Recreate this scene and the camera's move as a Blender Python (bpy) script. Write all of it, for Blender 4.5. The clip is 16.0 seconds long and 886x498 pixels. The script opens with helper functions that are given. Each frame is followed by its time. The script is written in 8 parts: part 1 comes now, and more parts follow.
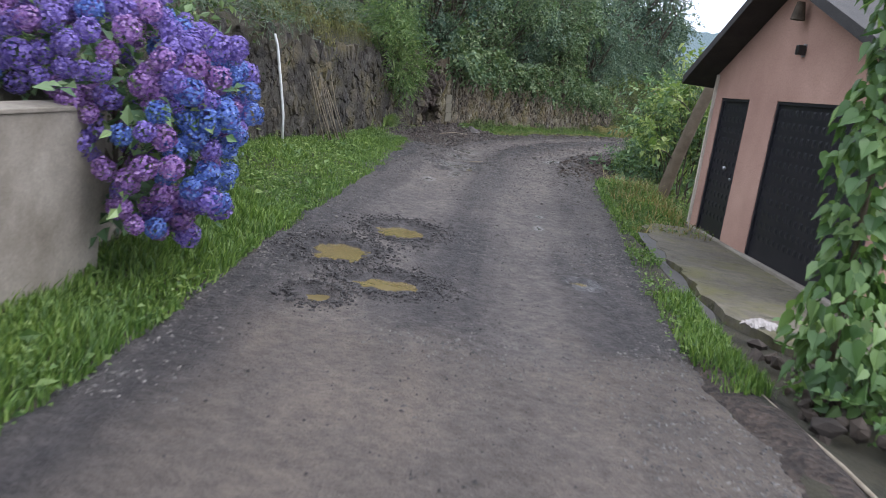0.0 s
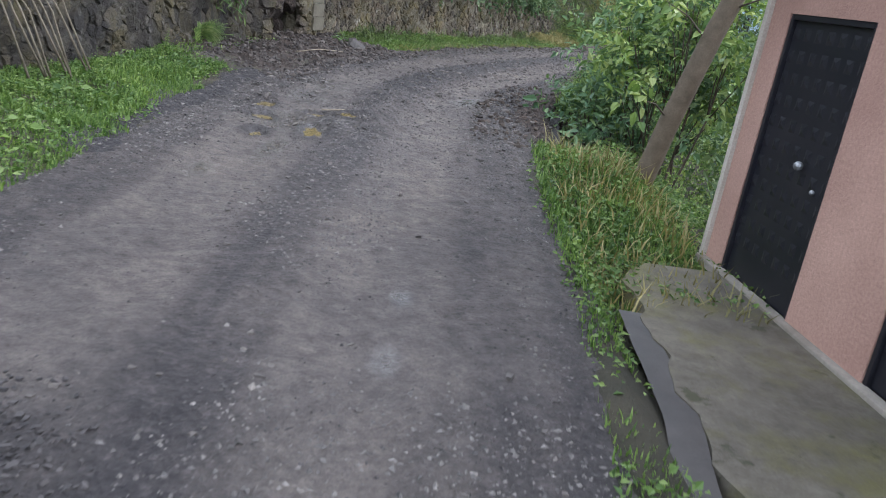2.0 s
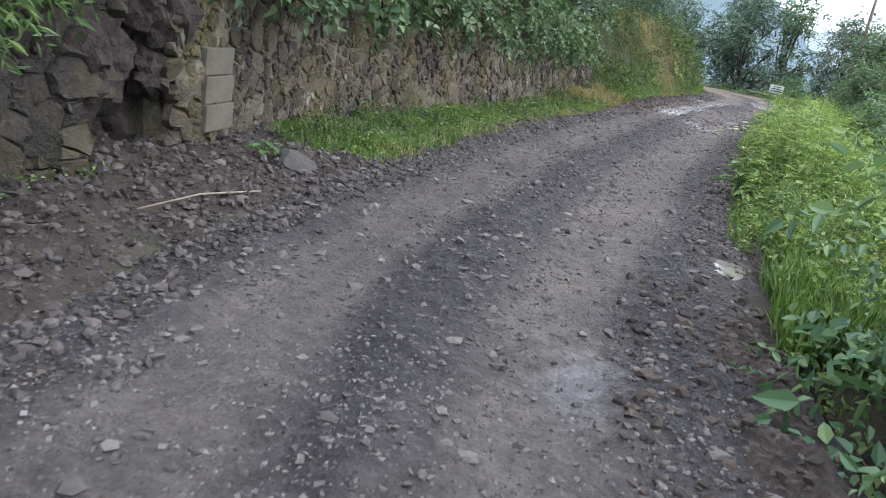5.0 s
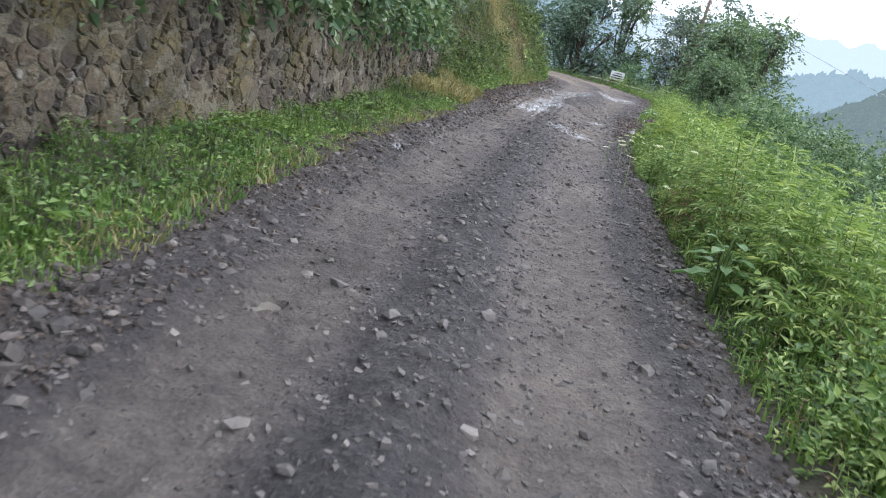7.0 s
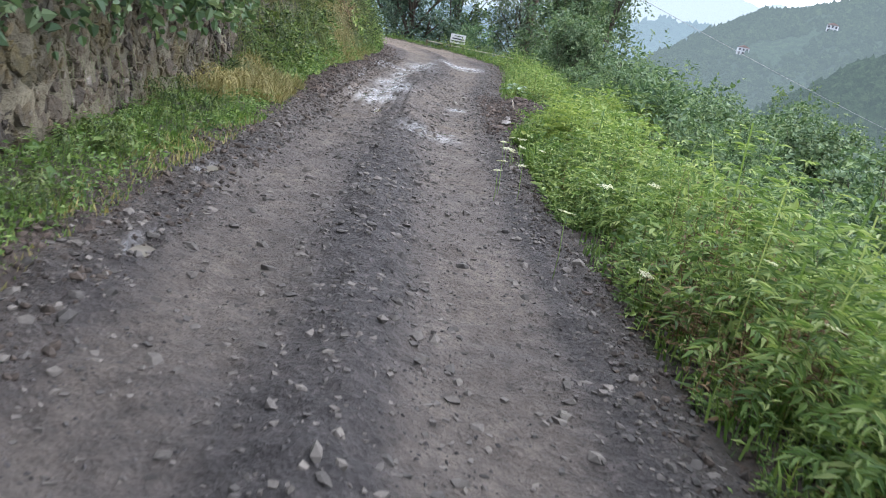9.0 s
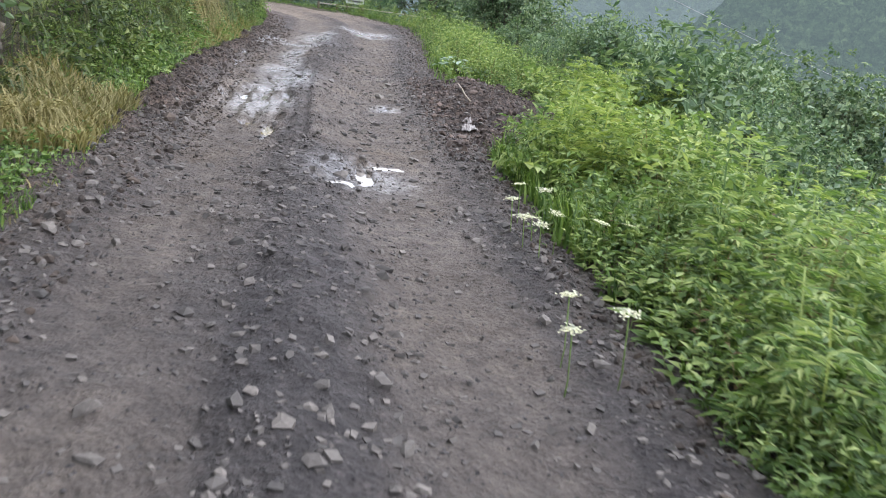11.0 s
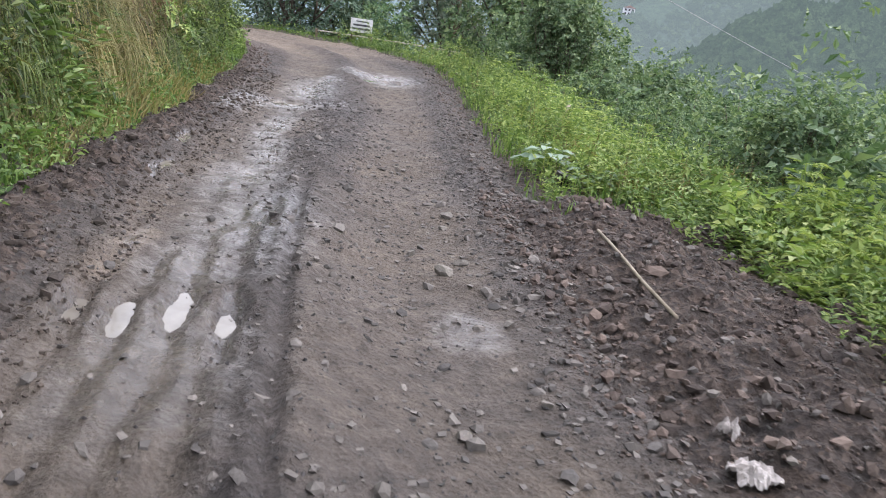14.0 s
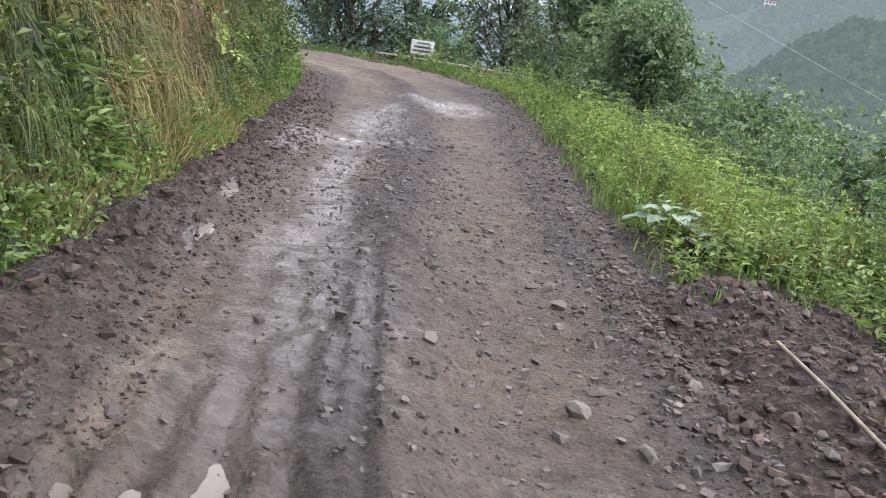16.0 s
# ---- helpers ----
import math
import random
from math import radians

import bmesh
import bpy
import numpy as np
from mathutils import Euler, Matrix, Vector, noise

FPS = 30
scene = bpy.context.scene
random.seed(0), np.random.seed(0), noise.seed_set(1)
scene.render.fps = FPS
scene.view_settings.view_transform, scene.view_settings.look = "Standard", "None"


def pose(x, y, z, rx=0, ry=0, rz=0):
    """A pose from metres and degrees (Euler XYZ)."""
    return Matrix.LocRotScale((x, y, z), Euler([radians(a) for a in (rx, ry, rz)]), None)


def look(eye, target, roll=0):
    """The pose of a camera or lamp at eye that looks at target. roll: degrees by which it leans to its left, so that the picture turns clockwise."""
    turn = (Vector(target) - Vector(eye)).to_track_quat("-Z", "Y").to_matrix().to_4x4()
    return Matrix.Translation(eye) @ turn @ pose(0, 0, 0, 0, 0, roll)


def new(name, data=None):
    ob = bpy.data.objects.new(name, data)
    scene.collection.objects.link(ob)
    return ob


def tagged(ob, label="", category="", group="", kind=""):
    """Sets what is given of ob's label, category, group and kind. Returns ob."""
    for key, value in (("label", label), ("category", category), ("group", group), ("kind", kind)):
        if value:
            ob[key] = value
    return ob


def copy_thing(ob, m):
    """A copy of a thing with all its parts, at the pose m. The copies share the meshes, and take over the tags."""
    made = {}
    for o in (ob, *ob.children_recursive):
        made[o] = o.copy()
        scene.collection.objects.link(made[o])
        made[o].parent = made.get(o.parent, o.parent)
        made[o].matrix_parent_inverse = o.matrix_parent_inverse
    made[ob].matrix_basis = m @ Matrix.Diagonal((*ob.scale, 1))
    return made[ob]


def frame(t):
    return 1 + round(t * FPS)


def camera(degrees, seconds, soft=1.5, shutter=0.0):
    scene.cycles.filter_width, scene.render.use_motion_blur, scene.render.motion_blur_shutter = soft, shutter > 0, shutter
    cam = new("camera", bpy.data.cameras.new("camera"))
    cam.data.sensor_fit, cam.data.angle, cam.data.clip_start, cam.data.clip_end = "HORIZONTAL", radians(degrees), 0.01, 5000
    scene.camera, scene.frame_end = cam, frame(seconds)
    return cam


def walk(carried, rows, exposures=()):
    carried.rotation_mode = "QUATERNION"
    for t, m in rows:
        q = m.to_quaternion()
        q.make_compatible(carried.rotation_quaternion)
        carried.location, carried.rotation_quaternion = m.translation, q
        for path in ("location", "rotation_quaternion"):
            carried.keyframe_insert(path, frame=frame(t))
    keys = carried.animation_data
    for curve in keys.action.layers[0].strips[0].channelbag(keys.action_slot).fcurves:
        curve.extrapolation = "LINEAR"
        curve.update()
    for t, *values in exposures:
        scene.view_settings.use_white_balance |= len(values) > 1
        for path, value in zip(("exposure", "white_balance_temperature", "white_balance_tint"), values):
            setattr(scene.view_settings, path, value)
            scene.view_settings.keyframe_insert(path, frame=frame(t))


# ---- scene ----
cam = camera(56.0, 16.0, soft=0.95, shutter=0.2)
PATH = [
    (0, (1.428, 1.635, 1.355), (1.369, 3.596, 0.967), 8.6),
    (0.5, (1.564, 3.683, 1.471), (1.489, 5.635, 1.042), 8.1),
    (1, (1.781, 5.438, 1.496), (1.745, 7.384, 1.038), 8.7),
    (1.5, (2.021, 7.099, 1.452), (2.105, 9.02, 0.901), 9.9),
    (2, (2.225, 8.556, 1.534), (2.356, 10.46, 0.935), 10.0),
    (2.5, (2.314, 9.984, 1.51), (2.455, 11.891, 0.924), 10.3),
    (3, (2.292, 11.722, 1.559), (2.372, 13.645, 1.014), 9.3),
    (3.5, (2.122, 13.295, 1.62), (2.127, 15.219, 1.073), 8.6),
    (3.7, (2.075, 13.908, 1.673), (2.055, 15.831, 1.123), 7.9),
    (5.8, (1.809, 18.674, 1.705), (2.136, 20.57, 1.159), 13.6),
    (6, (1.862, 19.176, 1.708), (2.219, 21.063, 1.15), 14.4),
    (6.5, (2.136, 20.316, 1.733), (2.619, 22.177, 1.182), 13.1),
    (7, (2.362, 21.494, 1.714), (2.947, 23.332, 1.183), 14.1),
    (7.5, (2.692, 22.575, 1.729), (3.398, 24.37, 1.201), 13.7),
    (8, (3.06, 23.672, 1.756), (3.841, 25.437, 1.234), 11.7),
    (8.5, (3.378, 24.741, 1.745), (4.218, 26.475, 1.21), 12.0),
    (9, (3.809, 25.873, 1.758), (4.739, 27.561, 1.224), 11.6),
    (9.2, (3.986, 26.325, 1.757), (4.942, 28.0, 1.228), 11.2),
    (11.3, (6.054, 31.257, 1.656), (7.188, 32.795, 1.064), 8.1),
    (11.5, (6.288, 31.767, 1.664), (7.442, 33.294, 1.085), 8.6),
    (12, (6.874, 32.973, 1.689), (8.054, 34.484, 1.118), 8.5),
    (12.5, (7.376, 33.963, 1.711), (8.564, 35.471, 1.153), 8.4),
    (13, (7.865, 34.917, 1.708), (9.044, 36.432, 1.148), 8.8),
    (13.5, (8.194, 35.612, 1.717), (9.373, 37.132, 1.168), 9.4),
    (14, (8.436, 36.271, 1.708), (9.563, 37.828, 1.156), 8.6),
    (14.5, (8.589, 36.763, 1.704), (9.672, 38.354, 1.16), 8.4),
    (15, (8.719, 37.157, 1.724), (9.769, 38.771, 1.184), 8.3),
    (15.5, (8.827, 37.449, 1.719), (9.862, 39.074, 1.183), 8.3),
    (16, (8.937, 37.743, 1.718), (9.969, 39.373, 1.189), 8.7),
]
walk(cam, [(t, look(eye, target, roll)) for t, eye, target, roll in PATH],
     exposures=[(0, 0.38, 6300, 14), (2, 0.64, 6080, 13), (7, 0.77, 6150, 13), (11.5, 0.86, 6400, 15), (16, 0.86, 6650, 18)])

# ---- light: an overcast sky and a weak, very wide sun ----
world = bpy.data.worlds.new("sky")
scene.world = world
world.use_nodes = True
wn, wl = world.node_tree.nodes, world.node_tree.links
wbg = wn["Background"]
sky = wn.new("ShaderNodeTexSky")
sky.sky_type = "NISHITA"
sky.sun_disc = False
sky.sun_elevation = radians(52)
sky.sun_rotation = radians(60)
sky.dust_density = 6.0
skyscale = wn.new("ShaderNodeVectorMath")
skyscale.operation = "SCALE"
skyscale.inputs["Scale"].default_value = 0.10
wl.new(sky.outputs[0], skyscale.inputs[0])
cloudy = wn.new("ShaderNodeMix")
cloudy.data_type = "RGBA"
cloudy.inputs["Factor"].default_value = 0.86
cloud_noise = wn.new("ShaderNodeTexNoise")
cloud_noise.inputs["Scale"].default_value = 2.2
cloud_noise.inputs["Detail"].default_value = 5.0
cloud_ramp = wn.new("ShaderNodeValToRGB")
cloud_ramp.color_ramp.elements[0].position = 0.35
cloud_ramp.color_ramp.elements[0].color = (0.64, 0.74, 0.90, 1)
cloud_ramp.color_ramp.elements[1].position = 0.68
cloud_ramp.color_ramp.elements[1].color = (0.97, 1.02, 1.10, 1)
wl.new(cloud_noise.outputs["Fac"], cloud_ramp.inputs[0])
wl.new(skyscale.outputs[0], cloudy.inputs["A"])
wl.new(cloud_ramp.outputs[0], cloudy.inputs["B"])
wl.new(cloudy.outputs["Result"], wbg.inputs["Color"])
wbg.inputs["Strength"].default_value = 2.2
sun_data = bpy.data.lights.new("sun", "SUN")
sun_data.energy = 1.2
sun_data.angle = radians(25)
sun_data.color = (1.0, 0.98, 0.96)
sun = new("sun", sun_data)
sun.matrix_world = look((30, 10, 40), (6, 25, 0))


# ---- materials ----
def mat_base(name, rough=0.8, metal=0.0):
    m = bpy.data.materials.new(name)
    m.use_nodes = True
    b = m.node_tree.nodes["Principled BSDF"]
    b.inputs["Roughness"].default_value = rough
    b.inputs["Metallic"].default_value = metal
    return m, m.node_tree.nodes, m.node_tree.links, b


def noise_node(n, l, scale, detail=4.0, rough=0.6, coord="Object", stretch=None):
    tc = n.new("ShaderNodeTexCoord")
    t = n.new("ShaderNodeTexNoise")
    t.inputs["Scale"].default_value = scale
    t.inputs["Detail"].default_value = detail
    t.inputs["Roughness"].default_value = rough
    if stretch:
        mp = n.new("ShaderNodeMapping")
        mp.inputs["Scale"].default_value = stretch
        l.new(tc.outputs[coord], mp.inputs[0])
        l.new(mp.outputs[0], t.inputs["Vector"])
    else:
        l.new(tc.outputs[coord], t.inputs["Vector"])
    return t.outputs["Fac"]


def ramp(n, l, fac, stops):
    r = n.new("ShaderNodeValToRGB")
    e = r.color_ramp.elements
    while len(e) < len(stops):
        e.new(0.5)
    for el, (p, c) in zip(e, stops):
        el.position = p
        el.color = (*c, 1)
    if fac is not None:
        l.new(fac, r.inputs[0])
    return r.outputs[0]


def mix(n, l, fac, a, b, mode="MIX"):
    m = n.new("ShaderNodeMix")
    m.data_type = "RGBA"
    m.blend_type = mode
    for key, v in (("Factor", fac), ("A", a), ("B", b)):
        if isinstance(v, (int, float)):
            m.inputs[key].default_value = v
        elif isinstance(v, tuple):
            m.inputs[key].default_value = (*v, 1)
        else:
            l.new(v, m.inputs[key])
    return m.outputs["Result"]


def math_node(n, l, op, a, b=0.0, clamp=False):
    m = n.new("ShaderNodeMath")
    m.operation = op
    m.use_clamp = clamp
    for k, v in enumerate((a, b)):
        if isinstance(v, (int, float)):
            m.inputs[k].default_value = v
        else:
            l.new(v, m.inputs[k])
    return m.outputs[0]


def bump(n, l, b, height, strength=0.5, dist=0.02):
    bp = n.new("ShaderNodeBump")
    bp.inputs["Strength"].default_value = strength
    bp.inputs["Distance"].default_value = dist
    l.new(height, bp.inputs["Height"])
    l.new(bp.outputs[0], b.inputs["Normal"])


def m_plain(name, c1, c2, scale, rough=0.8, bump_s=0.4, bump_scale=None, metal=0.0, dist=0.01, island=0.0):
    """Two-scale mottled surface between two colours."""
    m, n, l, b = mat_base(name, rough, metal)
    big = noise_node(n, l, scale, 5.0)
    fine = noise_node(n, l, bump_scale or scale * 9, 4.0, 0.7)
    col = ramp(n, l, big, [(0.3, c1), (0.7, c2)])
    shade = ramp(n, l, fine, [(0.25, (0.72, 0.72, 0.72)), (0.75, (1.15, 1.15, 1.15))])
    col = mix(n, l, 1.0, col, shade, "MULTIPLY")
    if island:
        g = n.new("ShaderNodeNewGeometry")
        o = n.new("ShaderNodeObjectInfo")
        r = math_node(n, l, "FRACT", math_node(n, l, "ADD", g.outputs["Random Per Island"], o.outputs["Random"]))
        tone = ramp(n, l, r, [(0.0, (1 - island,) * 3), (1.0, (1 + island, 1 + island * 0.95, 1 + island * 0.85))])
        col = mix(n, l, 1.0, col, tone, "MULTIPLY")
    l.new(col, b.inputs["Base Color"])
    if bump_s:
        bump(n, l, b, fine, bump_s, dist)
    return m


def m_leaf(name, dark, mid, light, rough=0.5, trans=0.35, patch=0.6):
    """Foliage: each leaf has its own tone, the mass has lighter and darker patches; light passes through."""
    m, n, l, b = mat_base(name, rough)
    g = n.new("ShaderNodeNewGeometry")
    r = ramp(n, l, g.outputs["Random Per Island"], [(0.0, dark), (0.55, mid), (1.0, light)])
    big = noise_node(n, l, patch, 3.0)
    tone = ramp(n, l, big, [(0.3, (0.75, 0.8, 0.8)), (0.7, (1.2, 1.15, 1.0))])
    col = mix(n, l, 1.0, r, tone, "MULTIPLY")
    l.new(col, b.inputs["Base Color"])
    b.inputs["Specular IOR Level"].default_value = 0.35
    t = n.new("ShaderNodeBsdfTranslucent")
    l.new(mix(n, l, 1.0, col, (1.1, 1.15, 0.7), "MULTIPLY"), t.inputs["Color"])
    mx = n.new("ShaderNodeMixShader")
    mx.inputs[0].default_value = trans
    l.new(b.outputs[0], mx.inputs[1])
    l.new(t.outputs[0], mx.inputs[2])
    l.new(mx.outputs[0], n["Material Output"].inputs["Surface"])
    return m


def m_road():
    m, n, l, b = mat_base("gravel_dirt_road", 0.9)
    at = n.new("ShaderNodeAttribute")
    at.attribute_name = "track"
    aw = n.new("ShaderNodeAttribute")
    aw.attribute_name = "wet"
    ab = n.new("ShaderNodeAttribute")
    ab.attribute_name = "brown"
    grit = noise_node(n, l, 55.0, 5.0, 0.75)
    mid = noise_node(n, l, 9.0, 6.0, 0.7)
    big = noise_node(n, l, 0.9, 4.0, 0.6)
    vor = n.new("ShaderNodeTexVoronoi")
    vor.inputs["Scale"].default_value = 34.0
    tc = n.new("ShaderNodeTexCoord")
    l.new(tc.outputs["Object"], vor.inputs["Vector"])
    gravel = ramp(n, l, mid, [(0.3, (0.016, 0.0138, 0.0152)), (0.55, (0.034, 0.030, 0.031)), (0.75, (0.070, 0.062, 0.062))])
    chips = ramp(n, l, vor.outputs["Color"], [(0.2, (0.5, 0.5, 0.51)), (0.55, (0.95, 0.94, 0.94)), (0.85, (1.9, 1.86, 1.8))])
    gravel = mix(n, l, 0.6, gravel, chips, "MULTIPLY")
    mud = ramp(n, l, mid, [(0.3, (0.078, 0.067, 0.061)), (0.7, (0.165, 0.142, 0.126))])
    edge = math_node(n, l, "MULTIPLY", at.outputs["Fac"], math_node(n, l, "ADD", math_node(n, l, "MULTIPLY", big, 0.9), math_node(n, l, "MULTIPLY", mid, 0.75)), True)
    col = mix(n, l, edge, gravel, mud)
    red = ramp(n, l, mid, [(0.3, (0.052, 0.040, 0.030)), (0.7, (0.140, 0.110, 0.082))])
    col = mix(n, l, ab.outputs["Fac"], col, red)
    ap = n.new("ShaderNodeAttribute")
    ap.attribute_name = "pale"
    col = mix(n, l, math_node(n, l, "MULTIPLY", ap.outputs["Fac"], math_node(n, l, "MULTIPLY", mid, 1.6), True), col, (0.20, 0.158, 0.120))
    tone = ramp(n, l, big, [(0.3, (0.82, 0.82, 0.84)), (0.7, (1.15, 1.13, 1.1))])
    col = mix(n, l, 1.0, col, tone, "MULTIPLY")
    col = mix(n, l, 0.85, col, ramp(n, l, grit, [(0.25, (0.6, 0.6, 0.6)), (0.75, (1.4, 1.4, 1.4))]), "MULTIPLY")
    # wet patches break up along the fine relief
    wet = math_node(n, l, "SUBTRACT", math_node(n, l, "ADD", math_node(n, l, "MULTIPLY", aw.outputs["Fac"], 1.32), math_node(n, l, "MULTIPLY", mid, 1.7)), 1.3, True)
    col = mix(n, l, wet, col, mix(n, l, 1.0, col, (0.72, 0.71, 0.7), "MULTIPLY"))
    l.new(col, b.inputs["Base Color"])
    l.new(ramp(n, l, wet, [(0.1, (0.85, 0.85, 0.85)), (0.8, (0.24, 0.24, 0.24))]), b.inputs["Roughness"])
    l.new(math_node(n, l, "MULTIPLY", wet, 0.45), b.inputs["Coat Weight"])
    b.inputs["Coat Roughness"].default_value = 0.2
    b.inputs["Coat IOR"].default_value = 1.36
    h = math_node(n, l, "ADD", grit, math_node(n, l, "MULTIPLY", vor.outputs["Distance"], 0.8))
    h = math_node(n, l, "MULTIPLY", h, math_node(n, l, "SUBTRACT", 1.0, math_node(n, l, "MULTIPLY", wet, 0.5)))
    bump(n, l, b, h, 0.9, 0.045)
    return m


def m_earth():
    m, n, l, b = mat_base("dug_brown_earth", 0.92)
    fine, mid, big = noise_node(n, l, 60.0, 5.0, 0.75), noise_node(n, l, 11.0, 6.0, 0.75), noise_node(n, l, 1.6, 4.0)
    vor = n.new("ShaderNodeTexVoronoi")
    vor.inputs["Scale"].default_value = 24.0
    tc = n.new("ShaderNodeTexCoord")
    l.new(tc.outputs["Object"], vor.inputs["Vector"])
    col = ramp(n, l, mid, [(0.28, (0.018, 0.013, 0.010)), (0.5, (0.051, 0.037, 0.029)), (0.72, (0.108, 0.081, 0.065))])
    col = mix(n, l, 0.8, col, ramp(n, l, vor.outputs["Color"], [(0.2, (0.55, 0.55, 0.55)), (0.8, (1.5, 1.48, 1.45))]), "MULTIPLY")
    col = mix(n, l, 1.0, col, ramp(n, l, big, [(0.3, (0.75, 0.75, 0.78)), (0.7, (1.25, 1.2, 1.15))]), "MULTIPLY")
    col = mix(n, l, 0.7, col, ramp(n, l, fine, [(0.25, (0.6, 0.6, 0.6)), (0.75, (1.4, 1.4, 1.4))]), "MULTIPLY")
    l.new(col, b.inputs["Base Color"])
    h = math_node(n, l, "ADD", mid, math_node(n, l, "ADD", math_node(n, l, "MULTIPLY", vor.outputs["Distance"], 0.7), math_node(n, l, "MULTIPLY", fine, 0.4)))
    bump(n, l, b, h, 1.0, 0.07)
    return m


def m_stone(name, k, hue=(1.0, 1.0, 1.0), mossy=0.75):
    m, n, l, b = mat_base(name, 0.88)
    o = n.new("ShaderNodeObjectInfo")
    g = n.new("ShaderNodeNewGeometry")
    r = math_node(n, l, "FRACT", math_node(n, l, "ADD", g.outputs["Random Per Island"], o.outputs["Random"]))
    base = ramp(n, l, r, [(0.0, (0.042 * k, 0.036 * k, 0.034 * k)), (0.45, (0.072 * k, 0.062 * k, 0.053 * k)), (0.85, (0.105 * k, 0.091 * k, 0.075 * k)), (1.0, (0.155 * k, 0.137 * k, 0.115 * k))])
    place = n.new("ShaderNodeNewGeometry")
    fines = []
    for sc in (26.0, 6.0):
        tx = n.new("ShaderNodeTexNoise")
        tx.inputs["Scale"].default_value = sc
        tx.inputs["Detail"].default_value = 6.0
        tx.inputs["Roughness"].default_value = 0.7
        l.new(place.outputs["Position"], tx.inputs["Vector"])
        fines.append(tx.outputs["Fac"])
    fine, wear = fines
    base = mix(n, l, 1.0, base, hue, "MULTIPLY")
    col = mix(n, l, 1.0, base, ramp(n, l, fine, [(0.25, (0.5, 0.5, 0.5)), (0.75, (1.5, 1.5, 1.42))]), "MULTIPLY")
    geo = n.new("ShaderNodeNewGeometry")
    moss = n.new("ShaderNodeTexNoise")
    moss.inputs["Scale"].default_value = 1.3
    moss.inputs["Detail"].default_value = 6.0
    l.new(geo.outputs["Position"], moss.inputs["Vector"])
    mf = ramp(n, l, moss.outputs["Fac"], [(0.46, (0, 0, 0)), (0.66, (1, 1, 1))])
    mcol = ramp(n, l, wear, [(0.35, (0.058, 0.054, 0.018)), (0.65, (0.175, 0.138, 0.048))])
    col = mix(n, l, math_node(n, l, "MULTIPLY", mf, mossy), col, mcol)
    lich = n.new("ShaderNodeTexNoise")
    lich.inputs["Scale"].default_value = 5.0
    lich.inputs["Detail"].default_value = 5.0
    l.new(geo.outputs["Position"], lich.inputs["Vector"])
    lf = ramp(n, l, lich.outputs["Fac"], [(0.58, (0, 0, 0)), (0.70, (1, 1, 1))])
    col = mix(n, l, math_node(n, l, "MULTIPLY", lf, 0.75), col, (0.36 * k, 0.335 * k, 0.295 * k))
    damp = n.new("ShaderNodeTexNoise")
    damp.inputs["Scale"].default_value = 0.9
    damp.inputs["Detail"].default_value = 4.0
    l.new(geo.outputs["Position"], damp.inputs["Vector"])
    col = mix(n, l, 1.0, col, ramp(n, l, damp.outputs["Fac"], [(0.36, (0.50, 0.49, 0.48)), (0.60, (1.12, 1.1, 1.06))]), "MULTIPLY")
    l.new(col, b.inputs["Base Color"])
    bump(n, l, b, math_node(n, l, "ADD", math_node(n, l, "MULTIPLY", fine, 0.5), wear), 0.9, 0.06)
    return m


def m_slab():
    """Old poured concrete: grit, damp stains, yellow-green moss in patches."""
    m, n, l, b = mat_base("mossy_concrete_slab", 0.82)
    grit, mid, big = noise_node(n, l, 70.0, 4.0, 0.75), noise_node(n, l, 7.0, 6.0, 0.7), noise_node(n, l, 1.5, 5.0, 0.65)
    col = ramp(n, l, mid, [(0.3, (0.070, 0.061, 0.043)), (0.7, (0.150, 0.132, 0.100))])
    moss = ramp(n, l, big, [(0.44, (0, 0, 0)), (0.60, (1, 1, 1))])
    col = mix(n, l, math_node(n, l, "MULTIPLY", moss, math_node(n, l, "MULTIPLY", mid, 1.3), True), col, (0.105, 0.098, 0.022))
    tuft = ramp(n, l, noise_node(n, l, 3.2, 7.0, 0.7), [(0.60, (0, 0, 0)), (0.66, (1, 1, 1))])
    col = mix(n, l, math_node(n, l, "MULTIPLY", tuft, 0.8), col, (0.034, 0.036, 0.010))
    stain = ramp(n, l, noise_node(n, l, 0.8, 3.0), [(0.35, (0.72, 0.71, 0.70)), (0.65, (1.15, 1.13, 1.1))])
    col = mix(n, l, 1.0, col, stain, "MULTIPLY")
    col = mix(n, l, 1.0, col, ramp(n, l, grit, [(0.25, (0.66, 0.66, 0.66)), (0.75, (1.3, 1.3, 1.3))]), "MULTIPLY")
    l.new(col, b.inputs["Base Color"])
    bump(n, l, b, math_node(n, l, "ADD", math_node(n, l, "MULTIPLY", grit, 0.5), math_node(n, l, "ADD", mid, tuft)), 0.6, 0.015)
    return m


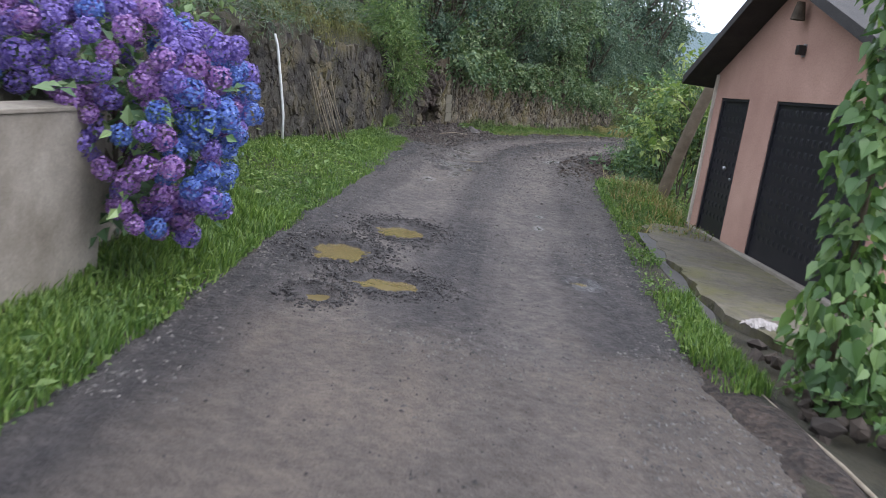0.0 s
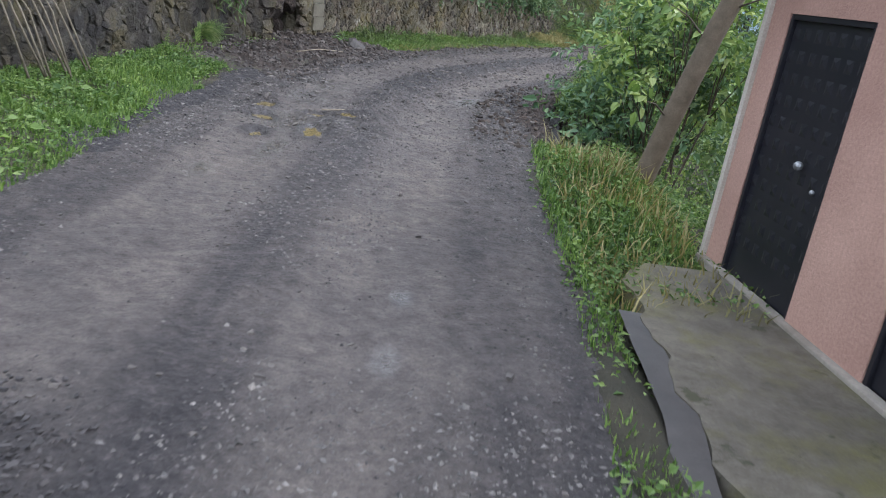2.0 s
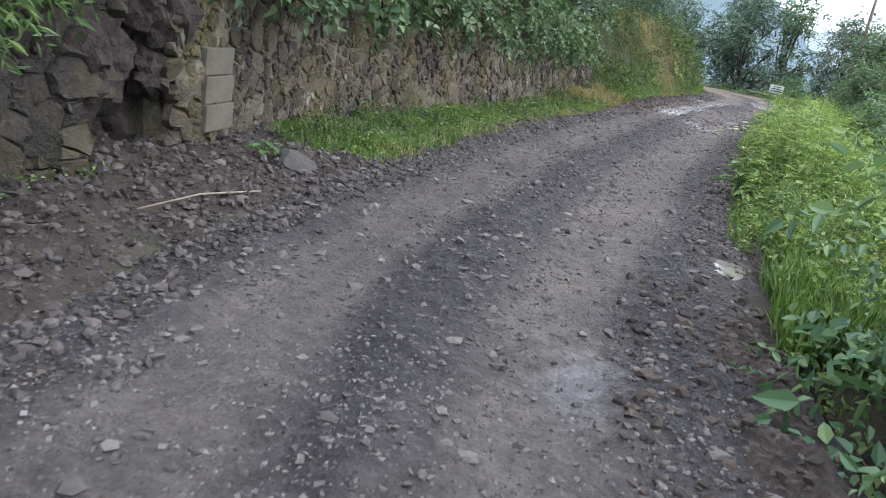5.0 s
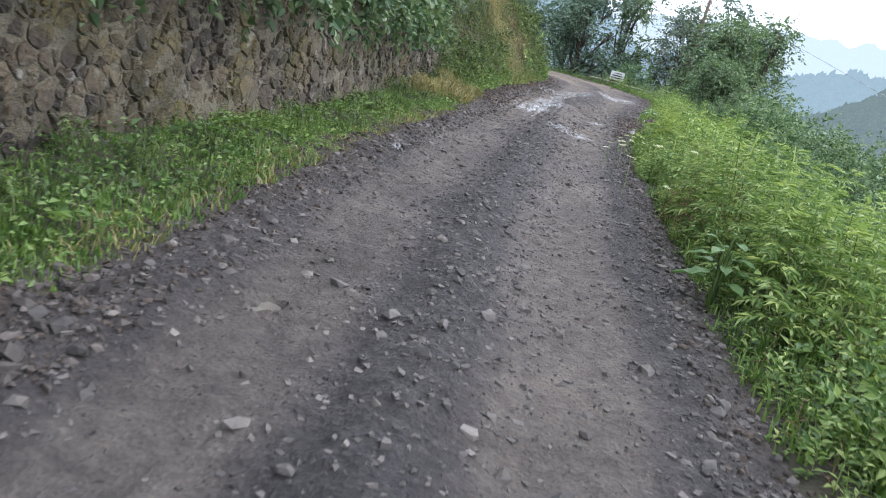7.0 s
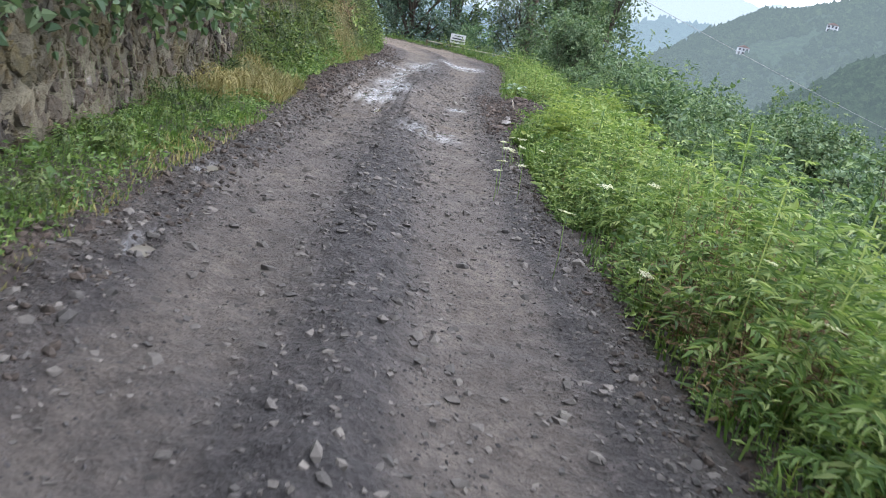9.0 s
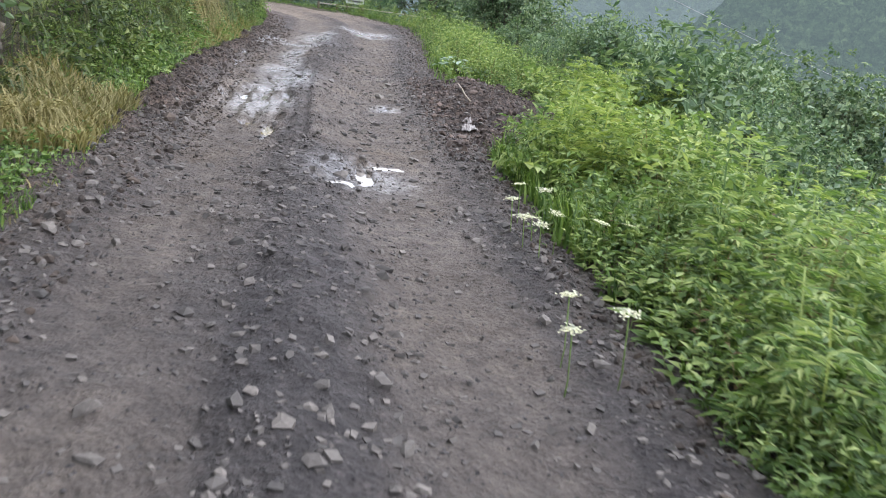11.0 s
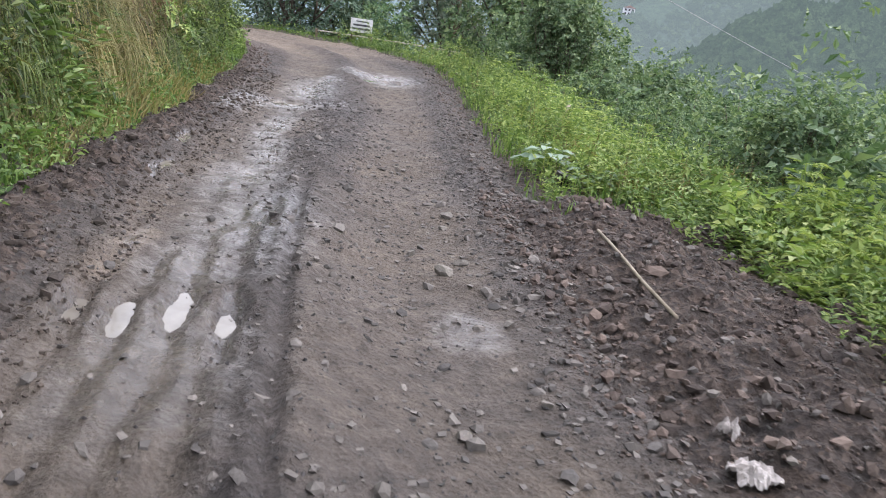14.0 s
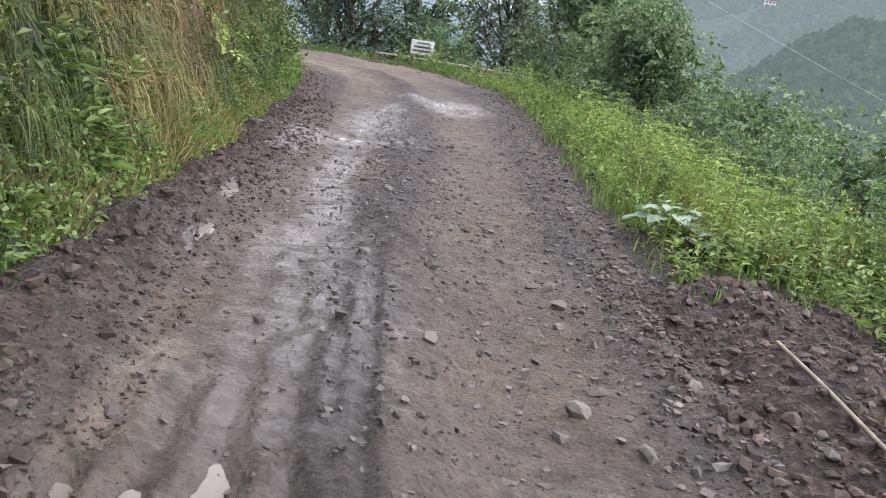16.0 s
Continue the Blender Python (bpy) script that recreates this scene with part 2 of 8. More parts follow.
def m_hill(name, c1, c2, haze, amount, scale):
    """Far wooded slope of the backdrop: haze is painted in as a faint flat glow."""
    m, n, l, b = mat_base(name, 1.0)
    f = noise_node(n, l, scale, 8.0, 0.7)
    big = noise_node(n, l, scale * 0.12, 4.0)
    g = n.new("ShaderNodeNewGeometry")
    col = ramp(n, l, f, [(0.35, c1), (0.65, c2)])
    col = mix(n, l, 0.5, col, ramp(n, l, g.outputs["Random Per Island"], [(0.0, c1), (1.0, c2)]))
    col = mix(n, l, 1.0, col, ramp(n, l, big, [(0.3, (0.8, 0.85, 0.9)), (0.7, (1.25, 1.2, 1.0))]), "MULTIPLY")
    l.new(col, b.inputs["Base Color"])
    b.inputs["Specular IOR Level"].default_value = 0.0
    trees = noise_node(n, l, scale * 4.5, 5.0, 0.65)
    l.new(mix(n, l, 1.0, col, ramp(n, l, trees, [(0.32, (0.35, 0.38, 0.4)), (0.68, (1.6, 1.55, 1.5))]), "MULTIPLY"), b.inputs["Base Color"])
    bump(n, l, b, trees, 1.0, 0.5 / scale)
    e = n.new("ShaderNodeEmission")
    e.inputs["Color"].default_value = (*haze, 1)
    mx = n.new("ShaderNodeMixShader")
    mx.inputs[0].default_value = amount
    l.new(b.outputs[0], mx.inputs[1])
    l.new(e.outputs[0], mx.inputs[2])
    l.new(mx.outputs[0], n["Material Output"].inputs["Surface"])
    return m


M_ROAD = m_road()
M_STONE = m_stone("dark_wall_stone", 0.42, (1.06, 1.0, 0.92), 0.5)
M_STONE_PALE = m_stone("grey_brown_wall_stone", 0.80, (1.13, 1.0, 0.82))
M_MORTAR = m_plain("wall_mortar", (0.022, 0.019, 0.014), (0.060, 0.052, 0.038), 2.6, 0.95, 1.0, 16, dist=0.07)
M_MORTAR_PALE = m_plain("tan_wall_mortar", (0.062, 0.053, 0.032), (0.175, 0.150, 0.100), 2.2, 0.95, 1.0, 16, dist=0.07)
M_CHIP = m_plain("pale_gravel_chip", (0.070, 0.065, 0.063), (0.155, 0.144, 0.134), 6.0, 0.85, 0.4, 60, dist=0.004, island=0.5)
M_GROUND = m_plain("soil_and_litter", (0.020, 0.020, 0.010), (0.060, 0.050, 0.030), 2.6, 0.95, 0.9, 30, dist=0.04)
M_DIRT = m_earth()
M_ROCK = m_plain("road_stone", (0.054, 0.048, 0.044), (0.126, 0.113, 0.102), 6.0, 0.85, 0.5, 60, dist=0.006, island=0.5)
M_GRIT = m_plain("dark_gravel_chip", (0.024, 0.021, 0.022), (0.066, 0.060, 0.058), 6.0, 0.85, 0.4, 60, dist=0.004, island=0.5)
M_PEBBLE = m_plain("tan_stone", (0.10, 0.090, 0.078), (0.19, 0.170, 0.146), 9.0, 0.85, 0.5, 60, dist=0.006, island=0.2)
M_EARTHCLOD = m_plain("brown_earth_clod", (0.045, 0.032, 0.026), (0.105, 0.078, 0.064), 6.0, 0.92, 0.6, 50, dist=0.01, island=0.5)
M_CLOD = m_plain("earth_clod", (0.032, 0.024, 0.019), (0.074, 0.056, 0.044), 6.0, 0.92, 0.6, 50, dist=0.01, island=0.4)
M_CONCRETE = m_plain("weathered_render", (0.150, 0.128, 0.098), (0.275, 0.246, 0.204), 2.2, 0.85, 0.35, 45, dist=0.004)
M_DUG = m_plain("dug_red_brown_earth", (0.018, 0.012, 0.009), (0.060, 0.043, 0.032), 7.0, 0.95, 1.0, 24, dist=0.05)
M_RUBBLE = m_plain("grey_rubble_stone", (0.034, 0.028, 0.025), (0.088, 0.074, 0.066), 6.0, 0.88, 0.5, 50, dist=0.008, island=0.5)
M_BLOCK = m_plain("cement_block", (0.085, 0.074, 0.050), (0.145, 0.127, 0.090), 3.0, 0.88, 0.5, 40, dist=0.006)
M_SLAB = m_slab()
M_DAMP = m_plain("damp_asphalt_strip", (0.034, 0.030, 0.027), (0.062, 0.055, 0.049), 3.0, 0.6, 0.4, 70, dist=0.004)
M_PINK = m_plain("pink_rough_render", (0.33, 0.19, 0.145), (0.46, 0.285, 0.22), 0.9, 0.88, 0.55, 40, dist=0.012)
M_DOOR = m_plain("dark_painted_steel", (0.009, 0.010, 0.015), (0.022, 0.021, 0.026), 3.0, 0.42, 0.15, 40, metal=0.2, dist=0.002)
M_ROOF = m_plain("dark_weathered_roof_timber", (0.017, 0.016, 0.016), (0.039, 0.034, 0.031), 4.0, 0.8, 0.4, 40)
M_METAL = m_plain("galvanised_steel", (0.273, 0.281, 0.289), (0.406, 0.413, 0.421), 8.0, 0.45, 0.2, 60, metal=0.7, dist=0.002)
M_WHITE = m_plain("off_white_plastic", (0.484, 0.484, 0.468), (0.640, 0.640, 0.624), 8.0, 0.45, 0.2, 40, dist=0.003)
M_BAG = m_plain("soiled_white_plastic", (0.24, 0.21, 0.19), (0.42, 0.385, 0.36), 9.0, 0.45, 0.3, 60, dist=0.004)
M_CREAM = m_plain("pale_limewash_trim", (0.390, 0.343, 0.281), (0.484, 0.437, 0.367), 5.0, 0.85, 0.3, 60)
M_BARK = m_plain("bark", (0.047, 0.035, 0.025), (0.109, 0.084, 0.061), 7.0, 0.9, 0.8, 40, dist=0.012)
M_STICK = m_plain("dry_stick", (0.156, 0.125, 0.090), (0.281, 0.234, 0.172), 12.0, 0.85, 0.4, 60, dist=0.003)
M_POLE = m_plain("brown_weathered_pole", (0.075, 0.056, 0.034), (0.145, 0.112, 0.075), 5.0, 0.85, 0.6, 60, dist=0.006)
M_INK = m_plain("dark_print", (0.039, 0.039, 0.047), (0.070, 0.070, 0.078), 20.0, 0.6, 0.0)
M_BLACK = m_plain("black_plastic", (0.009, 0.009, 0.009), (0.020, 0.020, 0.020), 10.0, 0.4, 0.1)
M_CABLE = m_plain("grey_cable", (0.234, 0.242, 0.250), (0.328, 0.335, 0.343), 1.0, 0.6, 0.0)

L_GRASS = m_leaf("grass", (0.042, 0.090, 0.020), (0.106, 0.186, 0.041), (0.212, 0.298, 0.086), 0.5, 0.35, 0.9)
# darker copy of the grass: the steep bank's shade is put into its colour
L_BANK = m_leaf("bank_grass_shade_in_colour", (0.020, 0.040, 0.012), (0.062, 0.098, 0.028), (0.160, 0.195, 0.066), 0.5, 0.3, 1.1)
L_DRY = m_leaf("dry_grass", (0.140, 0.122, 0.047), (0.234, 0.206, 0.089), (0.337, 0.290, 0.150), 0.7, 0.25, 0.8)
L_LIME = m_leaf("light_weed_leaves", (0.13, 0.20, 0.06), (0.22, 0.30, 0.085), (0.33, 0.38, 0.13), 0.5, 0.4, 0.9)
L_OLIVE = m_leaf("olive_grass", (0.040, 0.044, 0.015), (0.098, 0.102, 0.034), (0.20, 0.19, 0.075), 0.6, 0.3, 0.9)
L_RUST = m_leaf("withered_weed_leaves", (0.08, 0.05, 0.03), (0.14, 0.095, 0.055), (0.22, 0.16, 0.09), 0.7, 0.25, 0.9)
L_HERB = m_leaf("low_herb_leaves", (0.050, 0.100, 0.028), (0.112, 0.188, 0.052), (0.215, 0.295, 0.105), 0.5, 0.35, 0.9)
L_WEED = m_leaf("verge_weeds", (0.055, 0.105, 0.032), (0.150, 0.230, 0.070), (0.320, 0.385, 0.150), 0.5, 0.35, 0.7)
L_BRIGHT = m_leaf("young_bush_leaves", (0.070, 0.130, 0.040), (0.180, 0.265, 0.082), (0.360, 0.415, 0.180), 0.45, 0.4, 0.8)
L_SHRUB = m_leaf("broad_shrub_leaves", (0.060, 0.116, 0.064), (0.116, 0.202, 0.105), (0.244, 0.333, 0.161), 0.4, 0.3, 0.8)
# blue raised in these leaf tones: a little haze painted into the colour
L_SLOPE = m_leaf("slope_hazel_leaves", (0.040, 0.078, 0.042), (0.102, 0.165, 0.082), (0.215, 0.280, 0.145), 0.5, 0.3, 0.6)
L_HAZEL = m_leaf("hazel_leaves", (0.045, 0.084, 0.044), (0.100, 0.160, 0.080), (0.210, 0.262, 0.150), 0.5, 0.3, 0.6)
# crown shade is put into these leaf tones, darker than the hazel's
L_DARK = m_leaf("tree_leaves_shade_in_colour", (0.041, 0.079, 0.058), (0.084, 0.136, 0.100), (0.160, 0.210, 0.153), 0.5, 0.25, 0.5)
L_OLEANDER = m_leaf("narrow_green_leaves", (0.050, 0.100, 0.034), (0.100, 0.165, 0.058), (0.20, 0.26, 0.11), 0.45, 0.3, 1.2)
L_NARROW = m_leaf("narrow_grey_green_leaves", (0.066, 0.103, 0.078), (0.124, 0.171, 0.129), (0.231, 0.259, 0.218), 0.45, 0.3, 1.2)
L_VINE = m_leaf("vine_leaves", (0.050, 0.105, 0.038), (0.095, 0.175, 0.062), (0.185, 0.280, 0.110), 0.4, 0.35, 1.5)
L_PALE = m_leaf("pale_cabbage_leaves", (0.11, 0.18, 0.125), (0.19, 0.27, 0.20), (0.32, 0.38, 0.32), 0.5, 0.25, 2.0)
L_FLOWER = m_leaf("cream_flower_heads", (0.457, 0.457, 0.332), (0.581, 0.581, 0.457), (0.664, 0.664, 0.564), 0.7, 0.3, 2.0)
L_VIOLET = m_leaf("violet_petals", (0.11, 0.075, 0.34), (0.185, 0.13, 0.45), (0.29, 0.22, 0.55), 0.6, 0.25, 2.5)
L_BLUE = m_leaf("blue_petals", (0.06, 0.095, 0.40), (0.095, 0.165, 0.50), (0.18, 0.26, 0.58), 0.6, 0.25, 2.5)
L_MAUVE = m_leaf("mauve_petals", (0.19, 0.085, 0.32), (0.28, 0.15, 0.42), (0.40, 0.26, 0.52), 0.6, 0.25, 2.5)

M_WATER, _n, _l, _b = mat_base("muddy_water", 0.14)
_b.inputs["IOR"].default_value = 1.33
_l.new(ramp(_n, _l, noise_node(_n, _l, 3.0, 4.0), [(0.3, (0.120, 0.090, 0.036)), (0.7, (0.165, 0.128, 0.058))]), _b.inputs["Base Color"])
bump(_n, _l, _b, noise_node(_n, _l, 9.0, 1.0), 0.02, 0.004)


M_SILT, _n, _l, _b = mat_base("thin_silty_water", 0.05)
_b.inputs["IOR"].default_value = 1.33
_l.new(ramp(_n, _l, noise_node(_n, _l, 5.0, 4.0), [(0.3, (0.115, 0.102, 0.085)), (0.7, (0.19, 0.172, 0.148))]), _b.inputs["Base Color"])
bump(_n, _l, _b, noise_node(_n, _l, 9.0, 1.0), 0.02, 0.004)


# ---- mesh helpers ----
rng = np.random.default_rng(7)


def npmesh(name, V, F, material=None, smooth=False):
    """A mesh from vertex rows and equal-sided face rows."""
    V, F = np.asarray(V, np.float32), np.asarray(F, np.int32)
    me = bpy.data.meshes.new(name)
    me.vertices.add(len(V))
    me.vertices.foreach_set("co", V.ravel())
    me.loops.add(F.size)
    me.loops.foreach_set("vertex_index", F.ravel())
    me.polygons.add(len(F))
    me.polygons.foreach_set("loop_start", np.arange(0, F.size, F.shape[1], dtype=np.int32))
    me.polygons.foreach_set("use_smooth", np.full(len(F), smooth))
    me.update(calc_edges=True)
    me.validate()
    if material:
        me.materials.append(material)
    return me


def bm_mesh(name, bm, material=None):
    me = bpy.data.meshes.new(name)
    bmesh.ops.recalc_face_normals(bm, faces=bm.faces)
    bm.to_mesh(me)
    bm.free()
    if material:
        me.materials.append(material)
    return me


def part(name, mesh, parent, label=""):
    ob = new(name, mesh)
    ob.parent = parent
    return tagged(ob, label) if label else ob


def empty(name, loc=(0, 0, 0), rz=0.0):
    ob = new(name)
    ob.matrix_world = pose(*loc, 0, 0, rz)
    return ob


def box_bm(size, at=(0, 0, 0), bevel=0.0, bm=None):
    bm = bm or bmesh.new()
    r = bmesh.ops.create_cube(bm, size=1.0)
    vs = r["verts"]
    bmesh.ops.scale(bm, vec=size, verts=vs)
    bmesh.ops.translate(bm, vec=at, verts=vs)
    if bevel:
        es = list({e for v in vs for e in v.link_edges})
        bmesh.ops.bevel(bm, geom=es, offset=bevel, segments=2, affect="EDGES", profile=0.6)
    return bm


def tube(pts, radii, sides=8):
    """Vertices and quads of a tapered tube along points."""
    pts = np.asarray(pts, float)
    radii = np.broadcast_to(np.asarray(radii, float), (len(pts),))
    tan = np.gradient(pts, axis=0)
    tan /= np.linalg.norm(tan, axis=1)[:, None] + 1e-9
    ref = np.where(np.abs(tan[:, 2:3]) > 0.9, [[1.0, 0, 0]], [[0, 0, 1.0]])
    a = np.cross(tan, ref)
    a /= np.linalg.norm(a, axis=1)[:, None]
    b = np.cross(tan, a)
    ang = np.linspace(0, 2 * np.pi, sides, endpoint=False)
    V = pts[:, None] + radii[:, None, None] * (np.cos(ang)[None, :, None] * a[:, None] + np.sin(ang)[None, :, None] * b[:, None])
    k, n = np.arange(len(pts) - 1)[:, None], np.arange(sides)[None]
    F = np.stack([k * sides + n, k * sides + (n + 1) % sides, (k + 1) * sides + (n + 1) % sides, (k + 1) * sides + n], -1).reshape(-1, 4)
    V = V.reshape(-1, 3)
    # closed ends
    e0, e1 = len(V), len(V) + 1
    V = np.r_[V, pts[:1], pts[-1:]]
    m = np.arange(sides)
    last = (len(pts) - 1) * sides
    F = np.r_[F, np.stack([(m + 1) % sides, m, m * 0 + e0, m * 0 + e0], 1)[:, [0, 1, 2, 2]] * 1, np.stack([last + m, last + (m + 1) % sides, m * 0 + e1, m * 0 + e1], 1)]
    return V, F


def fix_quads(F):
    """Quads with a doubled corner cannot stay: turn all to triangles."""
    T = np.r_[F[:, [0, 1, 2]], F[:, [0, 2, 3]]]
    ok = (T[:, 0] != T[:, 1]) & (T[:, 1] != T[:, 2]) & (T[:, 0] != T[:, 2])
    return T[ok]


def join(parts):
    V, F, k = [], [], 0
    for v, f in parts:
        V.append(v)
        F.append(f + k)
        k += len(v)
    return np.concatenate(V), np.concatenate(F)


def tubes_mesh(name, runs, material, sides=7):
    V, F = join([tube(p, r, sides) for p, r in runs])
    return npmesh(name, V, fix_quads(F), material, True)


def unit(v):
    return v / (np.linalg.norm(v, axis=-1, keepdims=True) + 1e-9)


def leaf_geo(P, T, N, length, width, fold=0.25, droop=0.15, fine=False):
    """Folded leaves: base P, axis T, face N; six-cornered where seen close."""
    n = len(P)
    length, width = np.broadcast_to(length, (n,))[:, None], np.broadcast_to(width, (n,))[:, None]
    T = unit(T)
    S = unit(np.cross(T, N))
    N = np.cross(S, T)
    at = lambda t, w: P + T * length * t + S * width * w + N * (np.abs(w) * width * fold * 2 - droop * length * t * t)
    if not fine:
        V = np.stack([at(0, 0), at(0.42, -0.52), at(1, 0), at(0.42, 0.52)], 1).reshape(-1, 3)
        k = np.arange(n)[:, None] * 4
        return V, np.concatenate([k + [0, 2, 1], k + [0, 3, 2]])
    V = np.stack([at(0, 0), at(0.3, -0.48), at(0.68, -0.36), at(1, 0), at(0.68, 0.36), at(0.3, 0.48)], 1).reshape(-1, 3)
    k = np.arange(n)[:, None] * 6
    F = np.concatenate([k + [0, 3, 2, 1], k + [0, 5, 4, 3]])
    return V, np.r_[F[:, [0, 1, 2]], F[:, [0, 2, 3]]]


def blade_geo(P, height, lean, width):
    """Grass blades: bent strips."""
    n = len(P)
    a = rng.uniform(0, 2 * np.pi, n)
    b = a + rng.uniform(0.8, 2.2, n)
    d = np.stack([np.cos(a), np.sin(a), 0 * a], 1) * lean[:, None]
    w = np.stack([np.cos(b), np.sin(b), 0 * b], 1) * width[:, None]
    up = np.array([0, 0, 1.0]) * height[:, None]
    V = np.stack([P - w, P + w, P + up * 0.6 + d * 0.35 - w * 0.75, P + up * 0.6 + d * 0.35 + w * 0.75, P + up + d], 1).reshape(-1, 3)
    k = np.arange(n)[:, None] * 5
    return V, np.concatenate([k + [0, 1, 3], k + [0, 3, 2], k + [2, 3, 4]])


def cloud_points(n, blobs, shell=0.45):
    """Points and outward ways in the outer layer of several uneven blobs (x, y, z, rx, ry, rz)."""
    B = np.asarray(blobs, float)
    w = (B[:, 3] * B[:, 4] * B[:, 5]) ** 0.67
    i = rng.choice(len(B), n, p=w / w.sum())
    d = unit(rng.normal(size=(n, 3)))
    lump = 1 + 0.22 * np.sin(d[:, 0] * 5 + i * 1.7) * np.sin(d[:, 1] * 6 + i) + 0.16 * np.sin(d[:, 2] * 9 + i * 0.6 + d[:, 0] * 7)
    r = lump * (1 - shell * rng.random(n) ** 1.6)
    return B[i, :3] + d * B[i, 3:] * r[:, None], d


def leaf_cloud(n, blobs, length, aspect=0.55, shell=0.45, droop=0.35, spread=0.8, fine=False):
    per = 7
    m = max(n // per, 1)
    C, out = cloud_points(m, blobs, shell)
    # sprays: a twig that points outward and bows, with leaves to both sides and one at the tip
    W = unit(out + rng.normal(size=(m, 3)) * spread * 0.7 + [0, 0, -droop])
    N = unit(out * 0.6 + rng.normal(size=(m, 3)) * 0.45 + [0, 0, 0.8])
    S = unit(np.cross(W, N))
    size = length * rng.choice([0.55, 0.8, 1.0, 1.3], m) * rng.uniform(0.85, 1.15, m)
    t = np.linspace(0.0, 1.0, per)
    P = C[:, None] + W[:, None] * (t[None, :, None] * size[:, None, None] * per * 0.36) - np.array([0, 0, 1.0]) * (t ** 2 * droop)[None, :, None] * size[:, None, None] * 0.8
    side = np.where(np.arange(per) % 2 == 0, 1.0, -1.0) * np.where(np.arange(per) == per - 1, 0.0, 1.0)
    T = W[:, None] * 0.7 + S[:, None] * side[None, :, None] + rng.normal(size=(m, per, 3)) * 0.3
    NN = N[:, None] + rng.normal(size=(m, per, 3)) * 0.35
    L = (size[:, None] * (1.1 - 0.35 * t)[None] * rng.uniform(0.75, 1.2, (m, per))).ravel()
    return leaf_geo(P.reshape(-1, 3), T.reshape(-1, 3), unit(NN.reshape(-1, 3)), L, L * aspect * rng.uniform(0.8, 1.2, len(L)), fine=fine)


def stalk_geo(P, height, leaf, pairs=7, aspect=0.35, lean=0.25, droop=0.2):
    """Upright weeds: a thin stem each, and leaves to both sides that grow smaller towards the tip."""
    n = len(P)
    a = rng.uniform(0, 2 * np.pi, n)
    bend = np.stack([np.cos(a), np.sin(a), 0 * a], 1) * (height * lean * rng.uniform(0.1, 1.2, n))[:, None]
    up = np.array([0, 0, 1.0])
    k = np.arange(pairs * 2)
    t = 0.15 + 0.85 * (k + 0.5) / len(k)
    Q = P[:, None] + up * (height[:, None] * t[None])[..., None] + bend[:, None] * (t ** 2)[None, :, None]
    ang = a[:, None] + k[None] * 2.4 + rng.normal(size=(n, len(k))) * 0.3
    T = np.stack([np.cos(ang), np.sin(ang), 0.35 - droop + 0.5 * t[None] + 0 * ang], -1)
    N = np.stack([-np.cos(ang) * 0.4, -np.sin(ang) * 0.4, 1 + 0 * ang], -1) + rng.normal(size=(n, len(k), 3)) * 0.2
    L = leaf * (1.15 - 0.75 * t[None]) * rng.uniform(0.7, 1.25, (n, len(k))) * rng.uniform(0.7, 1.3, (n, 1))
    V, F = leaf_geo(Q.reshape(-1, 3), T.reshape(-1, 3), N.reshape(-1, 3), L.ravel(), L.ravel() * aspect)
    s = np.stack([-np.sin(a), np.cos(a), 0 * a], 1) * 0.004
    t4 = np.array([0.0, 0.35, 0.7, 1.0])
    Z = P[:, None] + up * (height[:, None] * t4[None])[..., None] + bend[:, None] * (t4 ** 2)[None, :, None]
    SV = np.stack([Z - s[:, None] * (1.2 - t4)[None, :, None], Z + s[:, None] * (1.2 - t4)[None, :, None]], 2).reshape(-1, 3)
    j = np.arange(n)[:, None] * 8
    SF = np.concatenate([j + [2 * i, 2 * i + 1, 2 * i + 3] for i in range(3)] + [j + [2 * i, 2 * i + 3, 2 * i + 2] for i in range(3)])
    return join([(V, F), (SV, SF)])


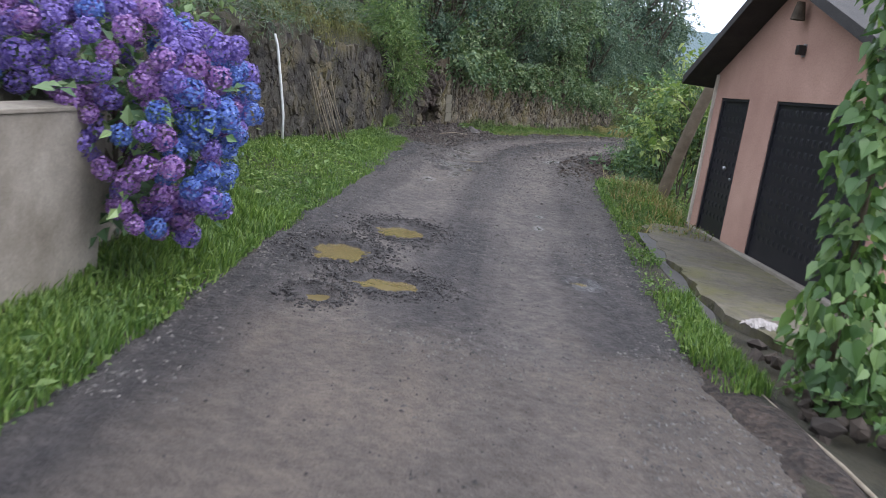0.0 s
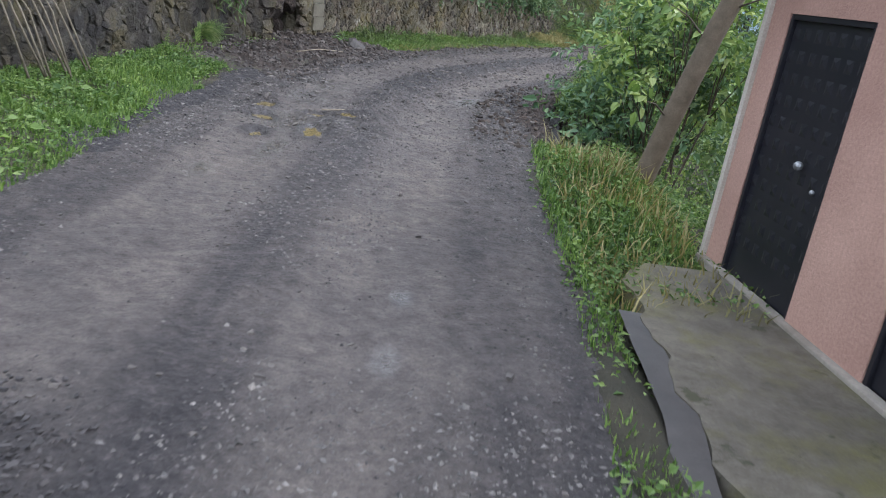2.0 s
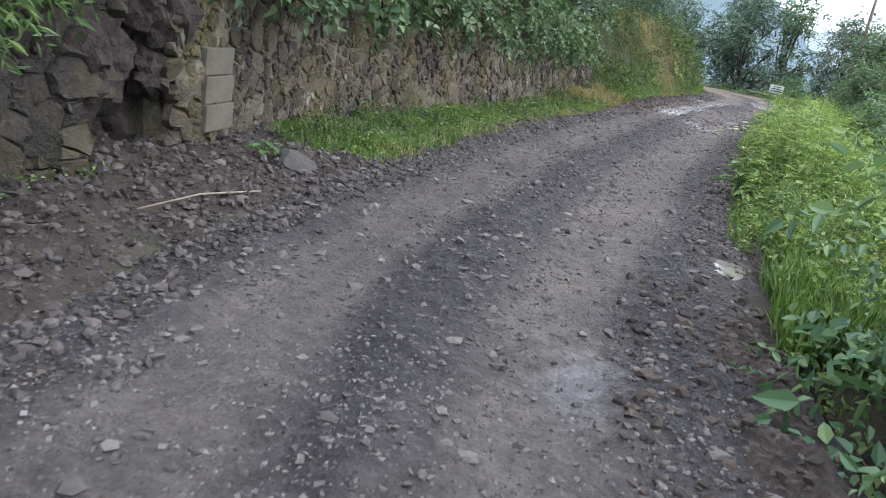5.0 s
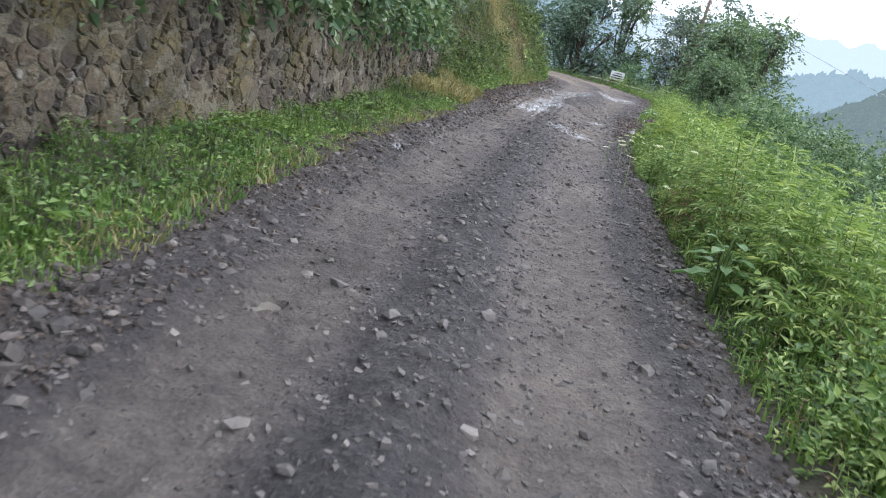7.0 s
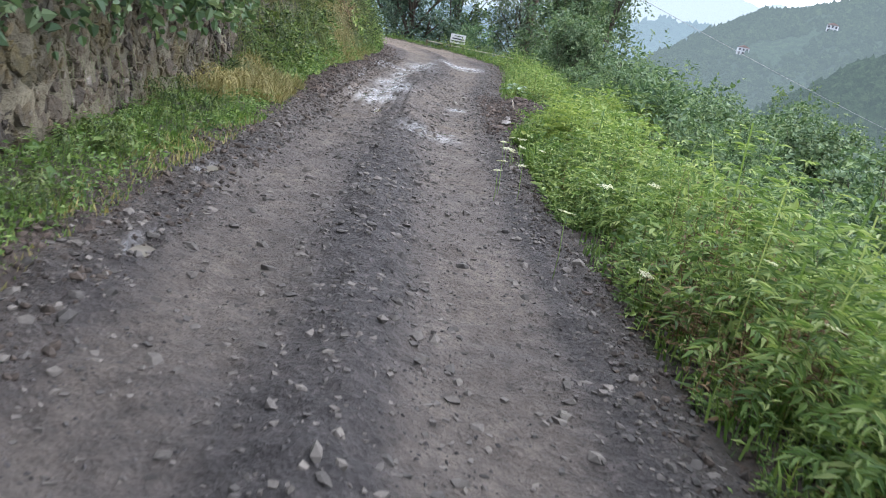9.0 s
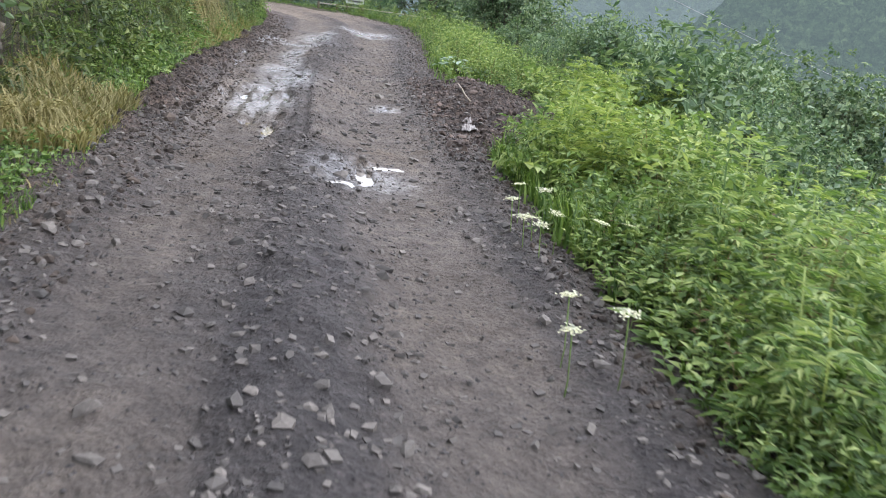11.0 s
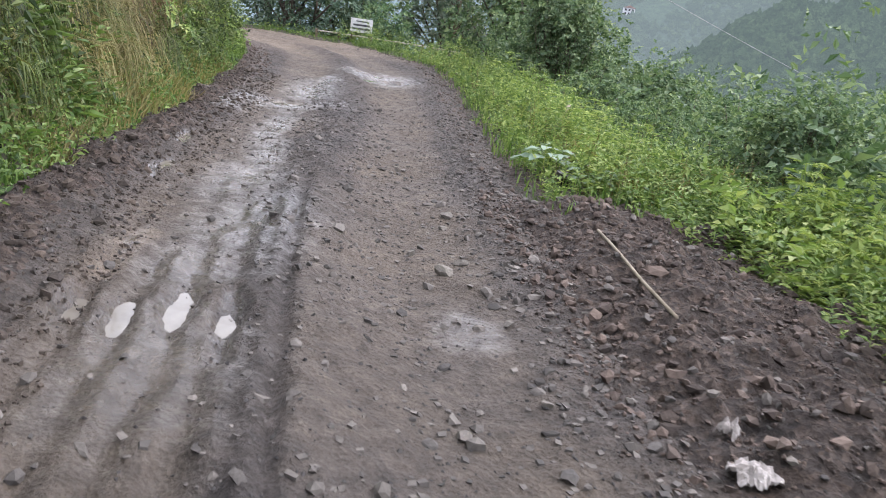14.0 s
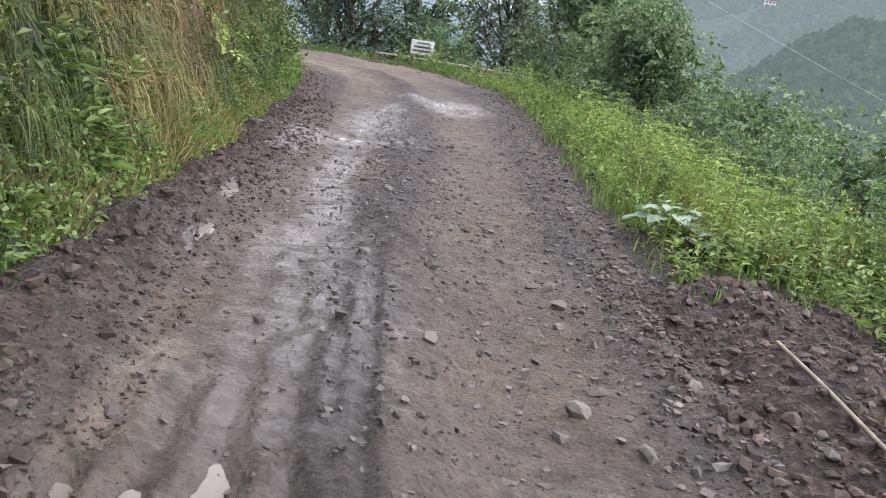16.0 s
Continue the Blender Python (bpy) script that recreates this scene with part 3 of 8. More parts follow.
def pinnate_geo(P, height, leaf, nodes=8, lean=0.25):
    """Tall weeds with feathered leaves: opposite leaves on a bent stem, each of nine narrow drooping leaflets."""
    n = len(P)
    a = rng.uniform(0, 2 * np.pi, n)
    bend = np.stack([np.cos(a), np.sin(a), 0 * a], 1) * (height * lean * rng.uniform(0.1, 1.2, n))[:, None]
    k = np.arange(nodes * 2)
    t = 0.22 + 0.78 * (k // 2 + 0.5) / nodes
    Q = P[:, None] + np.array([0, 0, 1.0]) * (height[:, None] * t[None])[..., None] + bend[:, None] * (t ** 2)[None, :, None]
    ang = a[:, None] + (k // 2)[None] * 1.57 + (k % 2)[None] * np.pi + rng.normal(size=(n, len(k))) * 0.25
    W = np.stack([np.cos(ang), np.sin(ang), 0.15 + 0.75 * t[None] ** 2 + rng.normal(size=ang.shape) * 0.12], -1)
    W = unit(W).reshape(-1, 1, 3)
    L = (leaf * (1.15 - 0.5 * t[None]) * rng.uniform(0.75, 1.2, (n, len(k)))).reshape(-1, 1)
    S = unit(np.cross(W, [0, 0, 1.0]))
    pos = np.array([0.25, 0.25, 0.45, 0.45, 0.65, 0.65, 0.85, 0.85, 0.98])
    side = np.array([1, -1, 1, -1, 1, -1, 1, -1, 0.0])
    m = len(W)
    B = Q.reshape(-1, 1, 3) + W * (L * pos)[..., None] - np.array([0, 0, 1.0]) * (L * 0.35 * pos ** 2)[..., None]
    T = W * 0.75 + S * side[None, :, None] * 0.8 + np.array([0, 0, -0.35]) * pos[None, :, None] + rng.normal(size=(m, 9, 3)) * 0.12
    N = np.array([0, 0, 1.0]) + W * 0.35 + rng.normal(size=(m, 9, 3)) * 0.22
    size = (L * np.where(side == 0, 0.55, 0.62 - 0.22 * np.abs(pos - 0.5))).ravel()
    leaves = leaf_geo(B.reshape(-1, 3), T.reshape(-1, 3), N.reshape(-1, 3), size, size * 0.22, 0.2, 0.3)
    s = np.stack([-np.sin(a), np.cos(a), 0 * a], 1) * 0.005
    t4 = np.array([0.0, 0.35, 0.7, 1.0])
    Z = P[:, None] + np.array([0, 0, 1.0]) * (height[:, None] * t4[None])[..., None] + bend[:, None] * (t4 ** 2)[None, :, None]
    SV = np.stack([Z - s[:, None], Z + s[:, None]], 2).reshape(-1, 3)
    j = np.arange(n)[:, None] * 8
    SF = np.concatenate([j + [2 * i, 2 * i + 1, 2 * i + 3] for i in range(3)] + [j + [2 * i, 2 * i + 3, 2 * i + 2] for i in range(3)])
    return join([leaves, (SV, SF)])


def heart_geo(P, T, N, length, width):
    """Heart-shaped leaves with two lobes at the stalk and a drawn-out tip."""
    n = len(P)
    length, width = np.broadcast_to(length, (n,))[:, None], np.broadcast_to(width, (n,))[:, None]
    T = unit(T)
    S = unit(np.cross(T, N))
    N = np.cross(S, T)
    rim = [(0, 0), (-0.13, -0.24), (0.07, -0.48), (0.40, -0.43), (0.74, -0.17), (1.06, 0), (0.74, 0.17), (0.40, 0.43), (0.07, 0.48), (-0.13, 0.24)]
    V = np.stack([P + T * length * t + S * width * w + N * (np.abs(w) * width * 0.3 - 0.2 * length * max(t, 0) ** 2) for t, w in rim], 1).reshape(-1, 3)
    k = np.arange(n)[:, None] * 10
    return V, np.concatenate([k + [0, i + 1, i] for i in range(1, 9)])


def strand_geo(P, way, length, width):
    """Hanging grass: strips that spring outward along way and fall."""
    n = len(P)
    t = np.linspace(0, 1, 6)
    out = (np.sin(t * 1.5) * 0.42)[None, :, None] * way[:, None] * length[:, None, None]
    z = (0.25 * np.sin(t * 3.1) - 0.75 * t ** 1.7)[None, :] * length[:, None]
    C = P[:, None] + out
    C[..., 2] += z
    s = unit(np.cross(way, [0, 0, 1.0]) + rng.normal(size=(n, 3)) * 0.5) * width[:, None]
    C = C + (t ** 2)[None, :, None] * s[:, None] * (length * rng.normal(size=n) * 12)[:, None, None]
    V = np.stack([C - s[:, None] * (1.05 - t)[None, :, None], C + s[:, None] * (1.05 - t)[None, :, None]], 2).reshape(-1, 3)
    j = np.arange(n)[:, None] * 12
    return V, np.concatenate([j + [2 * i, 2 * i + 1, 2 * i + 3, 2 * i + 2] for i in range(5)])


def vnoise(x, y, seed=0):
    """Value noise on a unit lattice, 0 to 1."""
    x, y = np.asarray(x, float), np.asarray(y, float)
    i, j = np.floor(x).astype(np.int64), np.floor(y).astype(np.int64)
    fx, fy = x - i, y - j
    fx, fy = fx * fx * (3 - 2 * fx), fy * fy * (3 - 2 * fy)

    def h(a, b):
        v = (a * 374761393 + b * 668265263 + seed * 1442695041) & 0x7FFFFFFF
        v = ((v ^ (v >> 13)) * 1274126177) & 0x7FFFFFFF
        return ((v ^ (v >> 16)) & 0xFFFF) / 65535.0

    return (h(i, j) * (1 - fx) + h(i + 1, j) * fx) * (1 - fy) + (h(i, j + 1) * (1 - fx) + h(i + 1, j + 1) * fx) * fy


def sstep(a, b, x):
    t = np.clip((x - a) / (b - a), 0, 1)
    return t * t * (3 - 2 * t)


# ---- the plan: road line, wall line, heights ----
ROAD_LINE = [(1.47, -9), (1.47, 0), (1.46, 5.7), (1.38, 8), (1.39, 10.6), (1.56, 13.4), (1.68, 17), (1.9, 19.0), (2.05, 20.3), (2.45, 22.1), (2.95, 23.5),
             (4.05, 26.2), (5.45, 29.6), (6.8, 32.6), (8.35, 35.8), (10.5, 40.4), (12.05, 43.4), (13.65, 46.1), (16.6, 51.6), (17.9, 54.8), (17.9, 57.4), (16.2, 59.8), (12.5, 61.6), (4, 64)]
WALL_LINE = [(-1.2, -9), (-1.2, 10.2), (-2.45, 11.2), (-2.45, 13.5), (-2.1, 15.3), (-1.55, 18.0), (-1.0, 20.5), (-0.62, 22.2), (0.08, 23.3), (0.80, 26.2), (1.52, 27.8), (2.22, 29.3),
             (3.17, 31.0), (4.04, 32.8), (5.02, 35.1), (6.05, 37.4), (7.6, 40.3), (9.0, 42.9), (10.5, 45.6), (12.0, 48.6), (13.9, 52.4), (15.0, 54.6), (14.9, 56.6), (13.2, 58.3), (9, 60), (2, 61)]
HEIGHTS = [(-50, -0.45), (8, -0.45), (13, -0.29), (18.5, -0.13), (23, 0.06), (27, 0.13), (31, 0.14), (42, 0.18), (50, 0.17), (58, 0.22), (70, 0.25)]


def resample(line, step=0.2):
    P = np.array(line, float)
    for _ in range(2):  # corner cutting
        Q = np.empty((2 * len(P) - 2, 2))
        Q[0::2], Q[1::2] = P[:-1] * 0.75 + P[1:] * 0.25, P[:-1] * 0.25 + P[1:] * 0.75
        P = np.r_[P[:1], Q, P[-1:]]
    s = np.r_[0, np.cumsum(np.hypot(*np.diff(P, axis=0).T))]
    t = np.arange(0, s[-1], step)
    return t, np.stack([np.interp(t, s, P[:, 0]), np.interp(t, s, P[:, 1])], 1)


class Line:
    """A plan line: station and signed distance (right of the way positive) of any point."""

    def __init__(self, line):
        self.s, self.p = resample(line)
        self.t = unit(np.gradient(self.p, axis=0))
        self.n = np.stack([self.t[:, 1], -self.t[:, 0]], 1)

    def find(self, q):
        q = np.asarray(q, float).reshape(-1, 2)
        s, d = np.empty(len(q)), np.empty(len(q))
        for a in range(0, len(q), 20000):
            c = q[a:a + 20000]
            k = ((c[:, None] - self.p[None]) ** 2).sum(-1).argmin(1)
            off = c - self.p[k]
            along = (off * self.t[k]).sum(1).clip(-0.2, 0.2)
            side = (off * self.n[k]).sum(1)
            s[a:a + 20000] = self.s[k] + along
            d[a:a + 20000] = np.sign(side) * np.hypot(*(off - along[:, None] * self.t[k]).T)
        return s, d

    def at(self, s, d=0.0):
        s = np.asarray(s, float)
        f = lambda a: np.stack([np.interp(s, self.s, a[:, 0]), np.interp(s, self.s, a[:, 1])], -1)
        return f(self.p) + f(self.n) * np.asarray(d, float)[..., None]


road_line, wall_line = Line(ROAD_LINE), Line(WALL_LINE)
HY, HZ = np.array(HEIGHTS).T


def road_z(s):
    return np.interp(np.interp(s, road_line.s, road_line.p[:, 1]), HY, HZ)


def station(y):
    """The road station at a northing (south of the last bend)."""
    k = road_line.p[:, 1].argmax()
    return float(np.interp(y, road_line.p[:k, 1], road_line.s[:k]))


def half_width(s):
    y = np.interp(s, road_line.s, road_line.p[:, 1])
    return np.interp(y, [0, 8, 14, 19, 22, 26, 30, 34, 40, 46, 52, 58], [1.97, 1.85, 1.95, 1.85, 1.75, 1.72, 1.72, 1.62, 1.72, 1.8, 2.0, 2.6])


def ground_z(x, y):
    q = np.stack([np.ravel(x), np.ravel(y)], 1).astype(float)
    X, Y = q.T
    s, d = road_line.find(q)
    _, w = wall_line.find(q)
    u = -w  # uphill behind the foot of the wall
    e = np.abs(d) - half_width(s)
    zr = road_z(s)
    n1, n2 = vnoise(X * 1.3, Y * 1.3, 3) - 0.5, vnoise(X * 5, Y * 5, 4) - 0.5
    rough = 0.10 * n1 + 0.05 * n2
    # uphill side
    yy = np.interp(s, road_line.s, road_line.p[:, 1])
    top = np.interp(yy, [10, 11, 20, 23, 25, 37, 41, 60], [1.22, 1.85, 1.75, 1.55, 1.45, 1.35, 1.7, 1.9])
    bank = sstep(36.5, 39.5, yy)
    cave = 0.5 * sstep(22.5, 22.8, Y) * sstep(24.1, 23.8, Y)
    step = sstep(0.14 + cave, 0.42 + cave, u) * (1 - bank) + sstep(-0.72, 0.95, u) * bank
    slope = np.interp(yy, [0, 10, 14, 30], [0.1, 0.2, 0.45, 0.6])
    verge = np.clip(e, 0, 3) * np.interp(yy, [0, 10, 20, 26, 40], [0.10, 0.10, 0.12, 0.07, 0.04])
    rise = slope * np.clip(u - 0.4, 0, 160)
    ditch = 0.20 * np.exp(-((u + 0.85) / 0.2) ** 2) * sstep(40.0, 41.5, yy) * (1 - sstep(47.0, 50.0, yy))
    left = zr + 0.02 - ditch + np.where(u > 0, np.minimum(verge, 0.3), verge) + step * top + rise + rough * sstep(0, 0.5, e)
    # downhill side
    pad = (1 - sstep(15.9, 17.3, Y)) * (1 - sstep(9.5, 12.5, X))
    hole = 0.75 * np.exp(-((X - 4.25) / 0.55) ** 2 - ((Y - 20.2) / 1.5) ** 2)
    shelf = sstep(36.2, 37.6, Y) * (1 - sstep(42.0, 43.0, Y)) * sstep(9, 11, X)
    fall2 = np.clip(e - 1.1 - 1.4 * shelf, 0, None)
    drop2 = 0.62 * fall2 + 0.12 * np.clip(fall2 - 6, 0, None)
    drop2 = 95 * (1 - np.exp(-drop2 / 95))
    right = zr + 0.02 + 0.07 * np.exp(-((e - 0.5) / 0.4) ** 2) - drop2 * (1 - pad) - hole - 0.16 * np.exp(-((X - 4.92) / 0.22) ** 2 - ((Y - 23.4) / 0.5) ** 2) + rough * sstep(0, 0.6, e) * (1 - 0.8 * pad)
    slab = pad * sstep(3.6, 3.78, X)
    right = right * (1 - slab) + (-0.47 + 0.13 * sstep(14.9, 16.2, Y)) * slab
    z = np.where(d > 0, right, left)
    z = np.where((d < 0) & (yy > 55), np.minimum(z, zr + 3.0), z)
    under = sstep(-0.02, -0.22, e)
    return (z * (1 - under) + (zr - 0.28) * under).reshape(np.shape(x))


def on_ground(x, y, dz=0.0):
    return float(ground_z(np.array([x]), np.array([y]))[0]) + dz


# ---- puddles: x, y, half width across, half length along, turn of the long axis from the road ----
PUDDLES = [(0.18, 9.6, 0.27, 0.34), (0.66, 10.92, 0.26, 0.36), (0.78, 8.7, 0.27, 0.24), (0.29, 8.06, 0.13, 0.15), (2.58, 9.74, 0.13, 0.11),
           (0.73, 16.95, 0.10, 0.17), (1.28, 17.45, 0.13, 0.32), (1.2, 18.38, 0.15, 0.12), (1.6, 18.38, 0.14, 0.15), (0.5, 18.45, 0.12, 0.28), (0.58, 17.82, 0.13, 0.12),
           (4.74, 23.42, 0.14, 0.36), (2.8, 25.6, 0.07, 0.09), (4.5, 30.7, 0.08, 0.2), (5.25, 32.6, 0.07, 0.28),
           (8.52, 35.95, 0.13, 0.12), (8.98, 36.3, 0.09, 0.34), (9.2, 36.6, 0.22, 0.09),
           (9.18, 40.17, 0.07, 0.2), (9.34, 39.97, 0.06, 0.18), (9.67, 40.06, 0.09, 0.3), (9.8, 39.75, 0.055, 0.36), (8.81, 38.46, 0.06, 0.2), (8.85, 38.0, 0.06, 0.38),
           (10.38, 42.95, 0.05, 0.3), (10.93, 44.15, 0.06, 0.28),
           (13.35, 47.05, 0.55, 0.2), (17.0, 50.6, 0.5, 0.16), (16.8, 51.5, 0.4, 0.14), (16.0, 50.3, 0.3, 0.12)]
WET = [(9.66, 41.0, 0.05, 0.5), (3.05, 20.9, 0.25, 0.5), (0.9, 19.4, 0.3, 0.5), (1.0, 16.4, 0.16, 0.7), (2.6, 9.7, 0.2, 0.3), (1.0, 17.8, 0.6, 0.9), (9.3, 39.4, 0.5, 0.9), (10.5, 41.3, 0.5, 1.2), (10.95, 42.6, 0.4, 0.9), (9.9, 40.6, 0.4, 0.5), (12.0, 46.3, 0.4, 0.5),
       (10.95, 39.4, 0.22, 0.3), (8.9, 36.2, 0.5, 0.6), (14.3, 48.5, 0.5, 2.4), (15.2, 49.8, 0.3, 0.9), (13.0, 46.9, 1.1, 0.6), (16.9, 51.0, 0.9, 1.4), (12.3, 45.2, 0.25, 1.8), (11.5, 43.5, 0.22, 1.3), (2.35, 13.2, 0.10, 0.14), (2.3, 12.4, 0.10, 0.2), (0.6, 15.3, 0.14, 0.35), (1.0, 20.4, 0.4, 0.4)]


def road_frame(x, y):
    s, d = road_line.find([(x, y)])
    k = int(np.argmin(np.abs(road_line.s - s[0])))
    return s[0], d[0], road_line.t[k], road_line.n[k]


def road_surface(s, d):
    """Height of the worn road and its masks: compacted track, wet, brown earth."""
    q = road_line.at(s, d)
    X, Y = q[:, 0], q[:, 1]
    hw = half_width(s)
    yy = np.interp(s, road_line.s, road_line.p[:, 1])
    wob = 0.12 * (vnoise(s * 0.35, s * 0, 9) - 0.5)
    dd = d + wob
    tracks = np.exp(-(np.abs(dd + 0.84) / 0.42) ** 3) + np.exp(-(np.abs(dd - 0.68) / 0.42) ** 3)
    tracks = tracks * (1 - 0.35 * (dd < 0) * sstep(21, 24, yy) * sstep(38, 35, yy))
    ruts = sstep(15, 20, yy)
    z = road_z(s) + 0.02 - (0.015 + 0.05 * ruts) * tracks + 0.06 * ruts * np.exp(-((dd + 0.06) / 0.22) ** 2) * (0.6 + 0.8 * vnoise(s * 1.4, s * 0, 27))
    rough = 0.5 + 0.5 * ruts
    z += rough * (0.045 * (vnoise(X * 2.1, Y * 2.1, 1) - 0.5) + 0.035 * (vnoise(X * 6, Y * 6, 2) - 0.5) + (0.012 + 0.02 * (1 - np.clip(tracks, 0, 1))) * (vnoise(X * 17, Y * 17, 5) - 0.5))
    # combed mud north of the white patch
    comb = sstep(36.6, 38.0, yy) * (1 - sstep(40.4, 41.3, yy)) * sstep(-0.2, -0.34, d) * sstep(-1.7, -1.2, d)
    furrow = np.cos((d + 0.42 + 0.05 * (vnoise(s * 0.9, s * 0, 6) - 0.5)) * 2 * np.pi / 0.225)
    z -= comb * 0.016 * furrow * (0.2 + 1.1 * vnoise(X * 1.6, Y * 1.6, 7)) + comb * 0.016 * (vnoise(d * 24, s * 5, 29) - 0.5)
    groove = sstep(36.8, 37.8, yy) * (1 - sstep(41.5, 43.0, yy))
    z -= groove * (0.045 * np.exp(-((d + 0.13) / 0.04) ** 2) - 0.02 * np.exp(-((d + 0.21) / 0.05) ** 2))
    # ridge of loose gravel, soft edges
    edge = hw - np.abs(d)
    z += ruts * 0.05 * np.exp(-((edge - 0.25) / 0.2) ** 2) * vnoise(s * 1.1, np.sign(d) * 3.0, 8)
    z -= (0.10 + 0.35 * (d > 0) * sstep(18.8, 18.0, yy)) * sstep(-0.08, -0.4, edge)
    wet = np.zeros(len(s))
    for x, y, a, b in WET:
        s0, d0, _, _ = road_frame(x, y)
        r = ((d - d0) / a) ** 2 + ((s - s0) / b) ** 2
        wet = np.maximum(wet, np.exp(-r * 0.8))
    wet = np.maximum(wet, comb * (0.12 + 0.26 * furrow))
    rim = np.zeros(len(s))
    for x, y, a, b in PUDDLES:
        s0, d0, _, _ = road_frame(x, y)
        r = np.sqrt(((d - d0) / a) ** 2 + ((s - s0) / b) ** 2) + 0.55 * (vnoise(X * 7, Y * 7, 11) - 0.5) + 0.5 * (vnoise(X * 19, Y * 19, 13) - 0.5)
        z -= (0.035 + 0.06 * min(a, b)) * sstep(1.35, 0.55, r)
        z += 0.018 * np.exp(-((r - 1.55) / 0.3) ** 2)
        wet = np.maximum(wet, sstep(1.5, 1.0, r) * (1.0 if y > 30 else 0.42))
        rim = np.maximum(rim, sstep(2.4, 1.3, r) * (y < 21))
    mask = np.clip(tracks * (0.75 + 0.7 * vnoise(X * 0.9, Y * 0.9, 12)) * (0.85 + 0.4 * ruts) - 0.15 * ruts + 0.45 * (vnoise(d * 5, s * 0.35, 18) - 0.5) + 0.3 * (vnoise(d * 13, s * 0.6, 19) - 0.5) + 0.22 * sstep(10.5, 13, yy) * (1 - sstep(19, 22, yy)) + 0.15 * (1 - sstep(18, 22, yy)), 0, 1)
    crust = sstep(8.1, 7.2, yy + 1.1 * (vnoise(X * 2.2, Y * 1.5, 23) - 0.5)) * sstep(-1.75, -1.2, d)
    mask = np.maximum(mask, 0.8 * crust * (0.6 + 0.5 * vnoise(X * 3, Y * 0.5, 24)))  # worn dry crust before the potholes
    mask = np.maximum(mask, groove * 0.9 * sstep(-0.12, 0.0, d) * sstep(0.62, 0.45, d))
    mask = mask * (1 - 0.85 * rim)
    brown0 = 0.6 + 0.55 * np.clip(mask, 0, 1)
    brown = np.clip(sstep(0.5, 0.0, edge) * sstep(20, 26, yy) * 0.7 + 0.5 * sstep(33, 39, yy) + 0.58 * sstep(20, 25, yy) * (0.35 + 0.65 * np.clip(tracks, 0, 1)) + 0.18 * sstep(12, 15, yy) * (1 - sstep(19, 22, yy)) + 0.35 * crust, 0, 1) * (0.55 + 0.6 * vnoise(X * 1.7, Y * 1.7, 13)) * np.minimum(brown0, 1)
    return z, mask, wet, brown


# ---- setting: road, ground ----
rs = np.arange(0.5, road_line.s[-1] - 0.5, 0.055)
rd = np.linspace(-2.45, 2.45, 142)
S, D = np.meshgrid(rs, rd, indexing="ij")
hwS = half_width(S) / 1.95
D = D * hwS
rz, rt, rw, rb = road_surface(S.ravel(), D.ravel())
q = road_line.at(S.ravel(), D.ravel())
k = np.arange(len(rs) - 1)[:, None] * len(rd) + np.arange(len(rd) - 1)[None]
F = np.stack([k, k + 1, k + len(rd) + 1, k + len(rd)], -1).reshape(-1, 4)
me = npmesh("road", np.c_[q, rz], F[:, ::-1], M_ROAD, True)
pale = 0.8 * sstep(54.5, 58.5, q[:, 1] + 2.0 * vnoise(q[:, 0], q[:, 1], 14))
# streak of pale clay with tyre marks
along = np.clip(((q[:, 0] - 9.4) * 0.45 + (q[:, 1] - 40.55) * 0.75) / 0.765, 0, 1)
off = np.hypot(q[:, 0] - 9.4 - 0.45 * along, q[:, 1] - 40.55 - 0.75 * along)
pale = np.maximum(pale, sstep(0.12, 0.05, off + 0.04 * (vnoise(q[:, 0] * 9, q[:, 1] * 9, 15) - 0.5)) * (0.75 + 0.25 * np.sin(along * 70)))
crust = sstep(8.1, 7.2, q[:, 1] + 1.1 * (vnoise(q[:, 0] * 2.2, q[:, 1] * 1.5, 23) - 0.5)) * sstep(-1.75, -1.2, D.ravel())
pale = np.maximum(pale, 0.36 * crust * (0.3 + 1.0 * vnoise(q[:, 0] * 5, q[:, 1] * 0.6, 24)))
for name, values in (("track", rt), ("wet", rw), ("brown", rb), ("pale", pale)):
    att = me.attributes.new(name, "FLOAT", "POINT")
    att.data.foreach_set("value", values.astype(np.float32))
road = tagged(new("road", me), "rutted wet gravel and mud mountain road with potholes", "road", kind="structure")


def grown(start, stop, step, far, factor=1.22):
    mid = list(np.arange(start, stop, step))
    lo, hi, d = [start], [mid[-1]], step
    while hi[-1] < far:
        d *= factor
        lo.append(lo[-1] - d)
        hi.append(hi[-1] + d)
    return np.array(lo[:0:-1] + mid + hi[1:])


gx, gy = grown(-5, 26, 0.15, 4200), grown(-3, 63, 0.17, 4200)
GX, GY = np.meshgrid(gx, gy, indexing="ij")
GZ = ground_z(GX, GY)
k = np.arange(len(gx) - 1)[:, None] * len(gy) + np.arange(len(gy) - 1)[None]
F = np.stack([k, k + len(gy), k + len(gy) + 1, k + 1], -1).reshape(-1, 4)
ground = new("ground", npmesh("ground", np.stack([GX, GY, GZ], -1).reshape(-1, 3), F, M_GROUND, True))
tagged(ground, "grassy soil bank beside a mountain road", "ground", kind="structure")

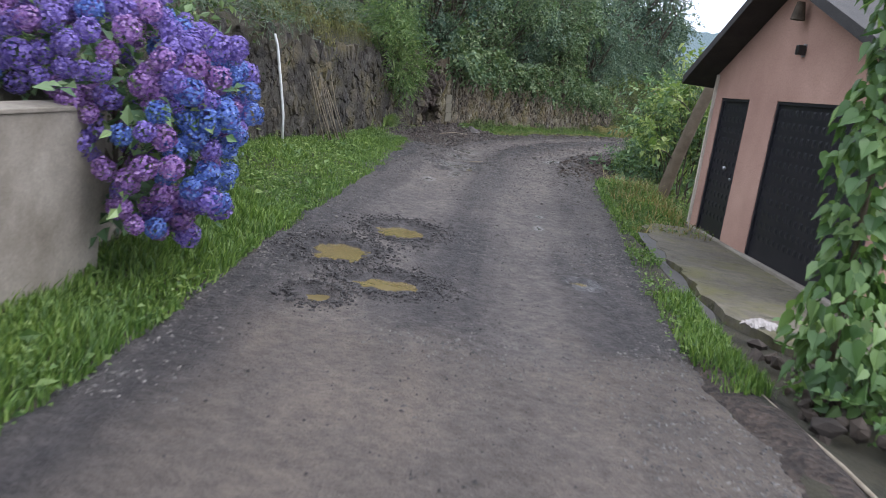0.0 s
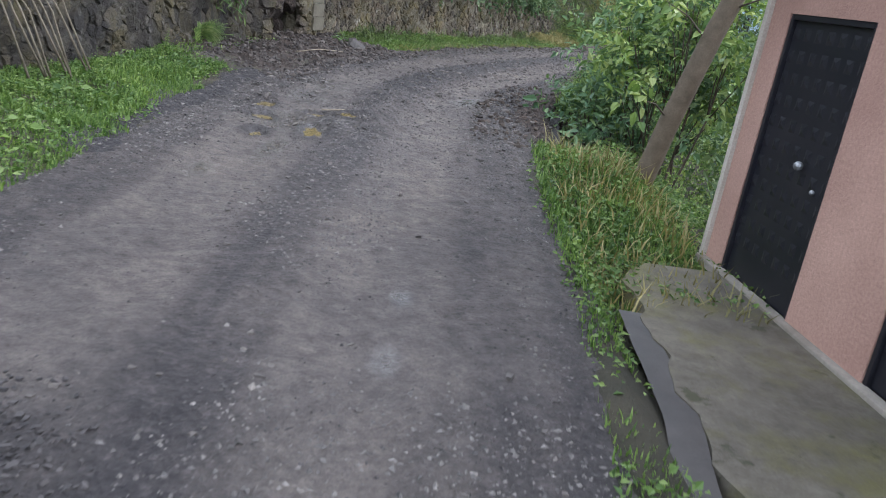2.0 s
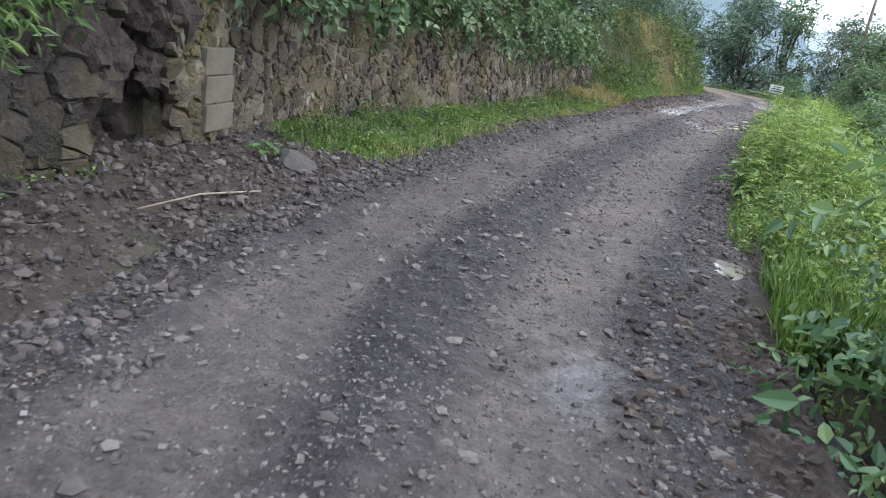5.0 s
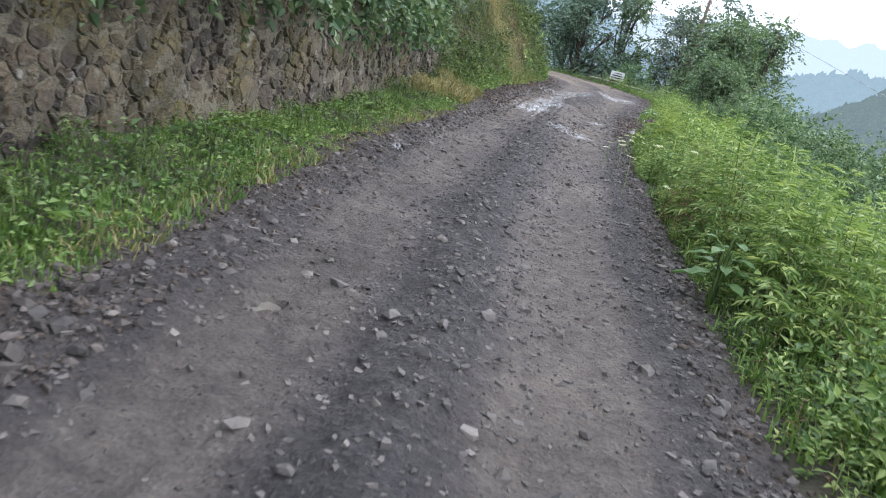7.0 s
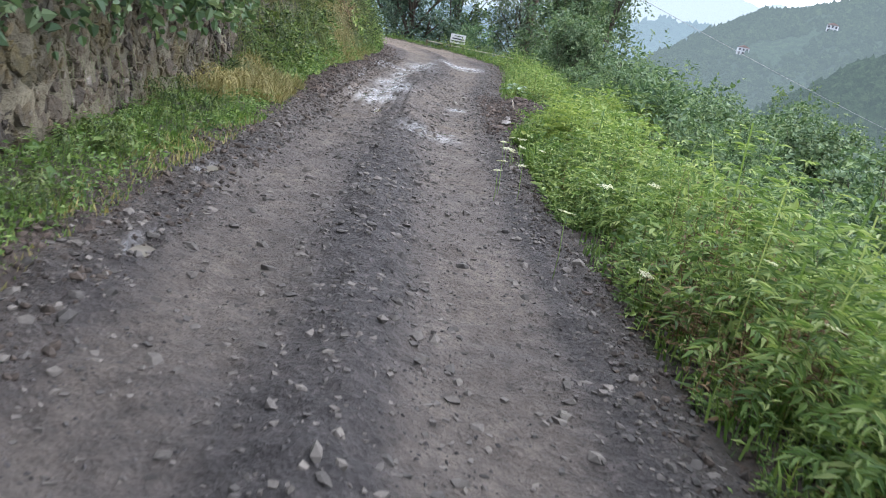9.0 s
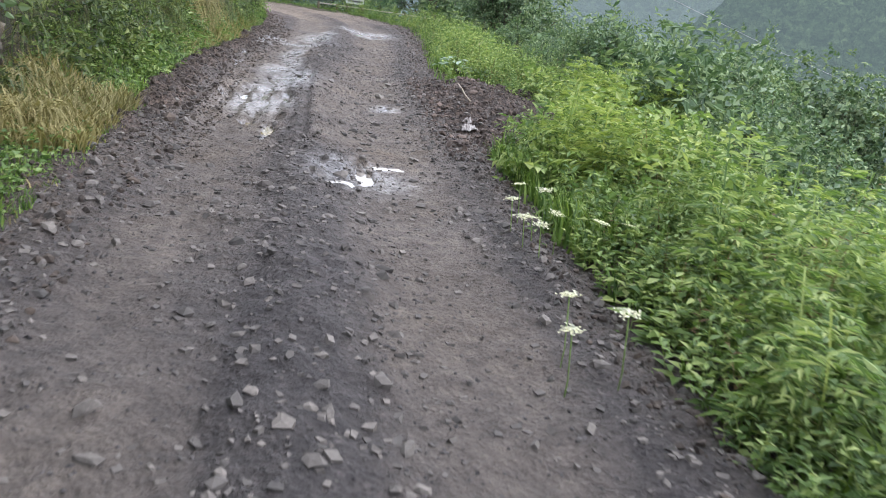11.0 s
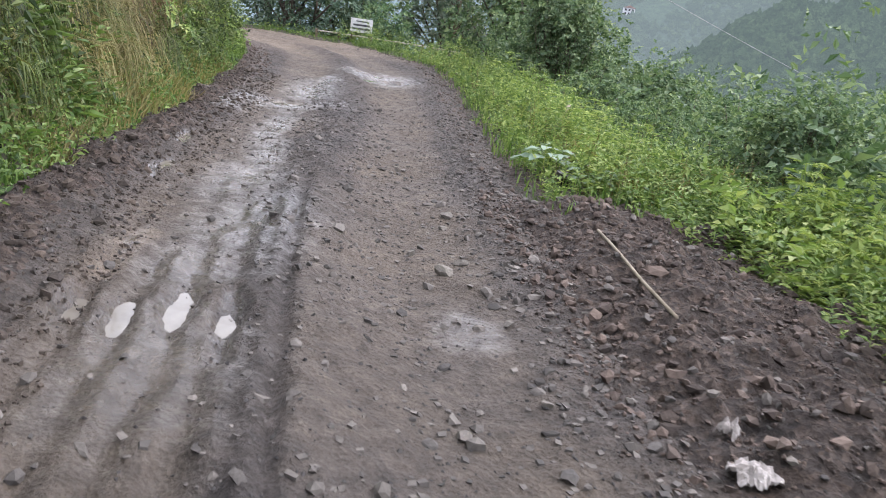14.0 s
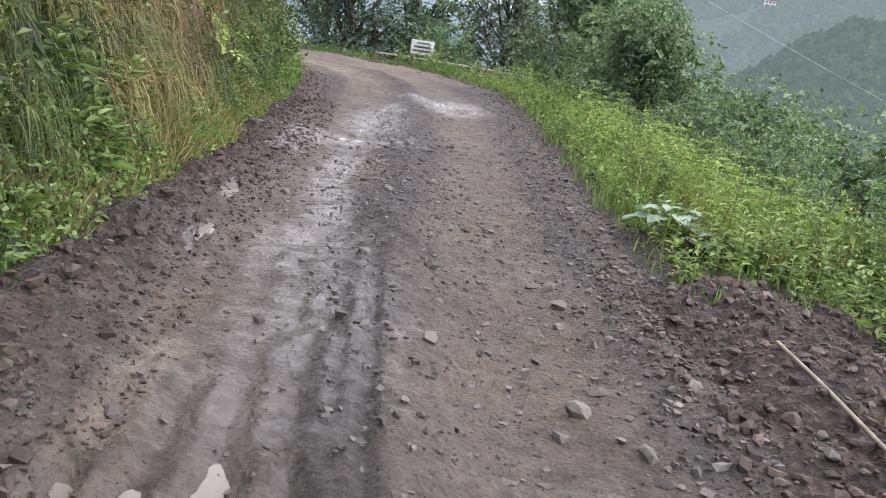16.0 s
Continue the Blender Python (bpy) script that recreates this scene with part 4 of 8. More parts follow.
# ---- puddles ----
for x, y, a, b in PUDDLES:
    s0, d0, t, n = road_frame(x, y)
    zc = road_surface(np.array([s0]), np.array([d0]))[0][0]
    ang = np.linspace(0, 2 * np.pi, 64, endpoint=False)
    r = 1.42 + 0.10 * np.sin(ang * 3 + x) + 0.07 * np.sin(ang * 5 + y) + 0.04 * np.sin(ang * 11 + x * 7)
    P = np.array([x, y]) + np.outer(np.cos(ang) * r * a, n) + np.outer(np.sin(ang) * r * b, t)
    V = np.r_[np.c_[P, np.full(64, 0.0)], [[x, y, 0.0]]] - [x, y, 0]
    m = np.arange(64)
    pud = new("puddle", npmesh("puddle", V, np.stack([m, (m + 1) % 64, m * 0 + 64], 1), M_WATER if y < 23 or x < 9.0 and y > 37.5 else M_SILT, True))
    pud.location = (x, y, zc + (0.5 if y < 12 else 0.75 if 23 < y < 24 else 0.36) * (0.035 + 0.06 * min(a, b)))
    tagged(pud, "small muddy rain puddle in a road pothole", "puddle", "road puddles")


# ---- dug earth along the road ----
def patch_z(spec, sv, ev):
    """Height of a lumpy strip of earth at road stations sv and distances ev beyond the road's edge; its rim sinks into the ground."""
    s0, s1, side, e0, e1, height, lump = spec
    q = road_line.at(sv, side * (half_width(sv) + ev))
    X, Y = q.T
    rim = sstep(s0, s0 + 0.8, sv) * sstep(s1, s1 - 0.8, sv) * sstep(e0, e0 + 0.35, ev + 0.2 * (vnoise(sv * 2.3, ev * 0, 22) - 0.5)) * sstep(e1, e1 - 0.35, ev + 0.35 * (vnoise(sv * 1.2, ev * 0, 21) - 0.5))
    body = height * (0.4 + 0.6 * vnoise(X * 1.1, Y * 1.1, 31)) + lump * (vnoise(X * 4, Y * 4, 32) - 0.5) + 0.6 * lump * (vnoise(X * 11, Y * 11, 33) - 0.5) + 0.45 * lump * (vnoise(X * 26, Y * 26, 34) - 0.5)
    base = np.maximum(ground_z(X, Y), np.where(ev < 0.3, road_surface(sv, side * (half_width(sv) + ev))[0] - 0.005, -99))
    return q, base + (body + 0.02) * rim - 0.03 * (1 - rim)


PATCHES = {}


def earth_patch(name, label, y0, y1, side, e0, e1, height, lump=0.12, material=None):
    s = np.arange(station(y0), station(y1), 0.055)
    e = np.arange(e0, e1, 0.05)
    spec = PATCHES[name] = (s[0], s[-1], side, e0, e1, height, lump)
    S, E = np.meshgrid(s, e, indexing="ij")
    q, z = patch_z(spec, S.ravel(), E.ravel())
    k = np.arange(len(s) - 1)[:, None] * len(e) + np.arange(len(e) - 1)[None]
    F = np.stack([k, k + 1, k + len(e) + 1, k + len(e)], -1).reshape(-1, 4)
    me = npmesh(name, np.c_[q, z], F if side < 0 else F[:, ::-1], material or M_DIRT, True)
    return tagged(new(name, me), label, "earth bank", kind="structure")


earth_patch("earth_edge_south", "brown gritty earth along the road edge by the vine", 2.5, 8.3, 1, -0.2, 0.5, 0.0, 0.03)
earth_patch("earth_edge_gravel", "gravelly road margin below the grass verge", 14.6, 20.6, -1, -0.3, 0.62, 0.0, 0.03, M_ROAD)
earth_patch("earth_bank_rubble", "dark dug earth and rubble at the foot of a wall", 19.8, 25.0, -1, -0.12, 1.7, 0.03, 0.10, M_DUG)
earth_patch("earth_bank_ditch", "muddy ditch edge with churned clods", 36.5, 49.5, -1, -0.42, 0.3, 0.05, 0.10)
earth_patch("earth_shoulder", "bare stony brown earth shoulder above the slope", 37.0, 42.6, 1, -0.3, 2.25, 0.10, 0.12)
earth_patch("earth_bank_hole", "crumbling earth edge beside a washed-out hole", 18.3, 23.2, 1, -0.25, 0.75, 0.05, 0.12)
earth_patch("earth_edge", "narrow dark earth edge of the road", 23.8, 36.8, 1, -0.15, 0.4, 0.0, 0.03)
earth_patch("earth_edge_west", "narrow dark earth edge below the grass verge", 23.9, 36.6, -1, -0.25, 0.4, 0.0, 0.05)

earth_patch("earth_edge_north", "narrow brown earth edge below roadside weeds", 41.6, 57.0, 1, -0.15, 0.5, 0.0, 0.04)
earth_patch("earth_edge_bank", "brown earth strip at the foot of a bank", 48.5, 57.0, -1, -0.25, 0.5, 0.0, 0.06)

# ---- stones: loose gravel, clods, bigger stones ----
phi = (1 + 5 ** 0.5) / 2
ICO_V = unit(np.array([(-1, phi, 0), (1, phi, 0), (-1, -phi, 0), (1, -phi, 0), (0, -1, phi), (0, 1, phi), (0, -1, -phi), (0, 1, -phi), (phi, 0, -1), (phi, 0, 1), (-phi, 0, -1), (-phi, 0, 1)], float))
ICO_F = np.array([(0, 11, 5), (0, 5, 1), (0, 1, 7), (0, 7, 10), (0, 10, 11), (1, 5, 9), (5, 11, 4), (11, 10, 2), (10, 7, 6), (7, 1, 8), (3, 9, 4), (3, 4, 2), (3, 2, 6), (3, 6, 8), (3, 8, 9), (4, 9, 5), (2, 4, 11), (6, 2, 10), (8, 6, 7), (9, 8, 1)])
OCT_V = np.array([(1, 0, 0), (-1, 0, 0), (0, 1, 0), (0, -1, 0), (0, 0, 1), (0, 0, -1)], float)
OCT_F = np.array([(0, 2, 4), (2, 1, 4), (1, 3, 4), (3, 0, 4), (2, 0, 5), (1, 2, 5), (3, 1, 5), (0, 3, 5)])


BOX_V = np.array([(x, y, z) for x in (-1, 1) for y in (-1, 1) for z in (-1, 1)], float) * 0.68
BOX_F = np.array([(0, 1, 3), (0, 3, 2), (4, 6, 7), (4, 7, 5), (0, 4, 5), (0, 5, 1), (2, 3, 7), (2, 7, 6), (0, 2, 6), (0, 6, 4), (1, 5, 7), (1, 7, 3)])


def scatter_stones(P, size, V0, F0, flat=0.6):
    n, m = len(P), len(V0)
    V = V0[None] * rng.uniform(0.55, 1.35, (n, m, 1))
    V = V * np.stack([rng.uniform(0.8, 1.4, n), rng.uniform(0.6, 1.0, n), rng.uniform(0.5, 0.9, n) * flat / 0.6], 1)[:, None]
    a, b = rng.uniform(0, 2 * np.pi, n), rng.normal(0, 0.35, n)
    x, y, z = V[..., 0], V[..., 1], V[..., 2]
    y, z = y * np.cos(b)[:, None] - z * np.sin(b)[:, None], y * np.sin(b)[:, None] + z * np.cos(b)[:, None]
    x, y = x * np.cos(a)[:, None] - y * np.sin(a)[:, None], x * np.sin(a)[:, None] + y * np.cos(a)[:, None]
    V = np.stack([x, y, z], -1) * size[:, None, None] + P[:, None]
    F = F0[None] + (np.arange(n) * m)[:, None, None]
    return V.reshape(-1, 3), F.reshape(-1, 3)


def road_points(n, y0, y1, weight):
    """Random road places whose chance follows weight(d, y); with their surface heights."""
    s = rng.uniform(station(y0), station(y1), n * 3)
    d = rng.uniform(-1, 1, n * 3) * (half_width(s) + 0.15)
    y = np.interp(s, road_line.s, road_line.p[:, 1])
    keep = rng.random(n * 3) < weight(d, y)
    s, d = s[keep][:n], d[keep][:n]
    return np.c_[road_line.at(s, d), road_surface(s, d)[0]], s, d


def loose(d, y):
    ruts = sstep(15, 20, y)
    tr = np.exp(-((np.abs(d) - 0.8) / 0.33) ** 2)
    mud = sstep(36.4, 37.6, y) * sstep(43.5, 42.0, y) * sstep(-1.5, -1.3, d) * sstep(0.5, 0.3, d)
    return np.clip((0.35 + 0.65 * ruts) * (1.0 - 0.72 * tr), 0.03, 1) * (0.55 + 0.45 * ruts) * (1 - 0.55 * mud) * (1 - 0.7 * sstep(38, 40, y) * sstep(-1.0, -1.2, d))


P, s_, d_ = road_points(26000, 5.0, 47, loose)
V, F = scatter_stones(P, 0.006 + 0.010 * rng.random(len(P)) ** 2, OCT_V, OCT_F)
tagged(new("gravel", npmesh("gravel", V, F, M_GRIT)), "loose grey crushed gravel scattered on the road", "gravel", kind="stuff")
P, s_, d_ = road_points(13000, 10, 50, loose)
V, F = scatter_stones(P - [0, 0, 0.002], 0.009 + 0.020 * rng.random(len(P)) ** 2.2, BOX_V, BOX_F, 0.6)
tagged(new("crushed_stone", npmesh("crushed_stone", V, F, M_ROCK)), "loose crushed stone lying on a muddy road", "gravel", kind="stuff")
P, s_, d_ = road_points(2600, 16.5, 47, lambda d, y: loose(d, y) * sstep(16, 22, y))
V, F = scatter_stones(P + [0, 0, 0.003], 0.016 + 0.036 * rng.random(len(P)) ** 2.6, ICO_V, ICO_F, 0.55)
tagged(new("cobbles", npmesh("cobbles", V, F, M_ROCK)), "fist-sized loose stones strewn over the road", "stones", kind="stuff")


def patchy(d, y):
    q = road_line.at(np.interp(y, road_line.p[:, 1][:300], road_line.s[:300]), d)
    spots = sstep(0.52, 0.66, vnoise(q[:, 0] * 1.1, q[:, 1] * 0.55, 17))
    return np.clip(spots + 0.5 * sstep(1.2, 1.8, np.abs(d)), 0.05, 1) * (1 - 0.6 * np.exp(-((np.abs(d) - 0.8) / 0.3) ** 2))


P, s_, d_ = road_points(15000, 5.5, 21, patchy)
V, F = scatter_stones(P, 0.007 + 0.013 * rng.random(len(P)) ** 2, OCT_V, OCT_F, 0.6)
tagged(new("pale_gravel", npmesh("pale_gravel", V, F, M_CHIP)), "patches of pale loose gravel chips on the road", "gravel", kind="stuff")


ring = []
for x, y, a, b in PUDDLES[:4]:
    s0, d0, _, _ = road_frame(x, y)
    n = int(2600 * max(a, b))
    t, r = rng.uniform(0, 2 * np.pi, n), 1.2 + np.abs(rng.normal(size=n)) * 0.55
    sv, dv = s0 + np.sin(t) * r * (b + 0.03), d0 + np.cos(t) * r * (a + 0.03)
    ring.append(np.c_[road_line.at(sv, dv), road_surface(sv, dv)[0]])
P = np.concatenate(ring)
V, F = scatter_stones(P + [0, 0, 0.003], 0.008 + 0.014 * rng.random(len(P)) ** 2, BOX_V, BOX_F, 0.6)
tagged(new("pothole_gravel", npmesh("pothole_gravel", V, F, M_GRIT)), "dark wet gravel thrown out round the potholes", "gravel", kind="stuff")


def rubble(name, label, n, patch, over, lo, hi, material, y0=0.0, y1=99.0, power=3.6):
    """Broken stones and clods lying on an earth strip, and over its edge onto the road."""
    spec = PATCHES[patch]
    s = rng.uniform(max(spec[0], station(y0)), min(spec[1], station(y1)), n)
    e = rng.uniform(spec[3] - over, spec[4] - 0.15, n)
    q, z = patch_z(spec, s, e)
    zr = road_surface(s, spec[2] * (half_width(s) + e))[0]
    size = lo + (hi - lo) * rng.random(n) ** power
    V, F = scatter_stones(np.c_[q, np.where(e < 0.2, np.maximum(z, zr), z) + size * 0.2], size, *((ICO_V, ICO_F) if hi > 0.022 else (BOX_V, BOX_F)), 0.7)
    return tagged(new(name, npmesh(name, V, F, material)), label, "rubble", kind="stuff")


rubble("rubble", "dark broken stone rubble heaped along the wall foot", 3600, "earth_bank_rubble", 0.3, 0.010, 0.048, M_RUBBLE, power=2.8)
rubble("rubble_stone", "grey stones lying in dark rubble", 420, "earth_bank_rubble", 0.55, 0.014, 0.045, M_ROCK)
rubble("edge_gravel", "grey gravel chips along the grass verge", 1500, "earth_edge_gravel", 0.3, 0.006, 0.02, M_CHIP)
rubble("edge_stones", "dark stones along the broken road edge", 2200, "earth_edge", 0.2, 0.006, 0.03, M_CLOD)
rubble("edge_gravel", "small grey stones along the broken road edge", 1200, "earth_edge", 0.3, 0.008, 0.03, M_ROCK)
rubble("edge_clods", "dark clods along the grassy road edge", 2000, "earth_edge_west", 0.25, 0.006, 0.034, M_CLOD)
rubble("edge_gravel", "grey stones along the grassy road edge", 280, "earth_edge_west", 0.3, 0.01, 0.045, M_ROCK)
rubble("hole_stones", "stones around a washed-out hole in the road edge", 1100, "earth_bank_hole", 0.5, 0.008, 0.05, M_CLOD)
rubble("hole_gravel", "grey gravel around a washed-out hole", 500, "earth_bank_hole", 0.5, 0.008, 0.035, M_ROCK)
rubble("shoulder_stones", "brown stones and clods on a bare earth shoulder", 3000, "earth_shoulder", 0.15, 0.008, 0.05, M_EARTHCLOD)
rubble("shoulder_gravel", "pale small stones on a bare earth shoulder", 1500, "earth_shoulder", 0.4, 0.008, 0.035, M_ROCK)
rubble("ditch_clods", "churned mud clods along a roadside ditch", 800, "earth_bank_ditch", 0.1, 0.008, 0.055, M_CLOD)
rubble("edge_gravel", "small stones along the weedy road edge", 1800, "earth_edge_north", 0.4, 0.006, 0.03, M_ROCK)
rubble("edge_clods", "earth clods along the weedy road edge", 1500, "earth_edge_north", 0.2, 0.006, 0.03, M_EARTHCLOD)
rubble("edge_clods", "earth clods at the foot of a bank", 1200, "earth_edge_bank", 0.2, 0.006, 0.035, M_EARTHCLOD)
rubble("ditch_gravel", "small stones in churned ditch mud", 260, "earth_bank_ditch", 0.4, 0.008, 0.03, M_ROCK)
rubble("fine_clods", "fine crumbled earth on the shoulder", 8000, "earth_shoulder", 0.2, 0.005, 0.02, M_EARTHCLOD)
rubble("fine_clods", "fine crumbled earth along the ditch", 6000, "earth_bank_ditch", 0.3, 0.005, 0.02, M_CLOD)
rubble("fine_clods", "fine dark crumbled rubble at the wall foot", 6000, "earth_bank_rubble", 0.3, 0.005, 0.02, M_CLOD)


def stone_mesh(seed, material, rounds=1):
    r = np.random.default_rng(seed)
    bm = bmesh.new()
    bmesh.ops.create_icosphere(bm, subdivisions=3, radius=1.0)
    axes = unit(r.normal(size=(10, 3)))
    cut = r.uniform(0.35, 0.75, 10)
    for v in bm.verts:
        p = np.array(v.co)
        for a, c in zip(axes, cut):
            over = p @ a - c
            if over > 0:
                p = p - a * over
        v.co = p * (1 + 0.012 * r.normal())
    return bm_mesh("stone", bm, material)


STONES = [stone_mesh(k, M_PEBBLE) for k in range(5)]
for k, (x, y, size) in enumerate([(11.32, 40.2, 0.11), (11.36, 40.68, 0.07), (11.55, 40.35, 0.075), (11.72, 40.1, 0.07), (12.13, 41.4, 0.085), (11.9, 41.1, 0.06), (9.87, 37.96, 0.075), (4.1, 27.0, 0.075), (0.37, 24.55, 0.17), (5.64, 27.7, 0.06), (6.1, 28.6, 0.06),
                                   (3.75, 18.75, 0.12), (3.95, 18.55, 0.10), (3.6, 18.95, 0.08), (3.78, 19.15, 0.07), (1.03, 17.6, 0.06), (0.5, 18.9, 0.07), (2.1, 25.1, 0.06), (2.5, 22.9, 0.07), (1.0, 20.8, 0.07), (11.2, 39.4, 0.06), (12.6, 40.2, 0.09), (13.0, 40.85, 0.08), (10.8, 38.6, 0.06), (12.9, 41.7, 0.08)]):
    size *= 0.62
    s0, d0, _, _ = road_frame(x, y)
    z = max(road_surface(np.array([s0]), np.array([d0]))[0][0], on_ground(x, y))
    st = new("stone", STONES[k % 5])
    st.matrix_world = pose(x, y, z + size * 0.25, 15 * math.sin(k * 5), 12 * math.cos(k * 3), k * 67) @ Matrix.Diagonal((size * 1.15, size * 0.95, size * 0.7, 1))
    tagged(st, "loose grey angular stone lying on the road", "stone", "loose road stones")

slab = new("boulder", stone_mesh(14, M_ROCK))
slab.matrix_world = pose(1.06, 24.2, 0.22, 3, 6, 25) @ Matrix.Diagonal((0.22, 0.17, 0.13, 1))
tagged(slab, "flat grey boulder resting on the grass verge", "boulder")

# ---- dry-stone walls ----
def cell(i, A, B, R, near):
    """The ground of stone i in the wall face: a many-sided cell between its neighbours."""
    c = np.array([A[i], B[i]])
    poly = [c + R[i] * 2.7 * np.array([math.cos(a), math.sin(a)]) for a in np.linspace(0, 2 * math.pi, 9)[:-1]]
    for j in near:
        if j == i:
            continue
        d = np.array([A[j], B[j]]) - c
        dist2 = d @ d
        h = (dist2 + R[i] ** 2 - R[j] ** 2) / 2
        out = []
        for k in range(len(poly)):
            p, q = poly[k - 1], poly[k]
            fp, fq = (p - c) @ d - h, (q - c) @ d - h
            if (fp > 0) != (fq > 0):
                out.append(p + (q - p) * fp / (fp - fq))
            if fq <= 0:
                out.append(q)
        poly = out
        if len(poly) < 3:
            return None
    return np.array(poly)


def cell_stone(poly, joint, depth, r):
    """A rough stone that fills its cell: broken rim, sloping split face."""
    c = poly.mean(0)
    pts = []
    for k in range(len(poly)):
        p, q = poly[k], poly[(k + 1) % len(poly)]
        pts.append(p)
        if np.linalg.norm(q - p) > 0.06:
            pts.append((p + q) / 2 + r.normal(size=2) * 0.008)
    ring = np.array(pts) - c
    rad = np.linalg.norm(ring, axis=1)
    ring *= np.clip((rad - joint * r.uniform(0.7, 1.5, len(rad))) / rad, 0.2, 1)[:, None]
    n = len(ring)
    tilt = r.normal(size=2) * 0.15
    face = lambda q: depth * r.uniform(0.55, 1.2, len(q)) + q @ tilt
    inner, core = ring * r.uniform(0.88, 0.97, (n, 1)), ring * r.uniform(0.35, 0.6, (n, 1))
    V = np.r_[np.c_[ring, np.full(n, -0.07)], np.c_[ring, depth * r.uniform(0.05, 0.4, n)], np.c_[inner, face(inner)], np.c_[core, face(core) + 0.006], [[0, 0, depth * r.uniform(0.9, 1.25)]]]
    i = np.arange(n)
    F = np.concatenate([np.stack([a * n + i, a * n + (i + 1) % n, (a + 1) * n + (i + 1) % n], 1) for a in (0, 1, 2)] + [np.stack([a * n + i, (a + 1) * n + (i + 1) % n, (a + 1) * n + i], 1) for a in (0, 1, 2)] + [np.stack([3 * n + i, 3 * n + (i + 1) % n, i * 0 + 4 * n], 1)])
    return c, V, F


def stone_wall(name, label, s0, s1, height, batter, size, near, seed, mortar, joint, stone):
    """A mortared rubble wall along the wall line: a rough core and single stones of all sizes. height: (station, height) stops. near: stations whose larger stones are parts."""
    r = np.random.default_rng(seed)
    hs, hh = np.array(height).T
    ss, tt = np.arange(s0, s1, 0.11), np.linspace(0, 1, 18)
    S, T = np.meshgrid(ss, tt, indexing="ij")
    foot = wall_line.at(S.ravel(), 0.0 * S.ravel()).reshape(*S.shape, 2)
    nrm = np.stack([np.interp(S, wall_line.s, wall_line.n[:, 0]), np.interp(S, wall_line.s, wall_line.n[:, 1])], -1)
    base = np.interp(foot[..., 1], HY, HZ) - 0.15
    up = (np.interp(S, hs, hh) + 0.15 + 0.12 * (vnoise(S * 1.7, S * 0, seed) - 0.5)) * T
    out = -batter * up + 0.08 * (vnoise(S * 3, up * 3, seed + 1) - 0.5) + 0.07 * (vnoise(S * 9, up * 9, seed + 2) - 0.5)
    back = -batter * up[:, ::17] - 0.45
    P = np.concatenate([np.concatenate([foot + nrm * out[..., None], (base + up)[..., None]], -1), np.concatenate([foot[:, ::17] + nrm[:, ::17] * back[..., None], (base + up)[:, ::17][..., None]], -1)[:, ::-1]], 1)
    w = P.shape[1]
    k, j = np.arange(len(ss) - 1)[:, None] * w, np.arange(w)[None]
    F = np.stack([k + j, k + (j + 1) % w, k + w + (j + 1) % w, k + w + j], -1).reshape(-1, 4)
    cap = np.stack([np.arange(0, 17), np.arange(1, 18), np.full(17, 18), np.full(17, 19)], 1)
    cap = np.array([[a, b, 18, 18] for a, b in zip(range(17), range(1, 18))] + [[0, 18, 19, 19]])
    F = np.r_[fix_quads(F), cap[:, :3], cap[:, 2::-1] + (len(ss) - 1) * w]
    wall = new(name, npmesh(name, P.reshape(-1, 3), F[:, ::-1], mortar, True))
    tagged(wall, label, "stone wall", kind="structure")
    # stones: large ones first, each where none stands yet
    A, Bz, R = np.empty(0), np.empty(0), np.empty(0)
    for rad, tries in ((size * 1.5, 500), (size, 2200), (size * 0.66, 4500), (size * 0.42, 9000)):
        ca, cb, cr = r.uniform(s0, s1, tries), r.uniform(0.0, hh.max() + 0.1, tries), rad * r.uniform(0.75, 1.25, tries)
        ok = cb < np.interp(ca, hs, hh) - 0.03
        for a, b, q in zip(ca[ok], cb[ok], cr[ok]):
            if not len(A) or (np.hypot((A - a) * 0.85, (Bz - b) * 1.1) > (R + q) * 0.86).all():
                A, Bz, R = np.append(A, a), np.append(Bz, b), np.append(R, q)
    rest, placed = [], 0
    for i in np.argsort(-R):
        near_by = np.argsort(np.hypot(A - A[i], Bz - Bz[i]))[:18]
        poly = cell(i, A, Bz, R, near_by)
        if poly is None or np.ptp(poly[:, 0]) < 0.03 or np.ptp(poly[:, 1]) < 0.03:
            continue
        c, V, F = cell_stone(poly, joint, r.uniform(0.004, 0.032), r)
        mid, zc = c
        x, y = np.interp(mid, wall_line.s, wall_line.p[:, 0]), np.interp(mid, wall_line.s, wall_line.p[:, 1])
        n = np.array([np.interp(mid, wall_line.s, wall_line.n[:, 0]), np.interp(mid, wall_line.s, wall_line.n[:, 1])])
        o = -batter * (zc + 0.15) - 0.004 + 0.07 * (vnoise(np.array([mid * 3]), np.array([zc * 3 + 0.45]), seed + 1)[0] - 0.5)
        axes = np.array([[-n[1], n[0], 0.0], [-batter * n[0], -batter * n[1], 1.0], [n[0], n[1], batter]])
        loc = np.array([x + n[0] * o, y + n[1] * o, np.interp(y, HY, HZ) + zc])
        if near[0] < mid < near[1] and placed < 300:
            st = part("stone", npmesh("stone", V @ axes, F, stone), wall)
            st.location = loc
            placed += 1
        else:
            rest.append((V @ axes + loc, F))
    V, F = join(rest)
    part("stones", npmesh("stones", V, F, stone), wall)["kind"] = "stuff"
    return wall


def wall_station(y):
    k = wall_line.p[:, 1].argmax()
    return float(np.interp(y, wall_line.p[:k, 1], wall_line.s[:k]))


